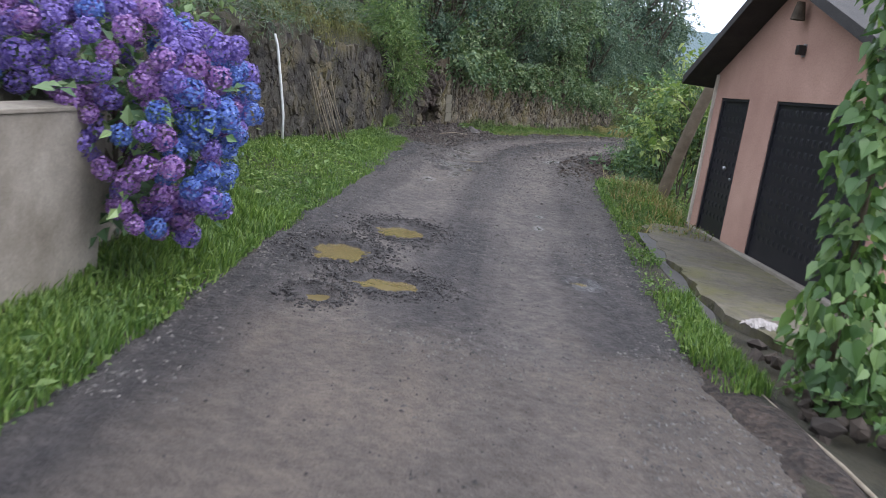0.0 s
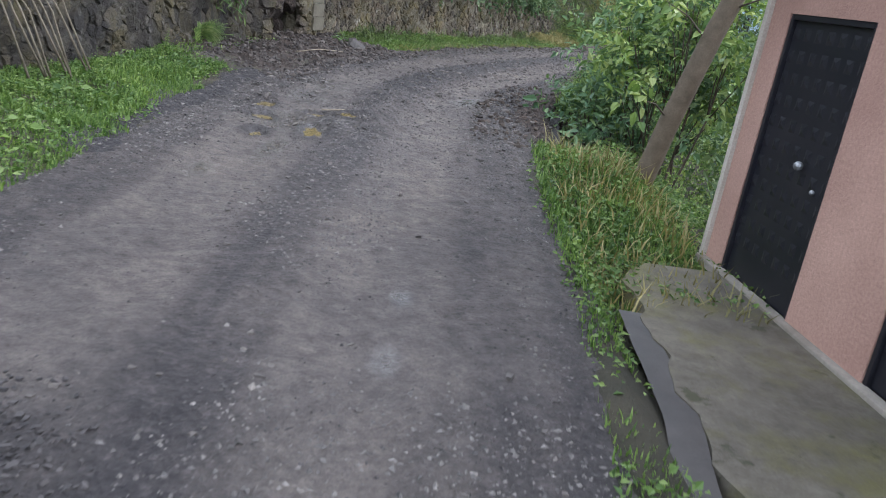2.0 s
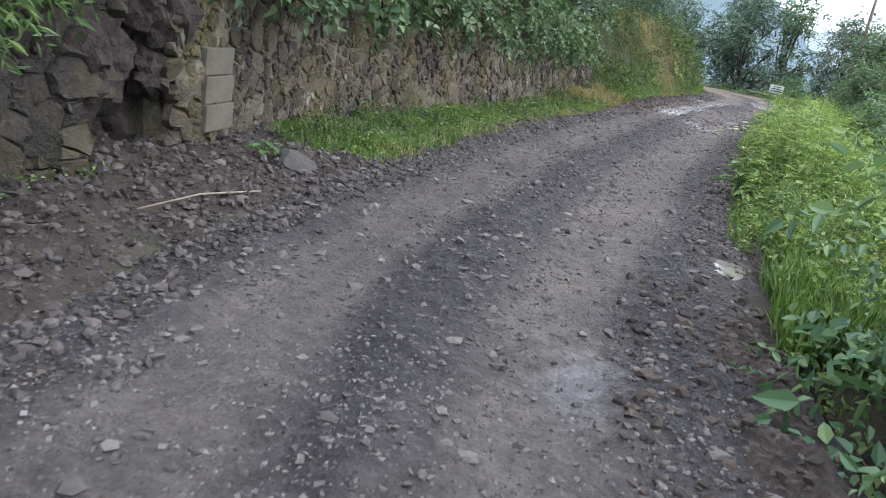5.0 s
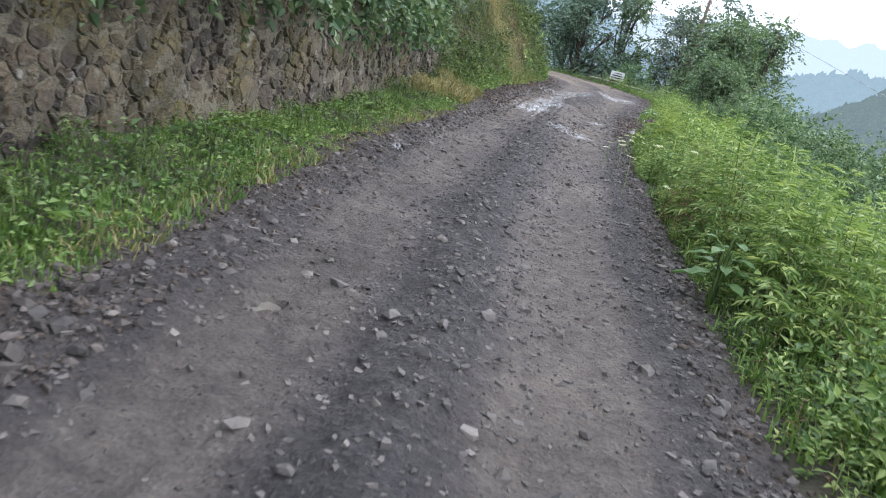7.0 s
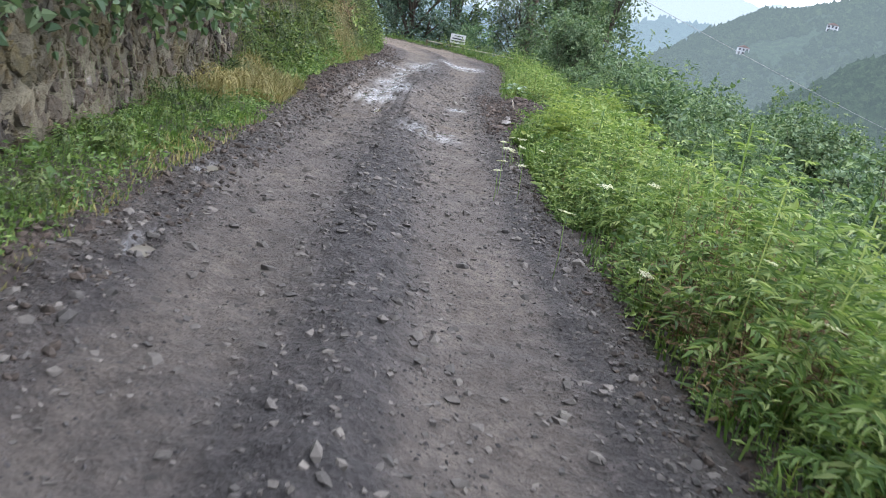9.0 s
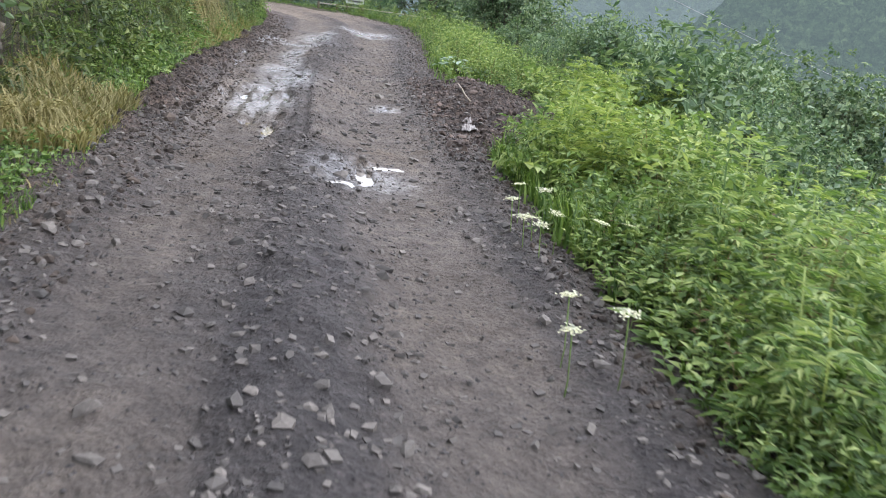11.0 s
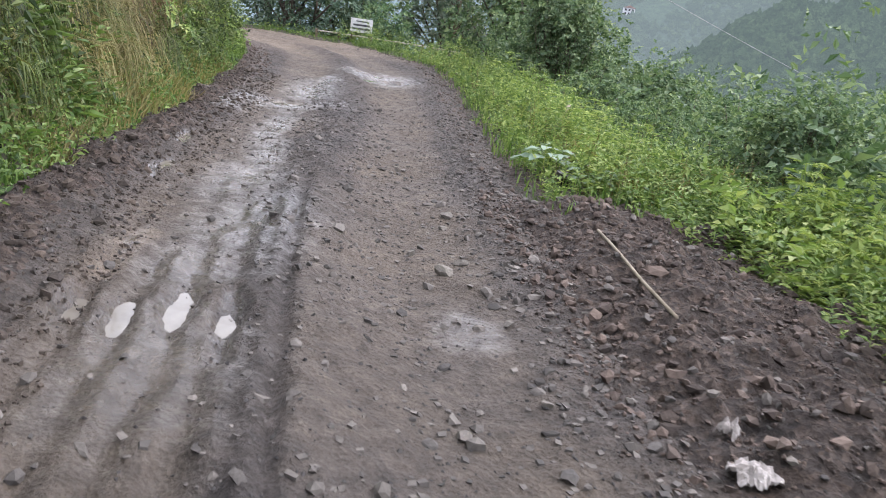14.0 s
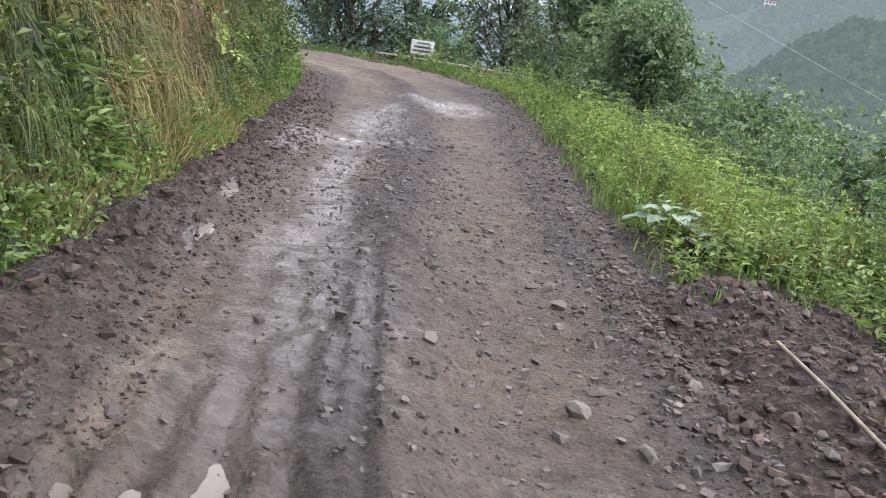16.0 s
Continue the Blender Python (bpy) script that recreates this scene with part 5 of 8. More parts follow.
sA, sB, sC, sD = wall_station(11.4), wall_station(22.75), wall_station(23.8), wall_station(38.6)
stone_wall("wall_west", "old dark rubble stone retaining wall with moss", sA, sB, [(sA, 1.75), (wall_station(16), 1.85), (wall_station(20), 1.75), (sB, 1.6)], 0.13, 0.092, (wall_station(17.6), wall_station(22.8)), 5, M_MORTAR, 0.006, M_STONE)
stone_wall("wall_bend", "mossy rubble stone retaining wall under hazel bushes", sC, sD, [(sC, 1.75), (wall_station(26), 1.9), (wall_station(30), 1.8), (wall_station(36), 1.6), (sD, 1.15)], 0.10, 0.078, (wall_station(23.2), wall_station(30)), 6, M_MORTAR_PALE, 0.013, M_STONE_PALE)
# washed-out dark hollow between the two walls: an overhang of dug earth with a few stones in it
bm = bmesh.new()
r = np.random.default_rng(77)
ledge = []
for k in range(34):
    y = r.uniform(22.7, 23.9)
    high = k % 3 != 0
    p = wall_line.at(np.array([wall_station(y)]), np.array([-0.30 - 0.12 * r.random() if high else -0.62 - 0.1 * r.random()]))[0]
    z = r.uniform(0.62, 1.5) if high else r.uniform(0.0, 0.6)
    w = r.uniform(0.13, 0.27)
    if high:
        ledge.append((p[0], p[1], z, w))
    res = bmesh.ops.create_icosphere(bm, subdivisions=3, radius=1.0)
    for v in res["verts"]:
        f = 1 + 0.35 * noise.noise(v.co * 2.3 + Vector((p[0], p[1], z)) * 3) + 0.22 * noise.noise(v.co * 6.1 + Vector((p[0], p[1], z)) * 5)
        v.co = Vector((p[0] + v.co.x * w * f, p[1] + v.co.y * w * 1.2 * f, z + v.co.z * w * 1.15 * f))
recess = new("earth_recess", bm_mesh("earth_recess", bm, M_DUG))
tagged(recess, "dark washed-out earth hollow between two stone walls", "earth bank", kind="structure")
for k, (x, y, z, w) in enumerate(ledge[:14]):
    st = part("stone", stone_mesh(30 + k % 4, M_STONE), recess)
    f = w * r.uniform(0.3, 0.6)
    st.matrix_world = pose(x + w * 0.82, y - w * 0.35, z + r.uniform(-0.08, 0.08), 20 * math.sin(k), 15 * math.cos(k * 2), k * 50) @ Matrix.Diagonal((f * 0.8, f * 1.2, f, 1))

# cement blocks patched into the corner of the second wall
patchwork = empty("block_patch", (0, 0, 0))
tagged(patchwork, "pale cement block patch at the corner of the stone wall", "wall patch")
for row in range(3):
    for col in range(1):
        mid = sC + 0.62 + col * 0.52
        p = wall_line.at(np.array([mid]), 0.0)[0]
        n = np.array([np.interp(mid, wall_line.s, wall_line.n[:, 0]), np.interp(mid, wall_line.s, wall_line.n[:, 1])])
        zc = 0.46 + row * 0.24
        o = -0.055 - 0.10 * (zc + 0.1)
        bl = part("cement_block", bm_mesh("cement_block", box_bm((0.50, 0.22, 0.232), bevel=0.008), M_BLOCK), patchwork)
        bl.matrix_world = pose(p[0] + n[0] * o, p[1] + n[1] * o, zc, 0, 0, math.degrees(math.atan2(n[1], n[0])) + 90)

# ---- rendered garden wall by the start ----
bm = box_bm((0.24, 16.4, 1.55), (-1.33, -0.8, 0.055), 0.012)
garden = new("wall_garden", bm_mesh("wall_garden", bm, M_CONCRETE))
tagged(garden, "low weathered cement-rendered garden wall beside grass", "garden wall", kind="structure")
part("wall_section", bm_mesh("wall_section", box_bm((0.2, 2.9, 1.3), (-1.56, 8.86, -0.07), 0.012), M_CONCRETE), garden)
part("coping", bm_mesh("coping", box_bm((0.27, 16.4, 0.03), (-1.33, -0.8, 0.846), 0.008), M_CONCRETE), garden)

# white hose down the wall
hose = new("hose", tubes_mesh("hose", [([(-2.2, 15.35, 1.72), (-2.14, 15.37, 1.55), (-2.03, 15.38, 1.0), (-1.93, 15.4, 0.45), (-1.9, 15.42, -0.05)], 0.022)], M_WHITE))
tagged(hose, "thin white plastic hose hanging down a stone wall", "hose")
for k in range(9):
    y0 = 16.9 + 0.12 * k
    x0 = np.interp(y0, [15, 18, 20.5], [-2.1, -1.55, -1.0]) + 0.05
    pts = [(x0 - 0.12, y0 - 0.35 + 0.1 * math.sin(k), 1.2 - 0.08 * (k % 4)), (x0 + 0.02, y0 - 0.1, 0.6), (x0 + 0.22 + 0.04 * (k % 3), y0 + 0.12 * math.sin(k * 2), -0.05)]
    tagged(new("dry_cane", tubes_mesh("dry_cane", [(pts, [0.006, 0.01, 0.014])], M_STICK, 5)), "bare dry cane leaning against a stone wall", "dry cane", "canes against the wall")

# ---- the pink shed ----
house = empty("shed", (4.97, 15.5, 0.0), -85.5)
tagged(house, "small pink rendered shed with dark steel doors and gable roof", "shed")
HB, HE, HR, HL, RX = -0.34, 2.12, 3.32, 5.75, 2.55  # floor, eaves, ridge, length, ridge place


def wall_piece(bm, pts, thick, y0=0.0):
    """A prism: outline in the facade plane (x along, z up), pushed back along +y."""
    a = [bm.verts.new((x, y0, z)) for x, z in pts]
    b = [bm.verts.new((x, y0 + thick, z)) for x, z in pts]
    bm.faces.new(a)
    bm.faces.new(b[::-1])
    for k in range(len(pts)):
        bm.faces.new((a[k], b[k], b[(k + 1) % len(pts)], a[(k + 1) % len(pts)]))


D1, D2, DH = (0.36, 1.5), (2.45, 5.35), 1.76
for a, b in ((0, D1[0]), (D1[1], D2[0]), (D2[1], HL)):
    bm = bmesh.new()
    wall_piece(bm, [(a, HB - 0.3), (b, HB - 0.3), (b, DH), (a, DH)], 0.25)
    part("wall_pier", bm_mesh("wall_pier", bm, M_PINK), house)
bm = bmesh.new()
wall_piece(bm, [(0, DH), (HL, DH), (HL, HE), (RX, HR), (0, HE + 0.02)], 0.25)
part("gable_wall", bm_mesh("gable_wall", bm, M_PINK), house, "pink rough-rendered gable wall")
for x in (0.125, HL - 0.125):
    part("side_wall", bm_mesh("side_wall", box_bm((0.25, 4.2, HE - HB + 0.3), (x, 2.35, (HE + HB - 0.3) / 2)), M_PINK), house)
bm = bmesh.new()
wall_piece(bm, [(0, HB - 0.3), (HL, HB - 0.3), (HL, HE), (RX, HR), (0, HE)], 0.25, 4.46)
part("back_wall", bm_mesh("back_wall", bm, M_PINK), house)
for a, b, za, zb in ((-0.5, RX, HE - 0.20, HR), (RX, HL + 0.45, HR, HE - 0.17)):
    bm = bmesh.new()
    wall_piece(bm, [(a, za), (b, zb), (b, zb + 0.13), (a, za + 0.13)], 5.5, -0.42)
    part("roof_slope", bm_mesh("roof_slope", bm, M_ROOF), house, "dark weathered overhanging roof slope")
part("corner_trim", bm_mesh("corner_trim", box_bm((0.07, 0.05, HE - HB), (0.03, -0.012, (HE + HB) / 2), 0.006), M_CREAM), house, "pale corner strip")


def steel_door(a, b, dents):
    w, h = b - a, DH - HB
    door = part("door", bm_mesh("door", box_bm((w - 0.03, 0.05, h - 0.03), ((a + b) / 2, 0.07, (DH + HB) / 2), 0.006), M_DOOR), house, "dark embossed steel door, shut")
    bm = bmesh.new()
    for x, z, sx, sz in ((a + 0.02, (DH + HB) / 2, 0.04, h), (b - 0.02, (DH + HB) / 2, 0.04, h), ((a + b) / 2, DH - 0.02, w - 0.084, 0.04)):
        box_bm((sx, 0.09, sz), (x, 0.055, z), 0.004, bm)
    part("door_frame", bm_mesh("door_frame", bm, M_DOOR), door)
    cols = max(3, int(w / 0.16))
    stud = bmesh.new()
    bmesh.ops.create_cone(stud, cap_ends=True, segments=4, radius1=0.085, radius2=0.02, depth=0.014)
    bmesh.ops.rotate(stud, cent=(0, 0, 0), matrix=Matrix.Rotation(radians(45), 3, "Z"), verts=stud.verts)
    bmesh.ops.rotate(stud, cent=(0, 0, 0), matrix=Matrix.Rotation(radians(90), 3, "X"), verts=stud.verts)
    stud_me = bm_mesh("boss", stud, M_DOOR)
    for r in range(dents):
        for c in range(cols):
            st = new("boss", stud_me)
            st.parent = door
            st.location = (a + w * (c + 0.5) / cols, 0.042, DH - 0.14 - r * 0.165)
    return door


door_a = steel_door(*D1, 11)
knob = bmesh.new()
bmesh.ops.create_uvsphere(knob, u_segments=12, v_segments=8, radius=0.035)
bmesh.ops.translate(knob, vec=(D1[1] - 0.42, 0.0, 0.72), verts=knob.verts)
part("knob", bm_mesh("knob", knob, M_METAL), door_a, "round brass-coloured knob")
keyhole = bmesh.new()
bmesh.ops.create_uvsphere(keyhole, u_segments=10, v_segments=6, radius=0.02)
bmesh.ops.translate(keyhole, vec=(D1[1] - 0.2, 0.03, 0.58), verts=keyhole.verts)
part("lock", bm_mesh("lock", keyhole, M_METAL), door_a)
steel_door(*D2, 11)
lamp = part("wall_lamp", bm_mesh("wall_lamp", box_bm((0.09, 0.10, 0.12), (2.95, -0.06, 2.4), 0.012), M_BLACK), house, "small black wall lamp")
part("lamp_bracket", bm_mesh("lamp_bracket", box_bm((0.05, 0.03, 0.16), (2.95, -0.012, 2.4), 0.004), M_METAL), lamp)
bm = bmesh.new()
bmesh.ops.create_cone(bm, cap_ends=True, segments=12, radius1=0.09, radius2=0.05, depth=0.22)
bmesh.ops.translate(bm, vec=(RX + 0.25, -0.12, 2.88), verts=bm.verts)
part("gable_bracket", bm_mesh("gable_bracket", bm, M_BARK), house, "brown cable bracket under the gable")
part("threshold", bm_mesh("threshold", box_bm((HL, 0.10, 0.08), (HL / 2, -0.02, HB - 0.015), 0.015), M_CONCRETE), house, "pale worn cement threshold")

# concrete apron and the damp strip along it
apron_edge = [(4.3, 14.95), (4.06, 14.7), (4.0, 13.9), (3.95, 12.9), (3.9, 12.1), (3.94, 11.2), (3.9, 10.5), (3.9, 9.8), (4.05, 8.95), (4.4, 8.4)]
bm = bmesh.new()
outer = [Vector((4.98, 15.0, 0)), Vector((5.45, 9.3, 0)), Vector((5.5, 8.4, 0))]
rim = [Vector((x + 0.035 * math.sin(k * 0.9) + 0.015 * math.sin(k * 2.1), y, 0)) for k, (x, y) in enumerate(np.array(resample(apron_edge, 0.12)[1]))]
top_v = [bm.verts.new((p.x, p.y, np.interp(p.y, [8, 16], [-0.39, -0.32]))) for p in rim + outer[::-1]]
bot_v = [bm.verts.new((v.co.x, v.co.y, v.co.z - 0.18)) for v in top_v]
bm.faces.new(top_v)
bm.faces.new(bot_v[::-1])
for k in range(len(top_v)):
    k2 = (k + 1) % len(top_v)
    bm.faces.new((top_v[k], bot_v[k], bot_v[k2], top_v[k2]))
bmesh.ops.triangulate(bm, faces=bm.faces[:2])
tagged(new("pavement", bm_mesh("pavement", bm, M_SLAB)), "mossy stained concrete apron before the shed doors", "concrete apron", kind="structure")
s = np.arange(station(8.6), station(13.9), 0.1)
e = np.linspace(0.3, 0.5, 6)
Sg, Eg = np.meshgrid(s, e, indexing="ij")
Eg = Eg + 0.12 * (vnoise(Sg * 1.3, Sg * 0, 43) - 0.5)
qq = road_line.at(Sg.ravel(), (half_width(Sg) + Eg).ravel())
zz = np.interp(qq[:, 1], [8, 16], [-0.43, -0.35]) + 0.012 * vnoise(qq[:, 0] * 6, qq[:, 1] * 6, 41)
k = np.arange(len(s) - 1)[:, None] * 6 + np.arange(5)[None]
F = np.stack([k, k + 6, k + 7, k + 1], -1).reshape(-1, 4)
tagged(new("pavement_edge", npmesh("pavement_edge", np.c_[qq, zz + 0.02], F, M_DAMP, True)), "damp dark tarred strip along the concrete apron", "pavement", kind="structure")


# ---- plants ----
def bush(name, label, category, at, blobs, n, leaf, material, stems=5, aspect=0.55, shell=0.5, droop=0.35, group="", spread=0.8, stem_r=0.02, foot=0.3, fine=False):
    """A bush or tree: stems that fork into the blobs of its crown, and single leaves. Blobs are relative to its foot."""
    thing = empty(name, at)
    tagged(thing, label, category, group)
    B = np.asarray(blobs, float)
    runs = []
    tree = stem_r > 0.05
    top = B[:, 2].max()
    if tree:
        bow = rng.normal(size=2) * 0.12
        trunk = [np.array([bow[0] * t, bow[1] * t * t, -0.3 + (top * 0.8 + 0.3) * t]) for t in np.linspace(0, 1, 6)]
        runs.append((trunk, np.linspace(1.3, 0.35, 6) * stem_r))
    for k in range(max(stems, len(B))):
        b = B[k % len(B)]
        tip = b[:3] + unit(rng.normal(size=3)) * b[3:] * 0.55
        root = np.array([rng.uniform(-1, 1) * foot * 0.4, rng.uniform(-1, 1) * foot * 0.4, -0.15])
        if tree:
            t = float(np.clip(tip[2] / top * 0.8 - 0.15, 0.05, 0.9))
            root = trunk[0] * (1 - t) + trunk[-1] * t
        mid = root * 0.45 + tip * 0.5 + rng.normal(size=3) * 0.08 + [0, 0, 0.05 * abs(tip[2])]
        runs.append(([root, root * 0.7 + mid * 0.3 + rng.normal(size=3) * 0.02, mid, tip * 0.7 + mid * 0.3, tip], np.array([1.0, 0.85, 0.6, 0.4, 0.15]) * stem_r))
        for _ in range(3):
            t2 = b[:3] + unit(rng.normal(size=3)) * b[3:] * 0.85
            runs.append(([mid, mid * 0.4 + t2 * 0.6 + rng.normal(size=3) * 0.05, t2], np.array([0.45, 0.3, 0.12]) * stem_r))
    stem = part("trunk" if tree else "stem", tubes_mesh("trunk", runs, M_BARK, 6 if tree else 5), thing)
    if not tree:
        stem["kind"] = "stuff"
    V, F = leaf_cloud(n, blobs, leaf, aspect, shell, droop, spread, fine)
    part("crown" if stem_r > 0.05 else "foliage", npmesh("foliage", V, F, material), thing)
    return thing


def random_blobs(n, width, height, low=0.25, r=0.4):
    """Clumps that make an uneven crown of that width and height."""
    out = []
    for _ in range(n):
        t = rng.uniform(low, 0.92)
        spread = width * 0.5 * math.sin(math.pi * min(t * 0.9 + 0.12, 1)) ** 0.6
        a, q = rng.uniform(0, 2 * math.pi), rng.uniform(0.25, 1.0)
        rr = r * rng.uniform(0.7, 1.25)
        out.append((math.cos(a) * spread * q, math.sin(a) * spread * q, t * height, rr, rr, rr * rng.uniform(0.65, 0.95)))
    return out


def verge_points(n, y0, y1, side, e0, e1, seed=0, gap=0.35):
    s = rng.uniform(station(y0), station(y1), n)
    e = rng.uniform(e0, e1, n)
    q = road_line.at(s, side * (half_width(s) + e))
    X, Y = q.T
    _, w = wall_line.find(q)
    keep = (vnoise(X * 1.6, Y * 1.6, 50 + seed) + 0.35 * rng.random(n) > gap) & ((w > -0.02) | (side > 0))
    edge = e - e0 + 0.25 * vnoise(X * 3, Y * 3, 60)
    keep &= (edge > 0.16) | (rng.random(n) < 0.35)
    P = np.c_[q, ground_z(X, Y) - 0.01]
    return P[keep], e[keep]


def grass(name, label, spec, material, hi, lean=0.6):
    parts = []
    for n, y0, y1, side, e0, e1, scale, gap in spec:
        P, e = verge_points(n, y0, y1, side, e0, e1, len(parts), gap)
        h = hi * scale * rng.uniform(0.35, 1.0, len(P)) * (0.55 + 0.9 * vnoise(P[:, 0] * 1.8, P[:, 1] * 1.8, 70))
        parts.append(blade_geo(P, h, h * lean * rng.uniform(0.2, 1.1, len(P)), rng.uniform(0.0035, 0.0085, len(P)) * (0.7 + scale * 0.4)))
    V, F = join(parts)
    return tagged(new(name, npmesh(name, V, F, material)), label, "grass", kind="stuff")


grass("grass", "lush green roadside grass on the verge", [
    (20000, 3.0, 11.0, -1, 0.02, 0.95, 1.1, 0.25), (26000, 10.0, 16.0, -1, -0.05, 2.3, 0.6, 0.3), (14000, 15.6, 18.4, -1, 0.15, 2.2, 0.65, 0.3), (8500, 18.0, 19.7, -1, 0.4, 1.9, 0.75, 0.3), (2400, 19.5, 22.2, -1, 0.85, 2.2, 0.6, 0.4), (3500, 24.2, 25.2, -1, 0.3, 1.3, 0.65, 0.25), (27000, 24.6, 38.0, -1, -0.05, 1.5, 0.62, 0.3),
    (3000, 7.0, 9.6, 1, -0.02, 0.36, 0.85, 0.4), (2600, 9.6, 15.2, 1, -0.05, 0.28, 0.4, 0.55), (4000, 13.8, 16.4, 1, -0.02, 0.9, 0.7, 0.35), (8000, 15.4, 19.0, 1, 0.02, 1.4, 1.0, 0.36), (2500, 21.8, 25.2, 1, 0.25, 2.0, 1.2, 0.4), (7000, 25.0, 37.4, 1, -0.05, 2.0, 1.2, 0.4), (3500, 22.3, 25.4, 1, 0.28, 0.9, 1.8, 0.3), (3200, 34.6, 37.4, 1, -0.1, 0.9, 1.9, 0.3), (4000, 25.0, 35.0, 1, -0.05, 0.5, 0.9, 0.45), (7000, 41.8, 57.5, 1, 0.0, 2.0, 1.3, 0.45), (7000, 55, 60, 1, 0.0, 2.4, 0.7, 0.2),
    (12000, 38, 56, -1, 0.08, 1.0, 1.3, 0.4), (1500, 36.8, 39.2, 1, 1.6, 3.0, 1.5, 0.35)], L_GRASS, 0.15)
grass("dry_grass", "yellowing dry grass tufts by the road", [
    (2600, 24.8, 37.5, -1, -0.12, 0.35, 0.7, 0.55), (3000, 36.0, 38.0, -1, 0.0, 0.9, 1.5, 0.3), (4200, 41.5, 49.0, -1, 0.02, 0.5, 1.5, 0.45), (1500, 14.0, 18.6, 1, 0.15, 1.4, 1.8, 0.35), (2600, 42.8, 47.0, 1, 0.8, 2.6, 2.2, 0.45), (900, 47.0, 52.0, 1, 0.5, 2.4, 1.5, 0.6), (900, 26, 37, 1, 0.3, 1.6, 1.4, 0.66)], L_DRY, 0.17, 0.9)


def herb_layer(name, label, spec, material, aspect=0.6):
    """Low broad-leaved herbs: short stalks with leaves over the ground."""
    parts = []
    for n, y0, y1, side, e0, e1, h, leaf, gap in spec:
        P, e = verge_points(n, y0, y1, side, e0, e1, 7 + len(parts), gap)
        P = P + np.c_[np.zeros((len(P), 2)), h * rng.random(len(P)) ** 1.3 * (0.4 + 0.9 * vnoise(P[:, 0] * 1.5, P[:, 1] * 1.5, 81))]
        T = unit(np.c_[rng.normal(size=(len(P), 2)), rng.uniform(-0.2, 0.7, len(P))])
        N = unit(rng.normal(size=(len(P), 3)) * 0.4 + [0, 0, 1])
        L = leaf * rng.uniform(0.5, 1.3, len(P))
        parts.append(leaf_geo(P, T, N, L, L * aspect))
    V, F = join(parts)
    return tagged(new(name, npmesh(name, V, F, material)), label, "herbs", kind="stuff")


herb_layer("verge_herbs", "low clover and herbs growing in the verge grass", [
    (16000, 4.0, 17.0, -1, 0.0, 2.2, 0.09, 0.05, 0.4), (5500, 16.0, 19.7, -1, 0.3, 2.0, 0.10, 0.05, 0.35), (1400, 19.7, 22.6, -1, 0.9, 2.2, 0.14, 0.05, 0.4), (500, 5.0, 17.0, -1, 0.0, 2.0, 0.12, 0.11, 0.4), (12000, 24.5, 38.0, -1, 0.05, 1.5, 0.14, 0.05, 0.35), (400, 25, 38.0, -1, 0.2, 1.4, 0.14, 0.11, 0.4), (2500, 7.6, 17.5, 1, -0.15, 0.35, 0.08, 0.05, 0.5),
    (2400, 22, 25, 1, 0.3, 2.2, 0.3, 0.065, 0.3), (10000, 25, 37.4, 1, 0.05, 2.2, 0.35, 0.065, 0.3), (5000, 42.6, 57.5, 1, 0.1, 2.2, 0.4, 0.06, 0.4), (14000, 38, 56, -1, 0.08, 1.1, 0.28, 0.055, 0.25), (9000, 14.2, 20, 1, 0.1, 2.0, 0.2, 0.06, 0.35)], L_HERB)


def weeds(name, label, spec, material, pairs=7, aspect=0.35, lean=0.25, droop=0.2):
    """Upright leafy weeds. spec rows: count, y0, y1, side, e0, e1, low, high, leaf."""
    parts = []
    for n, y0, y1, side, e0, e1, h0, h1, leaf in spec:
        P, e = verge_points(n, y0, y1, side, e0, e1, 20 + len(parts), 0.32)
        h = rng.uniform(h0, h1, len(P)) * (0.5 + 0.8 * vnoise(P[:, 0] * 1.1, P[:, 1] * 1.1, 77)) * (0.45 + 0.55 * sstep(e0, e0 + 0.8, e))
        parts.append(stalk_geo(P - [0, 0, 0.03], h, leaf, pairs, aspect, lean, droop))
    V, F = join(parts)
    return tagged(new(name, npmesh(name, V, F, material)), label, "weeds", kind="stuff")


def thicket(name, label, y0, y1, side, e0, e1, count, leaves, h0, h1, leaf, material, aspect=0.5, r=0.4, lift=0.0):
    """A continuous mass of weeds: many upright clumps over the slope."""
    s = rng.uniform(station(y0), station(y1), count)
    e = e0 + (e1 - e0) * rng.random(count)
    q = road_line.at(s, side * (half_width(s) + e))
    z = ground_z(q[:, 0], q[:, 1])
    h = rng.uniform(h0, h1, count)
    rr = r * rng.uniform(0.6, 1.3, count)
    B = np.c_[q, z + h * 0.5 + lift, rr, rr, h * 0.6]
    V, F = leaf_cloud(leaves, B, leaf, aspect, 0.75, 0.15, 0.9)
    return tagged(new(name, npmesh(name, V, F, material)), label, "undergrowth", kind="stuff")


# downhill side
thicket("roadside_weeds", "bright green nettles and weeds on the downhill verge", 24.4, 37.4, 1, 0.15, 2.0, 170, 25000, 0.25, 0.6, 0.065, L_WEED, 0.42, 0.28)
thicket("roadside_weeds", "mixed green weeds on the downhill verge", 24.5, 37.2, 1, 0.8, 2.8, 110, 24000, 0.4, 0.9, 0.09, L_BRIGHT, 0.5, 0.36)
thicket("roadside_weeds", "tall green weeds along the downhill road edge", 42.8, 58.0, 1, 0.4, 2.4, 150, 28000, 0.3, 0.75, 0.06, L_WEED, 0.4, 0.34)
thicket("bramble", "dense green undergrowth falling away below the road", 20.5, 60.0, 1, 2.6, 7.5, 240, 52000, 1.0, 2.3, 0.12, L_SLOPE, 0.5, 0.6)
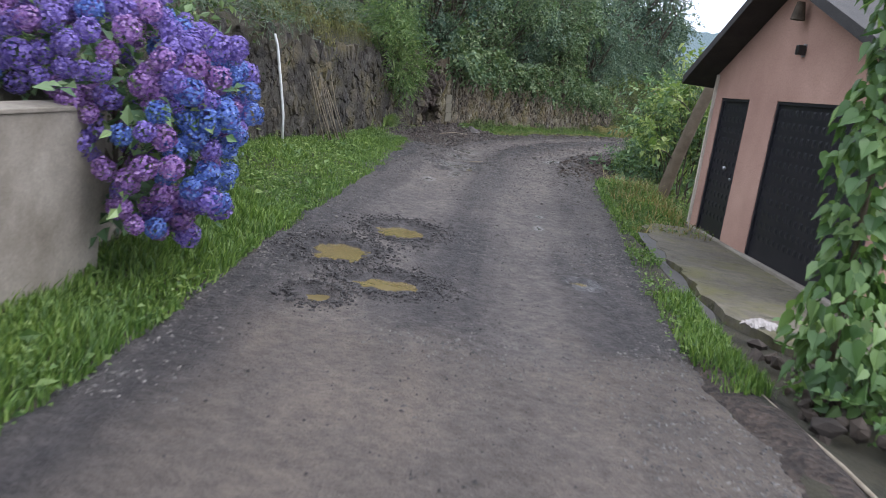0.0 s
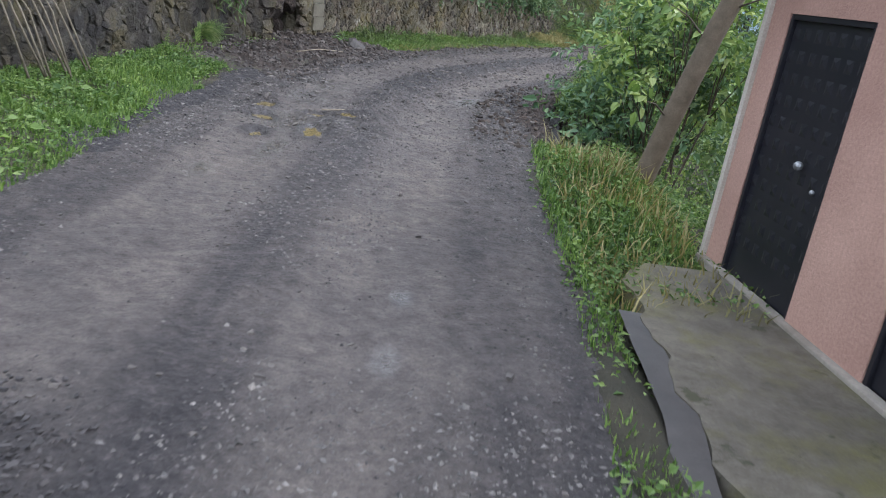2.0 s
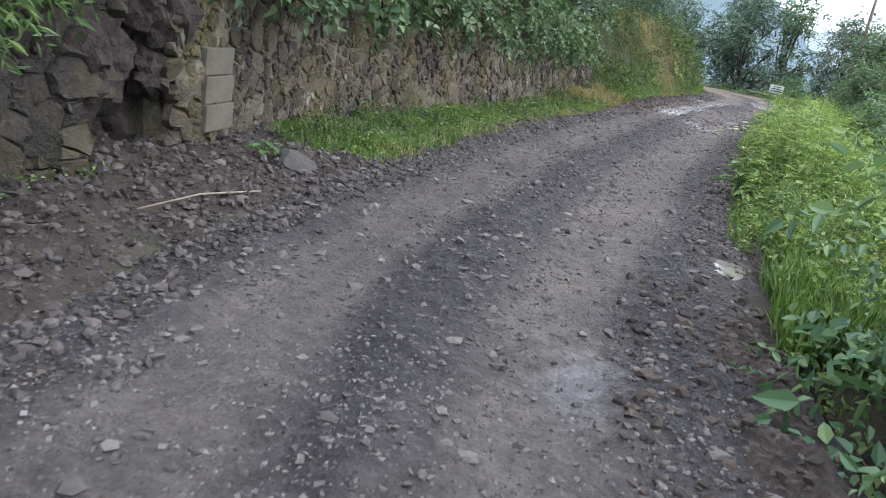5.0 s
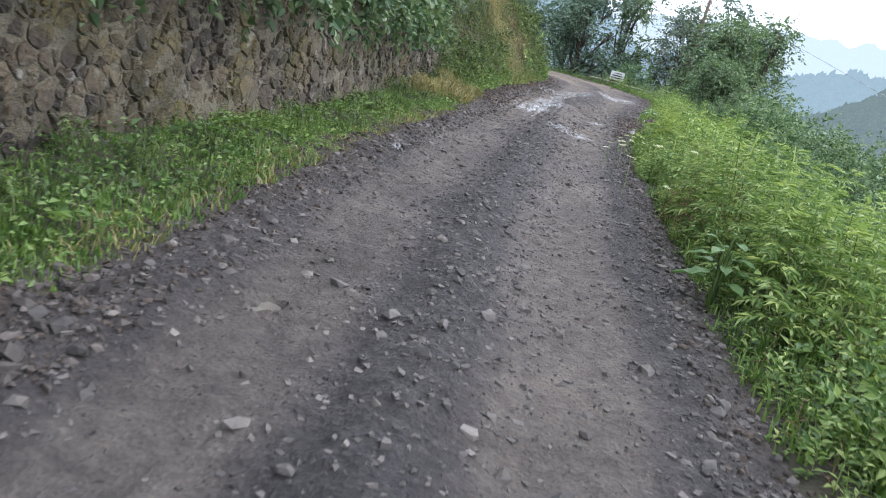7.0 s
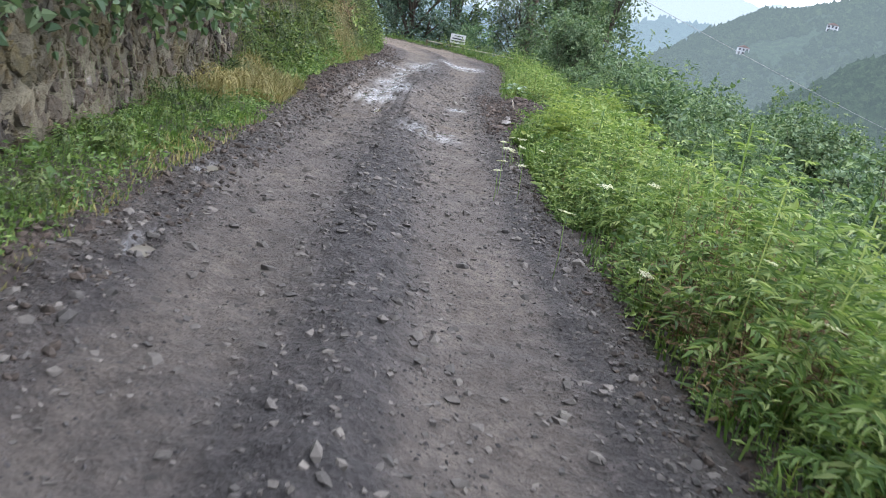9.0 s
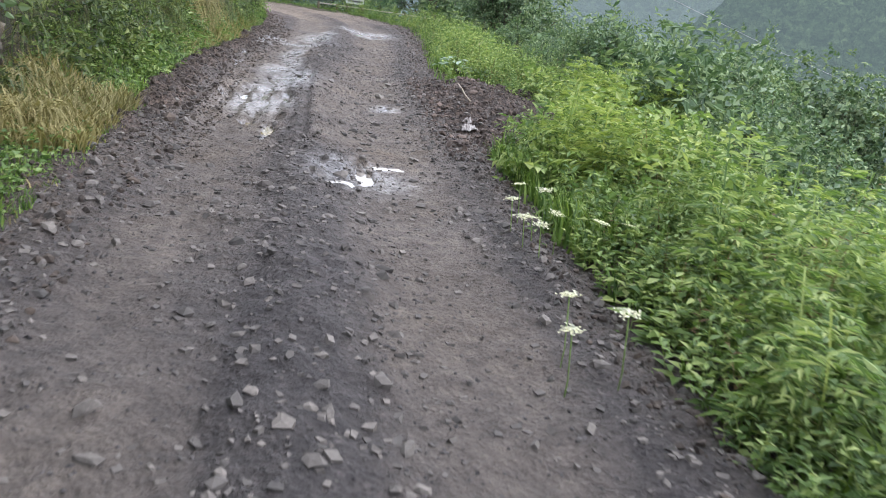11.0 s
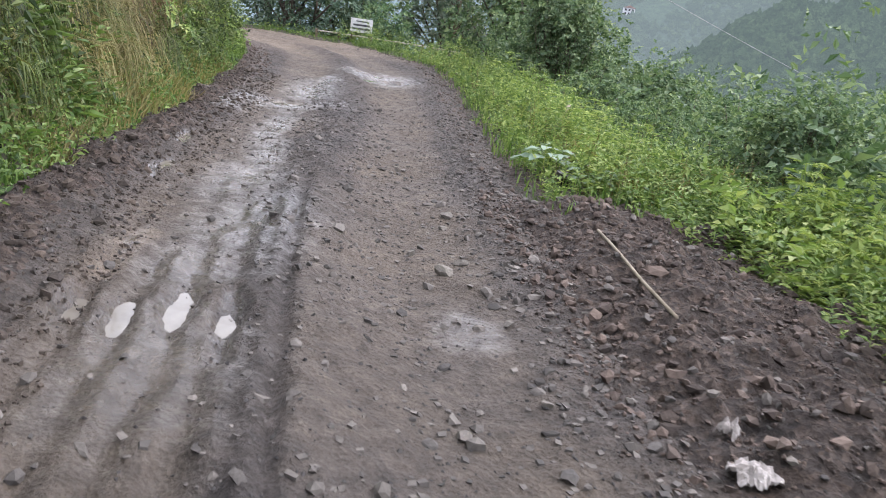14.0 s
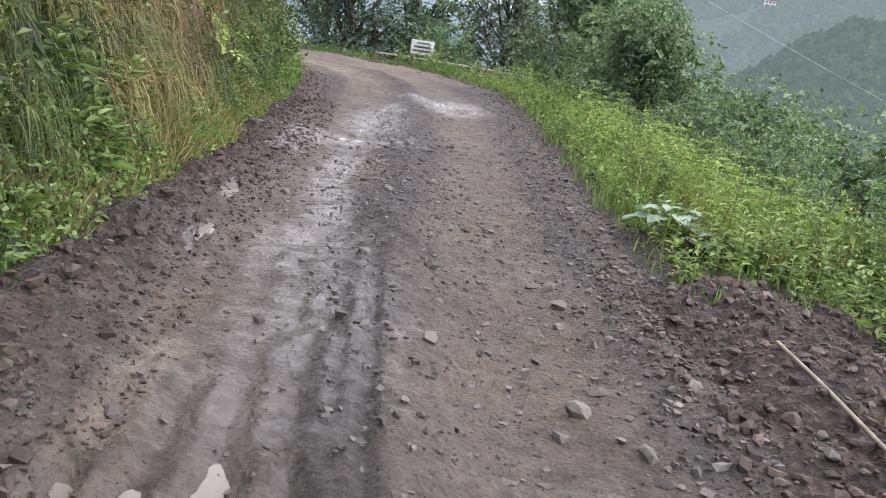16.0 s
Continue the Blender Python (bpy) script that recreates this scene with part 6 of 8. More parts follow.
thicket("bramble", "dense brambles on the slope below a bare shoulder", 36.0, 43.0, 1, 2.3, 4.6, 70, 20000, 0.9, 1.7, 0.12, L_SLOPE, 0.45, 0.45)
thicket("bramble", "leafy thicket far down the slope", 12.0, 62.0, 1, 7.0, 22.0, 230, 42000, 1.6, 3.4, 0.19, L_SLOPE, 0.62, 0.9)
weeds("verge_nettles", "tall bright green nettles along the downhill verge", [(700, 24.5, 37.3, 1, 0.0, 2.0, 0.4, 0.85, 0.10), (600, 42.8, 57.5, 1, 0.2, 2.2, 0.4, 0.85, 0.09), (500, 36.8, 43.0, 1, 2.2, 3.4, 0.5, 1.0, 0.14)], L_BRIGHT)
weeds("dwarf_elder", "tall leafy dwarf elder standing on the verge", [(160, 43.0, 52.0, 1, 0.6, 2.4, 0.5, 1.0, 0.14)], L_HERB, 7, 0.3, 0.35, 0.25)
weeds("edge_shoots", "leafy shoots leaning over the broken road edge", [(420, 30.0, 37.4, 1, -0.15, 0.5, 0.2, 0.5, 0.075), (260, 24.6, 30.0, 1, -0.1, 0.5, 0.15, 0.4, 0.07), (420, 42.4, 56.0, 1, 0.15, 0.7, 0.15, 0.4, 0.07), (260, 32.2, 35.6, 1, -0.3, 0.5, 0.25, 0.6, 0.10)], L_WEED, 6, 0.42, 0.7, 0.3)
weeds("verge_fleabane", "thin feathery light green weeds at the road edge", [(160, 23.5, 35.0, 1, 0.0, 1.4, 0.3, 0.7, 0.06), (420, 42.8, 55.0, 1, 0.1, 1.5, 0.45, 0.9, 0.065)], L_LIME, 11, 0.16, 0.15, 0.0)
weeds("shoulder_weeds", "dense green weeds crowding the edge of the earth shoulder", [(260, 35.6, 37.4, 1, 0.0, 2.2, 0.4, 0.8, 0.11), (160, 37.4, 38.4, 1, 0.85, 2.5, 0.4, 0.8, 0.11), (240, 38.3, 40.2, 1, 1.15, 2.6, 0.4, 0.8, 0.11), (160, 40.0, 41.3, 1, 1.35, 2.7, 0.4, 0.8, 0.11), (160, 41.3, 42.2, 1, 0.95, 2.8, 0.4, 0.8, 0.11), (120, 42.0, 43.0, 1, 0.2, 2.8, 0.35, 0.7, 0.10)], L_WEED, 8, 0.4, 0.4)
weeds("shoulder_ferns", "yellow-green long-leaved weeds beside the earth shoulder", [(30, 36.6, 38.0, 1, 0.9, 2.0, 0.5, 0.95, 0.2), (40, 38.6, 40.6, 1, 1.4, 2.4, 0.5, 0.9, 0.2)], L_LIME, 7, 0.26, 0.5, 0.3)
thicket("shoulder_brambles", "low brambles at the edge of the earth shoulder", 36.2, 37.6, 1, 0.2, 2.4, 26, 8000, 0.2, 0.5, 0.085, L_BRIGHT, 0.5, 0.3)
thicket("shoulder_brambles", "low brambles above the slope", 37.6, 41.6, 1, 1.5, 2.8, 34, 9000, 0.2, 0.5, 0.085, L_BRIGHT, 0.5, 0.3)
weeds("yellow_fern_weeds", "yellow-green long-leaved weeds on the slope", [(90, 36.0, 42.0, 1, 2.3, 4.2, 0.6, 1.2, 0.24)], L_LIME, 7, 0.26, 0.5, 0.3)
weeds("dry_stalks", "thin brown withered stalks among the weeds", [(320, 24.0, 37.3, 1, 0.0, 1.8, 0.4, 0.9, 0.06), (420, 42.5, 56.0, 1, 0.2, 2.4, 0.4, 0.9, 0.06), (260, 36.5, 43, 1, 1.9, 3.0, 0.4, 0.8, 0.05), (110, 29.0, 31.0, 1, -0.05, 0.6, 0.6, 1.0, 0.09)], L_RUST, 5, 0.3, 0.3, 0.3)
weeds("bank_nettles", "leafy green nettles on the steep bank", [(500, 38.0, 56.0, -1, 0.15, 1.1, 0.25, 0.55, 0.085), (120, 26, 37, -1, 0.3, 1.4, 0.15, 0.35, 0.07), (240, 11, 19.6, -1, 0.4, 2.2, 0.12, 0.32, 0.07)], L_WEED)
def carpet(name, label, spec, material, aspect=0.55):
    """Leaves close over the ground, so that no soil shows between the clumps."""
    parts = []
    for n, y0, y1, side, e0, e1, h, leaf in spec:
        s = rng.uniform(station(y0), station(y1), n)
        e = rng.uniform(e0, e1, n)
        q = road_line.at(s, side * (half_width(s) + e))
        d = 0.05
        z = ground_z(q[:, 0], q[:, 1])
        gx_, gy_ = (ground_z(q[:, 0] + d, q[:, 1]) - z) / d, (ground_z(q[:, 0], q[:, 1] + d) - z) / d
        N = unit(np.c_[-gx_, -gy_, np.ones(n)])
        hh = h * rng.random(n) ** 1.4 * (0.4 + vnoise(q[:, 0] * 1.9, q[:, 1] * 1.9, 95))
        P = np.c_[q, z] + N * hh[:, None]
        T = unit(rng.normal(size=(n, 3)) * 0.8 + N * 0.5 + [0, 0, -0.2])
        L = leaf * rng.uniform(0.6, 1.3, n)
        parts.append(leaf_geo(P, T, unit(N + rng.normal(size=(n, 3)) * 0.5 + [0, 0, 0.4]), L, L * aspect))
    V, F = join(parts)
    return tagged(new(name, npmesh(name, V, F, material)), label, "undergrowth", kind="stuff")


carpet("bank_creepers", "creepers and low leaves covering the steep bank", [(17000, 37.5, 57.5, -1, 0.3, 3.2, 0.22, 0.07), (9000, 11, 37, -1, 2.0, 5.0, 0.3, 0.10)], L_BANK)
carpet("bank_creepers", "light green herbs at the foot of the steep bank", [(7000, 39.5, 50.0, -1, 0.08, 0.6, 0.16, 0.055)], L_HERB)
carpet("slope_creepers", "low green growth covering the slope below the road", [(24000, 20.5, 37.3, 1, 0.35, 6.0, 0.3, 0.075), (3000, 17.5, 20.5, 1, 1.6, 6.0, 0.3, 0.065), (20000, 42.3, 60, 1, 0.2, 6.0, 0.3, 0.07), (9000, 37.3, 43, 1, 1.7, 7.0, 0.35, 0.10)], L_WEED)


def feathered(name, label, spec, material):
    """Stands of feather-leaved weeds. spec rows: count, y0, y1, side, e0, e1, low, high, leaf."""
    parts = []
    for n, y0, y1, side, e0, e1, h0, h1, leaf in spec:
        P, e = verge_points(n, y0, y1, side, e0, e1, 33 + len(parts), 0.42)
        h = rng.uniform(h0, h1, len(P)) * (0.6 + 0.6 * vnoise(P[:, 0] * 1.3, P[:, 1] * 1.3, 78))
        parts.append(pinnate_geo(P - [0, 0, 0.03], h, leaf))
    V, F = join(parts)
    return tagged(new(name, npmesh(name, V, F, material)), label, "weeds", kind="stuff")


feathered("dwarf_elder", "tall feather-leaved dwarf elder leaning over the road edge", [(120, 26.2, 31.5, 1, 0.1, 1.6, 0.7, 1.2, 0.18), (70, 31.0, 35.5, 1, 0.1, 1.8, 0.5, 0.95, 0.18), (90, 42.8, 52.0, 1, 0.5, 2.4, 0.5, 0.9, 0.18)], L_BRIGHT)
feathered("dwarf_elder", "yellow-green feather-leaved weeds beside a bare earth shoulder", [(60, 35.6, 37.5, 1, 0.2, 2.2, 0.5, 0.9, 0.19), (40, 37.4, 39.4, 1, 1.1, 2.8, 0.55, 0.95, 0.24), (40, 39.0, 42.0, 1, 1.6, 3.2, 0.5, 0.9, 0.22)], L_LIME)


def tussocks(name, label, n, y0, y1, u0, u1, lo, hi, material, strands=42):
    """Clumps of long grass that spring from one root and fall down the slope."""
    st = rng.uniform(wall_station(y0), wall_station(y1), n)
    q = wall_line.at(st, -rng.uniform(u0, u1, n))
    fall = np.c_[np.interp(st, wall_line.s, wall_line.n[:, 0]), np.interp(st, wall_line.s, wall_line.n[:, 1]), np.zeros(n)]
    root = np.repeat(np.c_[q, ground_z(q[:, 0], q[:, 1]) + rng.uniform(0.05, 0.28, n)], strands, 0) + rng.normal(size=(n * strands, 3)) * [0.06, 0.06, 0.03]
    way = unit(np.repeat(fall, strands, 0) * 0.55 + rng.normal(size=(n * strands, 3)) * [0.7, 0.7, 0.15])
    L = np.repeat(rng.uniform(lo, hi, n), strands) * rng.uniform(0.5, 1.1, n * strands)
    V, F = strand_geo(root, way, L, rng.uniform(0.004, 0.0085, n * strands))
    return tagged(new(name, npmesh(name, V, F, material)), label, "grass", kind="stuff")


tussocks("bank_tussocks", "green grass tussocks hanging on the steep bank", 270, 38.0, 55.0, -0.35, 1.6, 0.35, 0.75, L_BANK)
tussocks("bank_tussocks", "olive yellowing grass tussocks on the steep bank", 150, 38.5, 53.0, -0.2, 1.5, 0.4, 0.8, L_OLIVE)
tussocks("bank_tussocks", "withered straw tussocks hanging on the steep bank", 36, 44.3, 46.8, -0.3, 1.0, 0.5, 1.0, L_DRY)
tussocks("bank_tussocks", "dark brown withered tussocks in a hollow of the bank", 30, 46.4, 49.0, -0.1, 1.1, 0.5, 0.9, L_RUST)
tussocks("bank_tussocks", "straw-coloured grass tussocks at the end of the wall", 26, 36.2, 38.6, -0.75, 0.2, 0.3, 0.55, L_DRY)
tussocks("wall_top_tussocks", "pale olive grass tussocks spilling over the wall top", 46, 15.8, 20.6, 0.3, 1.1, 0.35, 0.7, L_OLIVE)
tussocks("verge_tussocks", "lush grass tufts standing along the wall foot", 34, 25.0, 36.0, -0.75, -0.1, 0.25, 0.4, L_BANK)
# long grass hanging down the bank
def hanging(name, label, n, y0, y1, u0, u1, lo, hi, material, gap):
    st = rng.uniform(wall_station(y0), wall_station(y1), n)
    u = rng.uniform(u0, u1, n)
    q = wall_line.at(st, -u)
    keep = 0.6 * vnoise(q[:, 0] * 0.9, q[:, 1] * 0.9, 88) + 0.4 * vnoise(q[:, 0] * 2.6, q[:, 1] * 2.6, 89) + 0.3 * rng.random(n) > gap
    st, q = st[keep], q[keep]
    way = np.c_[np.interp(st, wall_line.s, wall_line.n[:, 0]), np.interp(st, wall_line.s, wall_line.n[:, 1]), np.zeros(len(st))]
    way = unit(way + rng.normal(size=way.shape) * [0.35, 0.35, 0.1])
    L = rng.uniform(lo, hi, len(st))
    V, F = strand_geo(np.c_[q, ground_z(q[:, 0], q[:, 1]) + 0.05], way, L, rng.uniform(0.002, 0.0045, len(st)))
    return tagged(new(name, npmesh(name, V, F, material)), label, "grass", kind="stuff")


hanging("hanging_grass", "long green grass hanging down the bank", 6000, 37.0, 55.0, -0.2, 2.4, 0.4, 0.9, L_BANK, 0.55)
hanging("hanging_dry_grass", "long brown withered grass hanging down the bank", 4500, 38.0, 52.0, -0.3, 2.0, 0.4, 1.0, L_OLIVE, 0.6)
hanging("hanging_dry_grass", "brown withered stalks hanging on the bank", 1800, 44.2, 46.6, -0.25, 0.9, 0.5, 1.1, L_DRY, 0.35)
hanging("hanging_dry_grass", "dark withered stalks hanging on the bank", 1500, 46.4, 48.8, 0.0, 1.2, 0.5, 1.1, L_RUST, 0.35)
hanging("hanging_dry_grass", "pale dry grass spilling over the wall top", 700, 16.8, 20.4, 0.35, 0.9, 0.15, 0.3, L_OLIVE, 0.5)
hanging("hanging_dry_grass", "olive grass hanging over the wall", 2500, 33.0, 38.5, 0.1, 0.8, 0.3, 0.7, L_GRASS, 0.4)
# ivy and hazel shoots hanging over the second wall
hang = []
for k, y in enumerate(np.arange(24.3, 38.0, 0.33)):
    p = wall_line.at(np.array([wall_station(y)]), np.array([-0.02 + 0.1 * math.sin(k * 1.9)]))[0]
    hang.append((p[0], p[1], 2.05 - 0.03 * (y - 26) + 0.2 * math.sin(k * 2.7), 0.4, 0.38, 0.26 + 0.2 * math.sin(k * 1.3) ** 2))
V, F = leaf_cloud(8600, hang, 0.115, 0.75, 0.6, 0.6, fine=True)
tagged(new("hanging_shoots", npmesh("hanging_shoots", V, F, L_HAZEL)), "leafy hazel shoots hanging over the wall edge", "undergrowth", kind="stuff")
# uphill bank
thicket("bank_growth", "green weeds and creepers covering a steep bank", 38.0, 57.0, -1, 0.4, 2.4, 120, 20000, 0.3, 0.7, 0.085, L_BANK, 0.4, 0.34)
weeds("bank_docks", "large-leaved dark green weeds on the bank", [(150, 38.5, 54.0, -1, 0.25, 1.2, 0.35, 0.8, 0.18), (60, 42.6, 44.6, -1, 0.25, 0.95, 0.5, 0.9, 0.24)], L_HERB, 6, 0.42, 0.5, 0.3)
thicket("bank_growth", "bright leafy creepers in patches on the bank", 38.0, 56.0, -1, 0.25, 2.0, 22, 5000, 0.3, 0.6, 0.085, L_WEED, 0.5, 0.34)
thicket("bank_growth", "tangled grass and creepers high on the bank", 37.5, 57.0, -1, 1.6, 5.2, 130, 30000, 0.8, 2.0, 0.12, L_DARK, 0.45, 0.6)
thicket("wall_top_grass", "olive grass and weeds on top of the wall", 12.0, 21.5, -1, 2.1, 4.2, 80, 22000, 0.3, 0.6, 0.14, L_NARROW, 0.12, 0.4)
thicket("garden_growth", "garden greenery behind the rendered wall", 4.0, 12.0, -1, 1.3, 4.5, 50, 15000, 0.5, 1.3, 0.11, L_HAZEL, 0.5, 0.5)

# hazel bushes above the second wall
HAZEL = []
for k, y in enumerate((24.6, 26.6, 28.6, 30.6, 32.8, 35.0, 37.4)):
    st = wall_station(y)
    p = wall_line.at(np.array([st]), np.array([-0.95 - 0.25 * (k % 2)]))[0]
    z = on_ground(*p)
    blobs = random_blobs(13, 3.0, 4.2, 0.17, 0.72) + [(0.4, -0.6 + 0.4 * j, 0.55 + 0.16 * (j % 2), 0.45, 0.45, 0.36) for j in range(4)]
    # the side towards the road hangs lower
    HAZEL.append(bush("hazel_bush", "dense green hazel bush overhanging a stone wall", "bush", (p[0], p[1], z), blobs, 9000, 0.105, L_HAZEL if k % 3 else L_DARK, 7, 0.72, 0.5, 0.5, "hazel bushes over the wall", stem_r=0.035))
for k, (y, off, w, h) in enumerate([(22.6, -3.0, 4.2, 5.5), (26, -3.6, 4.5, 6.5), (30, -3.8, 4.5, 6.5), (34.5, -3.6, 4.5, 6.0), (39, -3.2, 4.2, 5.6), (43, -3.2, 4.0, 5.0), (47, -3.0, 4.0, 5.6), (50.5, -2.6, 4.2, 6.5)]):
    st = wall_station(y)
    p = wall_line.at(np.array([st]), np.array([off]))[0]
    bush("hillside_tree", "dark green tree on the bank above the road", "tree", (p[0], p[1], on_ground(*p)), random_blobs(14, w, h, 0.15, 0.95), 7500, 0.16, L_DARK, 5, 0.65, 0.5, 0.4, "trees on the bank", stem_r=0.08)

# narrow-leaved shrub over the hollow
bush("oleander_shrub", "narrow-leaved green shrub hanging over the wall", "shrub", (-1.25, 21.9, 1.5),
     [(0.1, -0.5, 0.6, 0.6, 0.6, 0.6), (0.4, 0.1, 0.15, 0.5, 0.6, 0.5), (0.25, -0.6, -0.15, 0.45, 0.5, 0.4), (0.55, 0.55, 0.1, 0.4, 0.5, 0.35), (0.0, 0.3, 1.1, 0.7, 0.7, 0.6), (0.5, -0.1, -0.3, 0.3, 0.45, 0.28), (0.65, 0.9, 0.35, 0.35, 0.4, 0.3), (0, -1.0, 1.0, 0.6, 0.6, 0.6)], 8000, 0.15, L_OLEANDER, 9, 0.2, 0.6, 0.25, stem_r=0.03)

# trees by the far bend
far = [(20.6, 63.5, 3.5, 5.5, L_DARK), (23.0, 64.0, 3.5, 6.5, L_HAZEL), (25.5, 61.5, 3.2, 6.4, L_NARROW), (27.5, 58.0, 3.4, 6.6, L_HAZEL), (24.2, 56.2, 2.6, 5.0, L_HAZEL), (17.0, 64.5, 4.0, 4.6, L_DARK), (13.5, 65.0, 4.5, 5.5, L_DARK), (29, 63, 4, 8, L_DARK), (21.5, 68, 4, 8, L_DARK), (11.5, 57.5, 4, 5.0, L_DARK)]
for x, y, w, h, m in far:
    g = on_ground(x, y)
    bush("roadside_tree", "leafy green tree beside the far bend", "tree", (x, y, g), random_blobs(18, w, h - min(g, 0) * 0.8, 0.08, 0.95), 11000, 0.165, m, 5, 0.6, 0.5, 0.35, "trees by the far bend", stem_r=0.07)
bush("dark_bush", "dark rounded bush behind a white guard rail", "bush", (22.3, 60.6, on_ground(22.3, 60.6)), random_blobs(7, 2.0, 1.4 - min(on_ground(22.3, 60.6), 0), 0.3, 0.5), 3500, 0.11, L_SHRUB, 4, 0.6)

# hazels on the slope, built once per shape and repeated
protos = []
for k in range(3):
    protos.append(bush("slope_hazel", "leafy green hazel bush on the slope below the road", "bush", (0, 0, 0), random_blobs(17, 2.8, 3.4, 0.05, 0.72), 13500, 0.098, (L_SLOPE, L_HAZEL, L_SLOPE)[k], 7, 0.72, 0.5, 0.4, "hazels on the slope", stem_r=0.03))
spots = [(18.6, 46.8), (20.3, 49.5), (21.2, 51.2), (22.2, 47.5), (21.8, 52.8), (17.6, 44.4), (20.3, 44.6), (24.5, 50.5), (23.0, 43.5), (16.2, 41.2), (18.4, 41.0), (14.6, 36.2), (16.5, 37.8), (13.2, 33.0), (15.6, 34.0), (12.2, 29.6), (14.3, 30.6), (18.6, 36.0), (17.2, 31.5), (21.0, 39.5),
         (11.2, 26.0), (13.6, 26.6), (10.2, 22.6), (12.6, 22.4), (8.4, 19.4), (10.6, 18.6), (16.2, 27.4), (19.6, 32.6), (24, 38), (26, 45), (23, 34), (15, 22), (27, 52), (20, 27), (30, 48), (19.4, 42.6), (22.0, 44.8), (17.4, 39.4), (28, 40), (33, 44), (32, 55), (26, 30), (36, 50)]
for k, (x, y) in enumerate(spots):
    src = protos[k % 3]
    g = on_ground(x, y) - 0.1
    top = 2.5 if 18 < x < 21.5 and 47 < y < 53 else 1.1 if 21.5 < x < 25 and 47 < y < 53 else 1.1 + 0.25 * math.sin(k * 2.3) if 15 < x < 25 and 39 < y < 47 else 0.75 + 0.55 * math.sin(k * 2.3)
    f = min(max((top - g) / 3.6, 0.5), 2.6)
    m = pose(x, y, g, 0, 0, k * 77) @ Matrix.Diagonal((min(f, 1.5), min(f, 1.5), f, 1))
    if k < 3:
        src.matrix_basis = m
    else:
        src_scale, src.scale = tuple(src.scale), (1, 1, 1)
        copy_thing(src, m)
        src.scale = src_scale

# the broad-leaved shrub by the hole, and the leaning trunk before it
bush("elder_shrub", "broad-leaved green shrub leaning over a washed-out hole", "shrub", (5.3, 20.3, -0.9),
     [(-0.35, -0.1, 1.0, 0.75, 0.9, 0.6), (-0.5, 0.7, 0.9, 0.65, 0.8, 0.5), (0.2, -0.5, 1.5, 0.75, 0.8, 0.7), (-0.15, 0.6, 1.9, 0.75, 0.8, 0.65), (0.5, 0.3, 2.4, 0.8, 0.8, 0.65), (0.3, 1.3, 1.9, 0.8, 0.8, 0.7), (-0.3, 0.2, 2.75, 0.5, 0.55, 0.4), (0.9, -0.6, 2.2, 0.7, 0.7, 0.7), (-0.55, -0.5, 0.55, 0.45, 0.6, 0.4), (0.6, 1.5, 2.8, 0.6, 0.7, 0.55)],
     6200, 0.125, L_SHRUB, 9, 0.5, 0.6, 0.3, stem_r=0.025, fine=True)
bush("young_walnut", "light green young walnut shrub beside a leaning trunk", "shrub", (5.7, 19.2, -1.0),
     [(0.0, 0.2, 2.9, 0.7, 0.7, 0.5), (-0.4, 0.8, 2.5, 0.6, 0.7, 0.5), (0.5, -0.4, 2.6, 0.6, 0.6, 0.5), (0.2, 0.5, 3.4, 0.5, 0.5, 0.4), (-0.7, 0.3, 2.0, 0.45, 0.5, 0.4), (0.6, 0.5, 2.0, 0.7, 0.7, 0.6)], 3800, 0.115, L_BRIGHT, 7, 0.48, 0.6, 0.35, stem_r=0.022, fine=True)
log = new("leaning_trunk", tubes_mesh("leaning_trunk", [([(4.76, 17.5, -0.7), (4.85, 17.5, -0.3), (5.0, 17.48, 0.5), (5.23, 17.45, 1.5), (5.45, 17.4, 2.3), (5.72, 17.35, 3.3)], [0.125, 0.122, 0.116, 0.11, 0.105, 0.095])], M_POLE, 12))
tagged(log, "leaning brown wooden trunk at the shed corner", "tree trunk")
for k, (a, b) in enumerate([((5.0, 17.48, 0.55), (4.55, 17.2, 0.75)), ((5.2, 17.45, 1.4), (4.7, 17.6, 1.75)), ((5.3, 17.43, 1.75), (5.75, 17.0, 1.95)), ((5.4, 17.4, 2.1), (4.85, 17.2, 2.5))]):
    a, b = np.array(a), np.array(b)
    part("twig", tubes_mesh("twig", [([a, a * 0.5 + b * 0.5 + [0, 0, 0.06], b], [0.014, 0.009, 0.004])], M_BARK, 5), log)
    P = b + rng.normal(size=(16, 3)) * 0.13
    V, F = leaf_geo(P, unit(rng.normal(size=(16, 3)) + [-0.2, -0.3, -0.4]), unit(rng.normal(size=(16, 3)) * 0.4 + [0, -0.3, 1]), rng.uniform(0.10, 0.19, 16), 0.085, fine=True)
    part("leaves", npmesh("leaves", V, F, L_BRIGHT), log)["kind"] = "stuff"

# climbing beans or vine on its pole at the start
VX, VY = 3.93, 7.05
vine = tagged(empty("climbing_vine", (0, 0, 0)), "tall climbing vine with large heart-shaped green leaves on a pole", "vine")
part("pole", tubes_mesh("pole", [([(VX, VY, -0.6), (VX - 0.06, VY, 1.4), (VX - 0.22, VY + 0.02, 3.3)], [0.022, 0.02, 0.016])], M_POLE), vine)
t = np.linspace(0, 1, 60)
for k in range(3):
    part("stem", tubes_mesh("stem", [(np.c_[VX - 0.2 * t ** 1.3 + 0.045 * np.cos(t * 26 + k * 2.1), VY + 0.045 * np.sin(t * 26 + k * 2.1), -0.42 + (3.5 - 0.3 * k) * t], 0.006)], L_VINE, 5), vine)
n = 760
h = rng.random(n) ** 1.15
a = rng.uniform(0, 2 * np.pi, n)
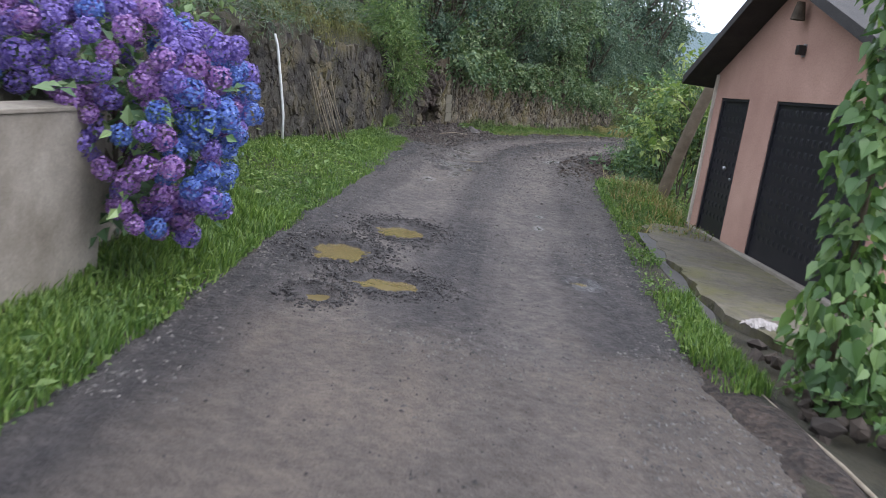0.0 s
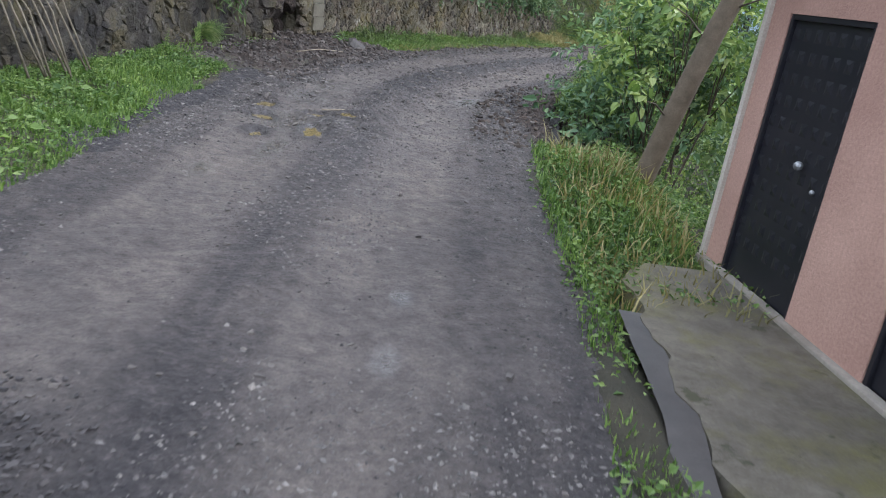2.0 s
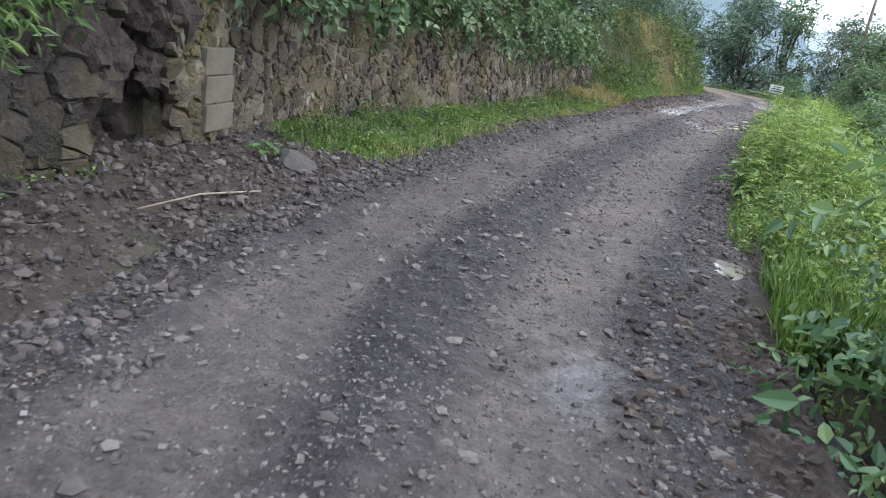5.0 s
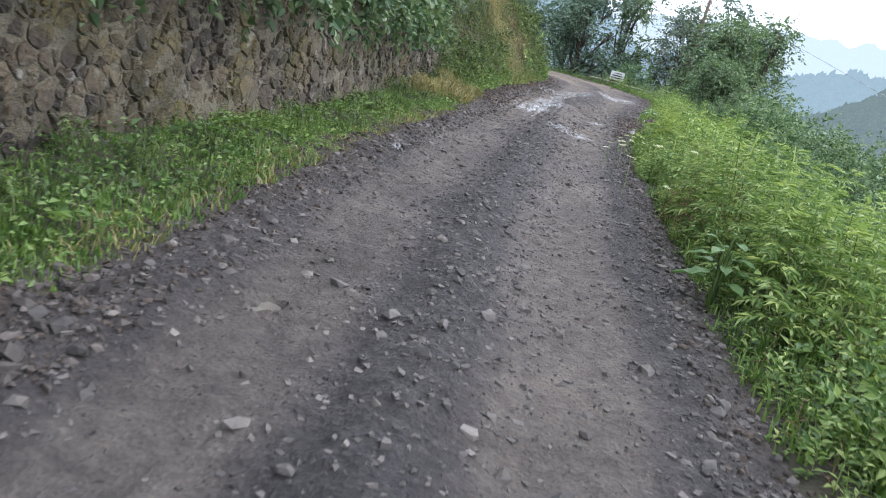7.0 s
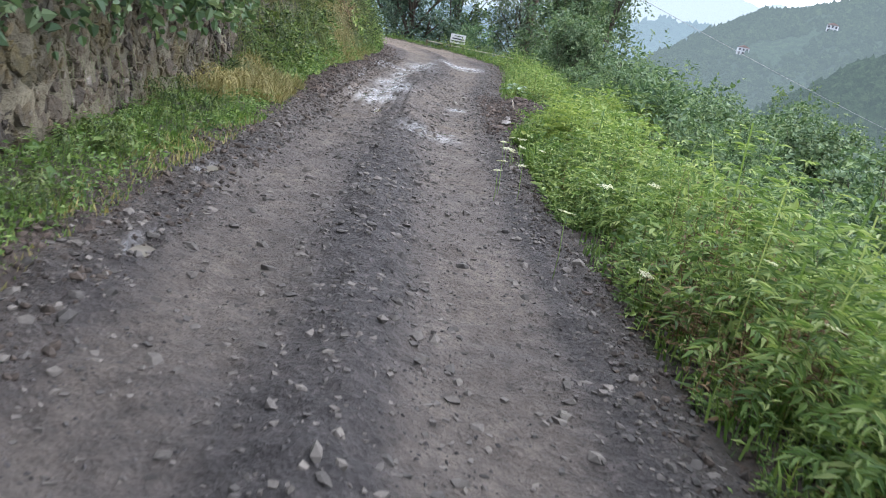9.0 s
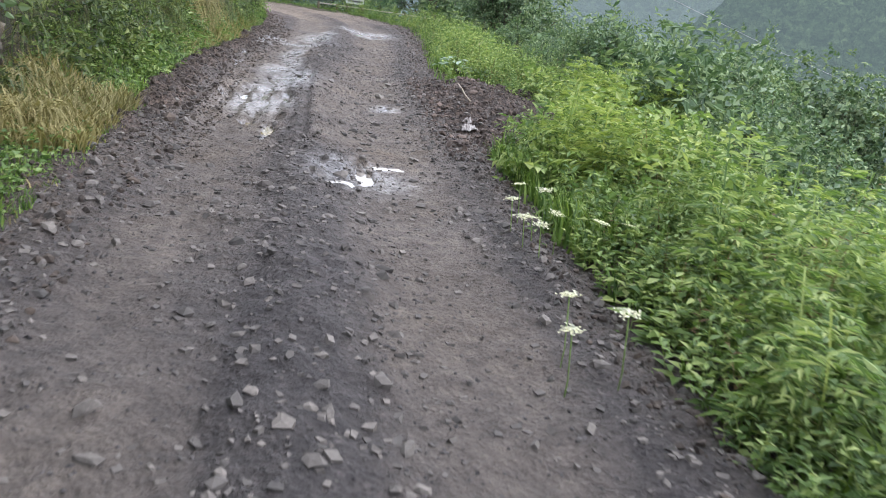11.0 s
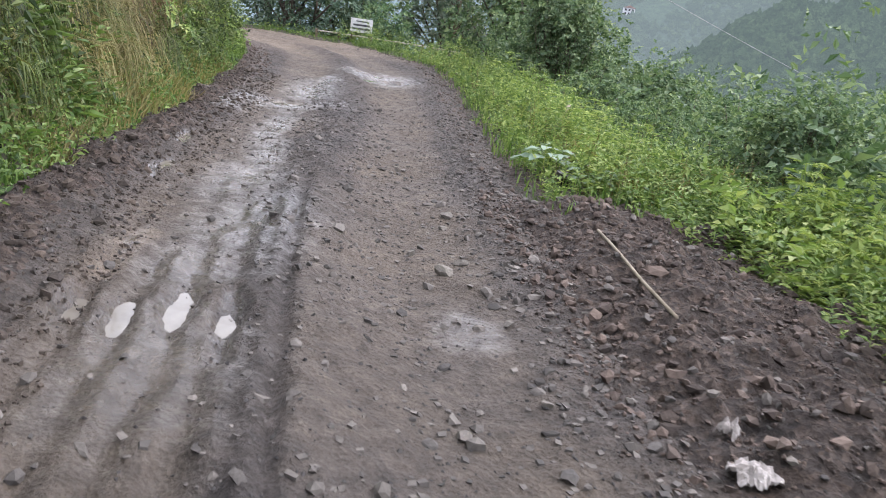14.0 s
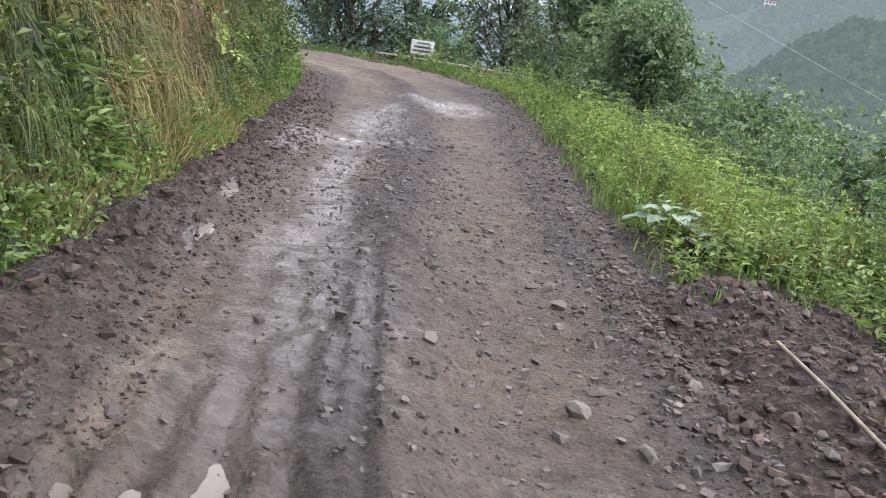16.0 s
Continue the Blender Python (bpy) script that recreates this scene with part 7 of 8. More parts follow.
r = (0.14 + 0.14 * (1 - h) ** 0.8 + 0.05 * np.sin(h * 19)) * rng.uniform(0.45, 1.0, n)
out = np.c_[np.cos(a), np.sin(a), 0 * a]
P = np.c_[VX, VY, 0.0] + out * r[:, None] + np.c_[-0.2 * h ** 1.3, 0 * h, -0.15 + 3.55 * h]
L = rng.choice([0.07, 0.095, 0.115, 0.14], n) * rng.uniform(0.9, 1.1, n) * (1.1 - 0.35 * h)
V, F = heart_geo(P, out * 0.55 + [0, 0, -0.8] + rng.normal(size=(n, 3)) * 0.25, unit(out + [0, 0, 0.55] + rng.normal(size=(n, 3)) * 0.3), L, L * 1.0)
part("foliage", npmesh("foliage", V, F, L_VINE), vine)
P = np.c_[rng.uniform(3.75, 4.7, 70), rng.uniform(6.3, 8.4, 70), np.full(70, -0.44)]
P[:, 2] += 0.25 * rng.random(70) * np.clip((P[:, 0] - 3.6) / 0.6, 0, 1)
V, F = scatter_stones(P, rng.uniform(0.03, 0.085, 70), ICO_V, ICO_F, 0.8)
tagged(new("stone_heap", npmesh("stone_heap", V, F, M_CLOD)), "heap of dark stones under a climbing vine", "stones", kind="stuff")
bush("ground_vine", "trailing vine leaves over a stone heap", "vine", (4.1, 7.0, -0.42), [(0.1, 0.3, 0.18, 0.5, 0.7, 0.16), (0.35, -0.6, 0.2, 0.45, 0.6, 0.18), (0.55, 0.6, 0.35, 0.5, 0.6, 0.25)], 900, 0.10, L_VINE, 4, 0.8, 0.5, 0.4, stem_r=0.008, fine=True)
stick = new("stick", tubes_mesh("stick", [([(3.4, 7.55, -0.4), (3.55, 7.1, -0.39), (3.62, 6.7, -0.41), (3.68, 6.1, -0.4), (3.72, 5.6, -0.41)], 0.016)], M_STICK, 6))
tagged(stick, "thin fallen branch lying along the road edge", "stick")


def torn_bag(label, at, w, d, turn, seed):
    """A torn flat bag: a crumpled sheet with ragged edges."""
    r = np.random.default_rng(seed)
    u, v = np.meshgrid(np.linspace(-1, 1, 22), np.linspace(-1, 1, 16), indexing="ij")
    rag = 1 + 0.35 * (vnoise(u * 1.3 + seed, v * 1.3, seed) - 0.5) + 0.2 * (vnoise(u * 5, v * 5 + seed, seed + 1) - 0.5)
    X, Y = u * w * rag * (1 - 0.35 * np.abs(v)), v * d * rag
    Z = 0.05 * vnoise(u * 2.2, v * 2.2, seed + 2) + 0.03 * np.abs(vnoise(u * 6, v * 6, seed + 3) - 0.5) * 2 - 0.03 * (u * u + v * v)
    top = np.stack([X, Y, Z], -1).reshape(-1, 3)
    i = np.arange(21)[:, None] * 16 + np.arange(15)[None]
    F = np.stack([i, i + 16, i + 17, i + 1], -1).reshape(-1, 4)
    V = np.r_[top, top - [0, 0, 0.004]]
    ob = new("plastic_bag", npmesh("plastic_bag", V, np.r_[F, F[:, ::-1] + len(top)], M_BAG))
    ob.matrix_world = pose(*at, 0, 0, turn)
    return tagged(ob, label, "plastic bag")


torn_bag("crumpled white plastic bag lying by the apron", (4.02, 8.72, -0.27), 0.17, 0.11, 10, 8)
torn_bag("torn white plastic bag on the earth shoulder", (11.06, 37.76, on_ground(11.06, 37.76, 0.10)), 0.105, 0.06, -35, 4)
torn_bag("small white plastic scrap on the earth shoulder", (11.2, 38.0, on_ground(11.2, 38.0, 0.10)), 0.05, 0.04, 20, 5)

# ---- the hydrangea over the garden wall ----
hyd = empty("hydrangea", (-1.21, 7.5, 0.06))
tagged(hyd, "large hydrangea in full violet and blue bloom over a wall", "flowering shrub")
HB_BLOBS = [(0.28, 0.05, 0.62, 0.50, 0.5, 0.62), (0.0, 0.0, 1.12, 0.55, 0.5, 0.42), (-0.55, -0.15, 1.1, 0.5, 0.45, 0.34), (0.45, 0.15, 0.95, 0.4, 0.4, 0.42), (0.34, 0.0, 0.30, 0.28, 0.3, 0.25), (-0.1, 0.1, 1.45, 0.32, 0.3, 0.24)]
V, F = leaf_cloud(1300, [(a, b, c, d * 0.85, e * 0.85, f * 0.85) for a, b, c, d, e, f in HB_BLOBS], 0.11, 0.6, 0.5, 0.3)
part("foliage", npmesh("foliage", V, F, L_SHRUB), hyd)
runs = [([(0.0, 0.1, -0.1 + 0.4), (b[0] * 0.5, b[1] * 0.5, b[2] * 0.6 + 0.2), b[:3]], [0.02, 0.014, 0.008]) for b in HB_BLOBS]
part("trunk", tubes_mesh("trunk", runs, M_BARK, 6), hyd)
heads = {}
for key, m in (("violet", L_VIOLET), ("blue", L_BLUE), ("mauve", L_MAUVE)):
    for v in range(2):
        d = unit(rng.normal(size=(260, 3)))
        N = unit(d + rng.normal(size=(260, 3)) * 0.3)
        T = unit(np.cross(N, rng.normal(size=(260, 3))))
        P = d * rng.uniform(0.84, 1.0, (260, 1)) - T * 0.14
        V, F = leaf_geo(P, T, N, rng.uniform(0.24, 0.34, 260), 0.27, 0.08, -0.1)
        heads[key, v] = npmesh("flower_head", V, F, m)
placed = []
for tries in range(4000):
    P, out = cloud_points(1, HB_BLOBS, 0.08)
    p = P[0] + out[0] * 0.04
    inside = any(((p[0] - b[0]) / b[3]) ** 2 + ((p[1] - b[1]) / b[4]) ** 2 + ((p[2] - b[2]) / b[5]) ** 2 < 0.72 for b in HB_BLOBS)
    if inside or (p[0] < -0.15 and p[2] < 0.88) or (p[0] < 0.16 and p[2] < 0.34) or any(np.linalg.norm(p - o) < 0.115 for o in placed):
        continue
    placed.append(p)
    if len(placed) >= 250:
        break
for k, p in enumerate(placed):
    n = 0.5 * vnoise(p[0] * 3.2 + 9, p[2] * 3.2 + p[1] * 2, 90) + 0.5 * rng.random()
    low = p[0] > 0.25 and p[2] < 1.1
    key = "blue" if n + (0.12 if low else -0.04) > 0.66 else "mauve" if n < 0.36 else "violet"
    hd = part("flower_head", heads[key, k % 2], hyd)
    r = 0.088 * (0.8 + 0.45 * rng.random())
    hd.matrix_local = pose(*p, k * 50, k * 31, k * 17) @ Matrix.Diagonal((r, r, r * 0.9, 1))

V, F = leaf_cloud(2600, [(-1.38, 8.3 + 0.42 * k, 0.45 + 0.16 * math.sin(k * 2.2), 0.16, 0.34, 0.48) for k in range(6)], 0.085, 0.6, 0.6, 0.7, fine=True)
tagged(new("wall_creeper", npmesh("wall_creeper", V, F, L_DARK)), "dark leafy creeper hanging over the low garden wall", "creeper", kind="stuff")
# thin leafy shoots trailing over the garden wall beside the bloom
for k in range(6):
    x0, y0 = -1.22 + 0.03 * (k % 3), 8.1 + 0.17 * k
    t = np.linspace(0, 1, 14)
    drop = 0.85 + 0.25 * math.sin(k * 2.1)
    C = np.c_[x0 + 0.22 * np.sin(t * 2.2) + 0.03 * np.sin(t * 9 + k), y0 + 0.1 * np.sin(t * 4 + k), 1.45 - 0.12 * (k % 3) - drop * t ** 1.2]
    shoot = empty("trailing_shoot", (0, 0, 0))
    tagged(shoot, "thin light green shoot trailing over the garden wall", "vine", "trailing shoots")
    part("stem", tubes_mesh("stem", [(C, 0.005)], L_LIME, 5), shoot)
    P = np.repeat(C, 3, 0)
    T = rng.normal(size=(len(P), 3)) * [1, 1, 0.5] + [0.2, -0.2, -0.2]
    V, F = leaf_geo(P, T, unit(rng.normal(size=(len(P), 3)) * 0.5 + [0.4, -0.6, 0.5]), rng.uniform(0.05, 0.09, len(P)), 0.03)
    part("leaves", npmesh("leaves", V, F, L_LIME), shoot)["kind"] = "stuff"

# ---- single plants ----
def fern(at, n=9, size=0.45):
    """Arching fronds fanned out from one crown, each a spine with paired tapering leaflets."""
    thing = empty("fern", at)
    tagged(thing, "bright green fern growing from a stone wall", "fern")
    way, side = np.array([0.80, -0.60, 0.0]), np.array([0.60, 0.80, 0.0])
    for k in range(n):
        a = -1.15 + 2.5 * k / (n - 1) + rng.normal() * 0.06
        reach = size * rng.uniform(0.75, 1.05)
        t = np.linspace(0, 1, 20)
        fall = 0.55 + 0.25 * rng.random()
        spine = np.outer(t * reach * 0.85, side * math.sin(a)) + np.outer(t ** 1.5 * reach * 0.45, way) + np.outer((t - 0.5 * fall * t ** 2.4) * reach * 0.95, [0, 0, 0.25 + 0.75 * math.cos(a)])
        tan = unit(np.gradient(spine, axis=0))
        sv = unit(np.cross(tan, way + [0, 0, 0.4]))
        P = np.r_[spine[2:], spine[2:]]
        T = np.r_[sv[2:] + tan[2:] * 0.45, -sv[2:] + tan[2:] * 0.45]
        L = np.tile((np.sin(np.clip(t[2:] * 1.15 + 0.12, 0, 1) ** 0.7 * math.pi)).clip(0.06) * reach * 0.27, 2)
        V, F = leaf_geo(P, T, np.tile(way + [0, 0, 0.5], (len(P), 1)), L, L * 0.16 + 0.004)
        frond = part("frond", npmesh("frond", V, F, L_BRIGHT), thing)
        part("stalk", tubes_mesh("stalk", [(spine[::4], 0.003)], L_BRIGHT, 4), frond)
    return thing


fern((-0.88, 21.0, 0.2), 8, 0.6)


def broad_plant(name, label, at, n, leaf, height, material, aspect=0.62):
    thing = empty(name, at)
    tagged(thing, label, "plant")
    runs = []
    for k in range(n):
        a = k * 2.4
        h = height * (0.25 + 0.75 * k / n)
        d = np.array([math.cos(a), math.sin(a), 0.0])
        base = np.array([0, 0, h * 0.7]) + d * 0.03
        tip = base + d * leaf * 0.35 + [0, 0, leaf * 0.2]
        runs.append(([[0, 0, -0.05], base * 0.6, base, tip], [0.012, 0.01, 0.007, 0.004]))
        L = leaf * (1.1 - 0.5 * k / n) * rng.uniform(0.8, 1.1)
        # a broad leaf with a raised midrib and wavy rim
        u, v = np.meshgrid(np.linspace(0, 1, 9), np.linspace(-1, 1, 7), indexing="ij")
        w = aspect * 0.5 * L * np.sin(np.pi * u ** 0.75).clip(0.02) * v
        s = np.array([-d[1], d[0], 0.0])
        z = 0.10 * L * np.abs(v) + 0.03 * L * np.sin(u * 14 + v * 5) * np.abs(v) - 0.45 * L * u * u + 0.25 * L * u
        P = tip + u[..., None] * L * d + w[..., None] * s + z[..., None] * np.array([0, 0, 1.0])
        i = np.arange(8)[:, None] * 7 + np.arange(6)[None]
        part("leaf", npmesh("leaf", P.reshape(-1, 3), np.stack([i, i + 1, i + 8, i + 7], -1).reshape(-1, 4), material, True), thing)
    part("stalk", tubes_mesh("stalk", runs, L_WEED, 5), thing)["kind"] = "stuff"
    return thing


broad_plant("burdock", "large-leaved burdock plant at the road edge", (6.0, 26.45, on_ground(6.0, 26.45)), 17, 0.20, 0.75, L_VINE)
broad_plant("burdock", "leafy dock plant beside a flat boulder", (0.8, 24.15, on_ground(0.8, 24.15, 0.05)), 12, 0.12, 0.22, L_VINE)
pot = new("flower_pot", None)
pot.matrix_world = pose(13.80, 41.9, on_ground(13.80, 41.9, 0.02), 8, 5, 0) @ Matrix.Diagonal((0.8, 0.8, 0.8, 1))
tagged(pot, "black plastic pot half sunk in weeds", "pot")
bm = bmesh.new()
bmesh.ops.create_cone(bm, cap_ends=True, segments=20, radius1=0.10, radius2=0.135, depth=0.22)
part("body", bm_mesh("body", bm, M_BLACK), pot)
bm = bmesh.new()
bmesh.ops.create_cone(bm, cap_ends=False, segments=20, radius1=0.15, radius2=0.15, depth=0.035)
bmesh.ops.translate(bm, vec=(0, 0, 0.10), verts=bm.verts)
bmesh.ops.solidify(bm, geom=bm.faces[:], thickness=0.012)
part("rim", bm_mesh("rim", bm, M_BLACK), pot)
broad_plant("cabbage", "pale grey-green cabbage plant among weeds", (13.95, 42.35, on_ground(13.95, 42.35)), 13, 0.24, 0.34, L_PALE, 0.8)
broad_plant("cabbage", "pale grey-green cabbage plant beside a black pot", (14.05, 41.85, on_ground(14.05, 41.85)), 12, 0.22, 0.22, L_PALE, 0.8)

# white umbels among the weeds
umb_d = rng.normal(size=(60, 2)) * 0.4
V, F = leaf_geo(np.c_[umb_d, 0.12 * rng.random(60)], np.c_[rng.normal(size=(60, 2)), np.full(60, 0.2)], np.tile([0, 0, 1.0], (60, 1)), 0.3, 0.26)
umbel_me = npmesh("flower_head", V, F, L_FLOWER)
for k, (x, y, h) in enumerate([(7.3, 29.6, 0.6), (7.53, 28.9, 1.15), (7.2, 30.4, 0.85), (9.0, 31.9, 0.5), (9.37, 34.77, 0.55), (9.12, 34.53, 0.5), (9.36, 34.5, 0.6), (9.0, 34.25, 0.45), (8.92, 34.0, 0.5), (9.12, 34.1, 0.55), (9.2, 33.8, 0.6), (9.35, 33.7, 0.6), (9.2, 34.4, 0.35), (8.15, 32.9, 0.6), (8.0, 32.7, 0.5), (8.2, 32.6, 0.65), (7.6, 30.54, 1.15), (8.24, 30.77, 1.15), (6.85, 27.6, 0.7), (7.35, 28.3, 0.95), (11.9, 36.3, 0.5), (14.2, 38.0, 0.4), (15.0, 39.6, 0.5), (9.8, 33.6, 0.3)]):
    g = on_ground(x, y)
    z = max(0.12 + 0.6 * h, g + 0.25)
    flower = empty("white_umbel", (x, y, g))
    tagged(flower, "white umbel flower on a thin green stalk", "wildflower", "white umbels on the verge")
    part("stalk", tubes_mesh("stalk", [([(0, 0, -0.05), (0.02, 0.01, (z - g) * 0.6), (0, 0.02, z - g)], 0.0032)], L_WEED, 5), flower)
    hd = part("flower_head", umbel_me, flower)
    hd.matrix_local = pose(0, 0.02, z - g, 8, 5, k * 40) @ Matrix.Diagonal((0.055, 0.055, 0.055, 1))

# sticks on the earth
for name, label, pts, r in (("cane", "long pale cane lying on the earth shoulder", [(12.56, 40.2, 0.40), (12.33, 39.78, 0.395), (12.05, 39.3, 0.385), (11.8, 38.82, 0.375)], 0.011),
                            ("branch", "pale dead branch lying in the rubble", [(0.3, 22.3, 0.12), (0.6, 22.75, 0.17), (0.95, 23.2, 0.15)], 0.008),
                            ("branch", "wet brown stick lying across a puddle", [(1.2, 18.52, -0.115), (1.45, 18.72, -0.105), (1.72, 18.8, -0.10)], 0.010),
                            ("cane", "pale cut cane sticking out of the weeds", [(15.3, 43.9, 0.4), (15.9, 44.3, 0.75)], 0.022)):
    tagged(new(name, tubes_mesh(name, [(pts, r)], M_STICK, 7)), label, "stick")

# ---- sign, rail, pole and wire at the far bend ----
sign = empty("sign", (20.8, 59.2, 0.2), -24)
tagged(sign, "small white roadside notice board with dark lines", "sign")
part("board", bm_mesh("board", box_bm((0.66, 0.03, 0.40), (0, 0, 0.62), 0.006), M_WHITE), sign)
for x in (-0.26, 0.26):
    part("post", bm_mesh("post", box_bm((0.05, 0.05, 0.95), (x, 0.045, 0.28), 0.006), M_POLE), sign)
for z, w in ((0.74, 0.34), (0.63, 0.5), (0.52, 0.54)):
    part("text_bar", bm_mesh("text_bar", box_bm((w, 0.008, 0.055 if z < 0.7 else 0.035), (0, -0.021, z)), M_INK), sign)
rail = empty("guard_rail", (0, 0, 0))
tagged(rail, "low white guard rail round the outside of the bend", "guard rail")
rail_pts = [(19.7, 59.95), (20.3, 59.6), (21.1, 59.1), (22.3, 58.0), (23.0, 56.6)]
part("beam", tubes_mesh("beam", [([(x, y, 0.5) for x, y in rail_pts], 0.02)], M_CREAM, 8), rail)
for x, y in rail_pts:
    g = min(on_ground(x, y), 0.3)
    part("post", bm_mesh("post", box_bm((0.07, 0.07, 0.55 - g + 0.3), (x, y, (0.55 + g - 0.3) / 2), 0.008), M_POLE), rail)
for name, x, y, h in (("utility_pole", 25.3, 60.8, 6.4),):
    g = on_ground(x, y)
    pole = new(name, tubes_mesh(name, [([(x, y, g - 0.4), (x, y, (g + h) / 2), (x + 0.05, y, h)], [0.11, 0.10, 0.08])], M_POLE, 10))
    tagged(pole, "bare wooden utility pole among the trees", "utility pole")
t = np.linspace(0, 1, 30)
cable_pts = np.outer(1 - t, (25.35, 60.8, 5.6)) + np.outer(t, (95.0, 78.0, -3.4)) - np.outer(1.2 * 4 * t * (1 - t) * 0.35, (0, 0, 1))
tagged(new("cable", tubes_mesh("cable", [(cable_pts, 0.014)], M_CABLE, 6)), "thin grey overhead cable crossing the valley", "cable")
tagged(new("cable", tubes_mesh("cable", [([(25.3, 60.8, 5.4), (26.6, 58.6, 3.2), (27.8, 56.5, 1.0)], 0.01)], M_CABLE, 6)), "thin stay wire running down from the pole", "cable")

# ---- the valley: far wooded hills ----
def hill(name, label, dist, depth, crest, material, canopy, size, seed):
    """A wooded ridge across the valley. crest: (degrees round from north, rise over distance) stops of its skyline."""
    r = np.random.default_rng(seed)
    ca, ce = np.array(crest).T
    na, nd = 170, 60
    AD, R = np.meshgrid(np.linspace(ca[0], ca[-1], na), np.linspace(0, 1, nd), indexing="ij")
    A = np.radians(AD)
    D = dist + depth * R
    X, Y = 4 + D * np.sin(A), 25 + D * np.cos(A)
    top = np.interp(AD, ca, ce) * (dist + 0.8 * depth) + 0.012 * dist * (vnoise(AD * 1.1, AD * 0, seed) - 0.5) + 0.006 * dist * (vnoise(AD * 4, AD * 0 + 3, seed) - 0.5)
    prof = np.sin(np.clip(R * 1.25, 0, 1) * np.pi / 2) ** 0.9
    Z = -120 + (top + 120) * prof - 0.3 * (top + 120) * np.clip(R - 0.82, 0, 1) + 0.11 * dist * 0.5 * (vnoise(X / (dist * 0.22), Y / (dist * 0.22), seed + 2) - 0.5) * np.sin(R * np.pi) * (R < 0.8)
    k = np.arange(na - 1)[:, None] * nd + np.arange(nd - 1)[None]
    F = np.stack([k, k + nd, k + nd + 1, k + 1], -1).reshape(-1, 4)
    ob = new(name, npmesh(name, np.stack([X, Y, Z], -1).reshape(-1, 3), F[:, ::-1], material, True))
    tagged(ob, label, "hill", kind="structure")
    if canopy:
        n = canopy
        ia, ir = r.uniform(0, na - 1.01, n), r.uniform(0.0, 0.84, n) * (nd - 1.01)
        a, b = ia.astype(int), ir.astype(int)
        fa, fb = (ia - a)[:, None], (ir - b)[:, None]
        G = np.stack([X, Y, Z], -1)
        P = (G[a, b] * (1 - fa) + G[a + 1, b] * fa) * (1 - fb) + (G[a, b + 1] * (1 - fa) + G[a + 1, b + 1] * fa) * fb
        clear = vnoise(P[:, 0] / (dist * 0.09), P[:, 1] / (dist * 0.09), seed + 5) > 0.12
        P = P[clear]
        s = size * r.uniform(0.45, 1.4, len(P))
        V, Fc = scatter_stones(P + np.c_[np.zeros((len(P), 2)), s * 0.35], s, OCT_V * 1.1, OCT_F, 1.0)
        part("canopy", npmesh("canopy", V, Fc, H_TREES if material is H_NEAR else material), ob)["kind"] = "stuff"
    return X, Y, Z


# haze is painted as a glow into each slope, stronger with distance
H_NEAR = m_hill("near_slope_painted_haze", (0.018, 0.036, 0.016), (0.055, 0.080, 0.036), (0.300, 0.395, 0.430), 0.44, 0.05)
H_TREES = m_hill("near_trees_painted_haze", (0.006, 0.014, 0.007), (0.055, 0.078, 0.038), (0.300, 0.395, 0.430), 0.40, 0.15)
H_VALLEY = m_hill("valley_slope_painted_haze", (0.014, 0.028, 0.013), (0.060, 0.086, 0.042), (0.270, 0.370, 0.390), 0.27, 0.08)
H_MID = m_hill("far_slope_painted_haze", (0.02, 0.04, 0.03), (0.05, 0.08, 0.05), (0.352, 0.480, 0.576), 0.62, 0.02)
H_FAR = m_hill("distant_ridge_painted_haze", (0.03, 0.05, 0.045), (0.06, 0.08, 0.07), (0.528, 0.640, 0.736), 0.85, 0.008)
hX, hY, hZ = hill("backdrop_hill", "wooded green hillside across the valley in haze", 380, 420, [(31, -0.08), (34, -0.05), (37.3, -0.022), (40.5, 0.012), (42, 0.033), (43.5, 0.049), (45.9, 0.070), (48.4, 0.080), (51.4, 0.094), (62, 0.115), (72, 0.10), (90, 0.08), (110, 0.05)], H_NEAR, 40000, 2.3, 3)
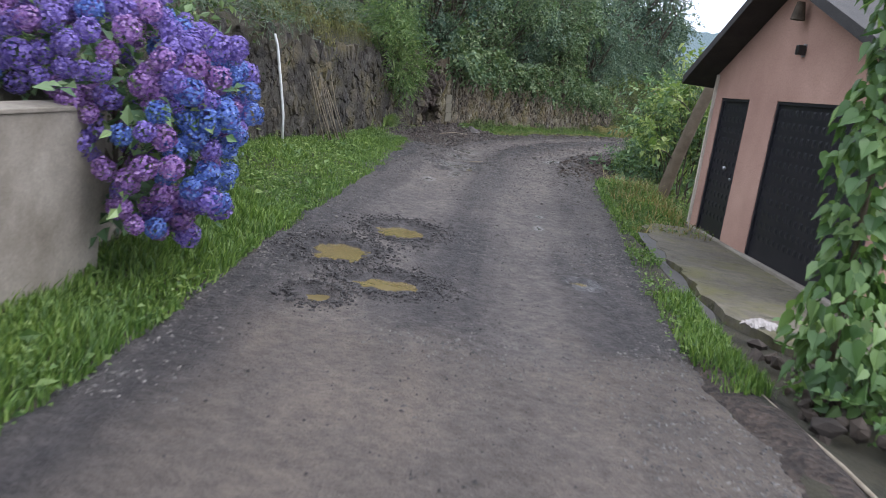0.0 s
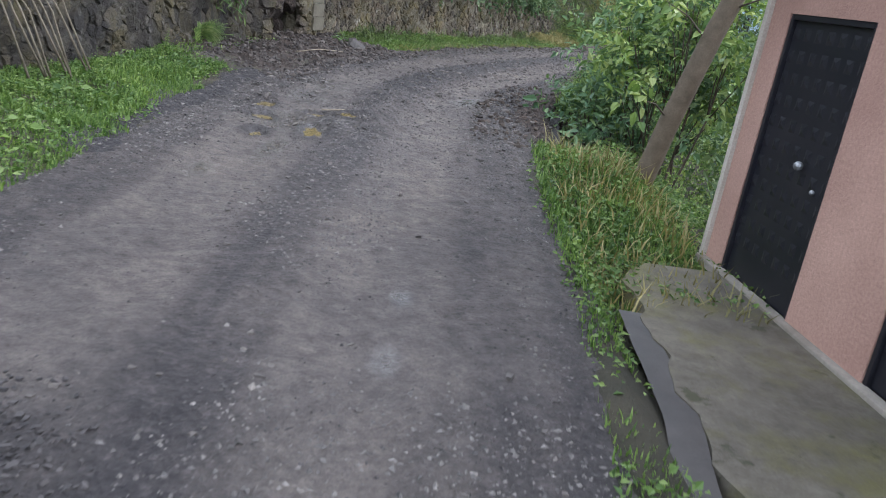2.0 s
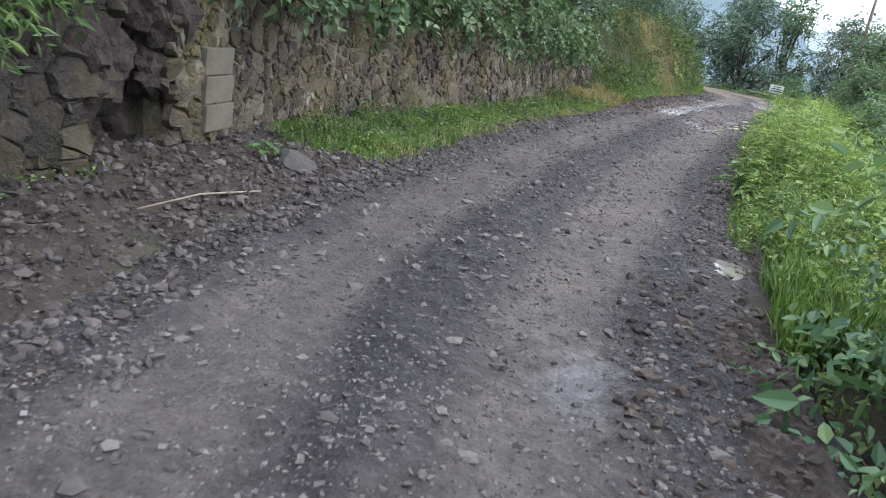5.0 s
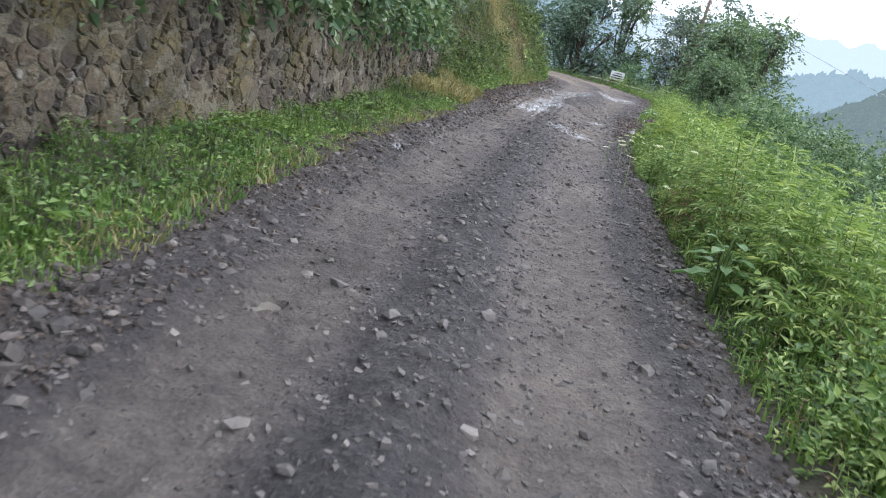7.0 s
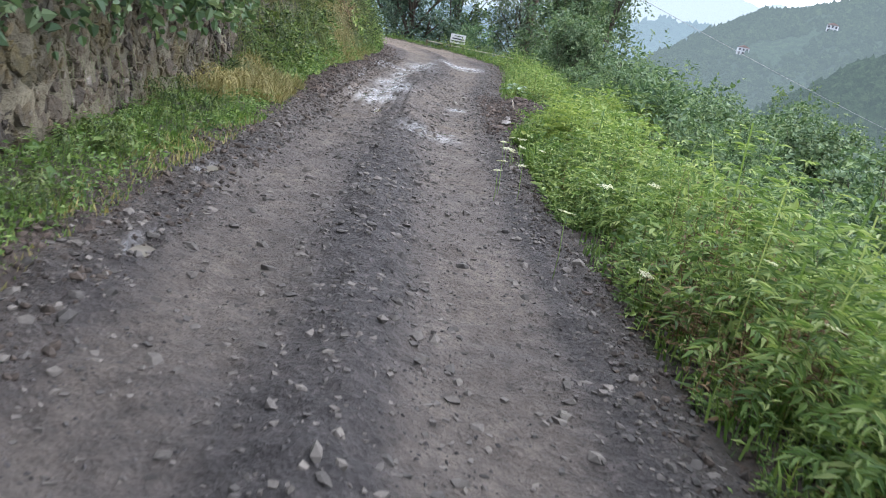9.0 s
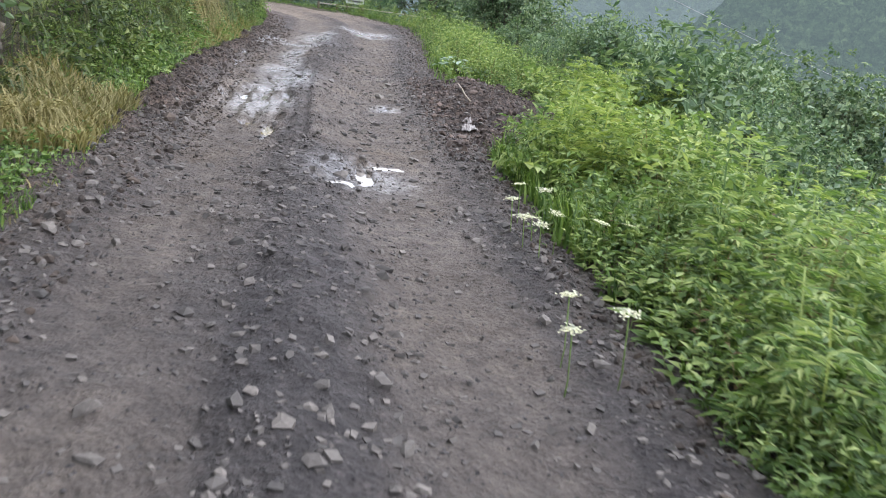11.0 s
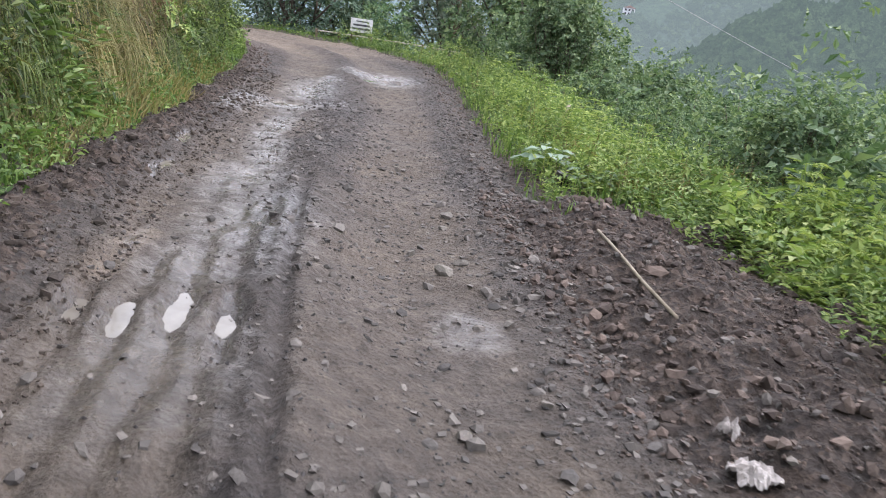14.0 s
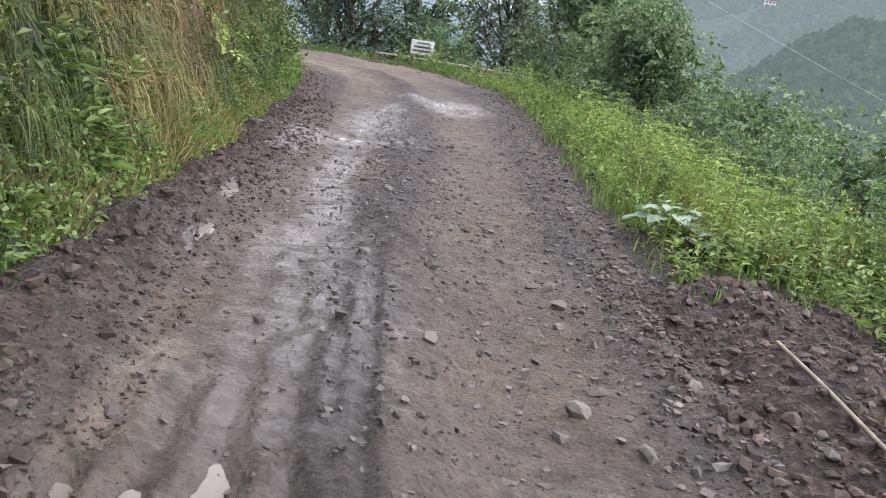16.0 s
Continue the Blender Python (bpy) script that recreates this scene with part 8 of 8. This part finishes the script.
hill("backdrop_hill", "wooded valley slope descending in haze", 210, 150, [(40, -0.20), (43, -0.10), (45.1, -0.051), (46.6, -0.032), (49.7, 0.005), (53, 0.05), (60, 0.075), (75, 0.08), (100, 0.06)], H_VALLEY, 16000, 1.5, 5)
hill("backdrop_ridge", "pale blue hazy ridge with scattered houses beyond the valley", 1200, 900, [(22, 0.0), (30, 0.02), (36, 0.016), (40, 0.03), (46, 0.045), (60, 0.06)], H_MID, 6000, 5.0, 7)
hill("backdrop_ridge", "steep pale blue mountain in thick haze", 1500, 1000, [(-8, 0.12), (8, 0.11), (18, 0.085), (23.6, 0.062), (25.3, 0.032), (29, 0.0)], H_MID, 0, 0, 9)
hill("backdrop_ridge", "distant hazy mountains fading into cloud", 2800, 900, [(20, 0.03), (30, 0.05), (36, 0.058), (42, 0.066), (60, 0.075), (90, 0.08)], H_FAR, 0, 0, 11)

H_WALL = m_plain("far_house_wall", (0.385, 0.406, 0.420), (0.504, 0.518, 0.532), 0.5, 0.9, 0.0)
H_ROOF = m_plain("far_house_roof", (0.210, 0.154, 0.140), (0.280, 0.210, 0.189), 0.5, 0.9, 0.0)
far_house = empty("far_house", (0, 0, 0))
tagged(far_house, "small pale house on the wooded hillside", "house", "houses across the valley")
part("wall", bm_mesh("wall", box_bm((7, 6, 4.6), (0, 0, 2.3)), H_WALL), far_house)
bm = bmesh.new()
wall_piece(bm, [(-3.9, 4.6), (3.9, 4.6), (0, 6.2)], 7, -3.5)
part("roof", bm_mesh("roof", bm, H_ROOF), far_house)
for x in (-2.2, 0, 2.2):
    for z in (1.3, 3.4):
        part("window", bm_mesh("window", box_bm((1.1, 0.1, 1.2), (x, -3.05, z)), M_INK), far_house)
first = True
for k, (ia, ir) in enumerate([(40, 30), (62, 30), (66, 31), (70, 26), (90, 28), (30, 26), (104, 30), (50, 18), (80, 24), (112, 28)]):
    m = pose(hX[ia, ir], hY[ia, ir], hZ[ia, ir] - 0.5, 0, 0, -50 + 15 * math.sin(k * 3))
    if first:
        far_house.matrix_basis, first = m, False
    else:
        copy_thing(far_house, m)
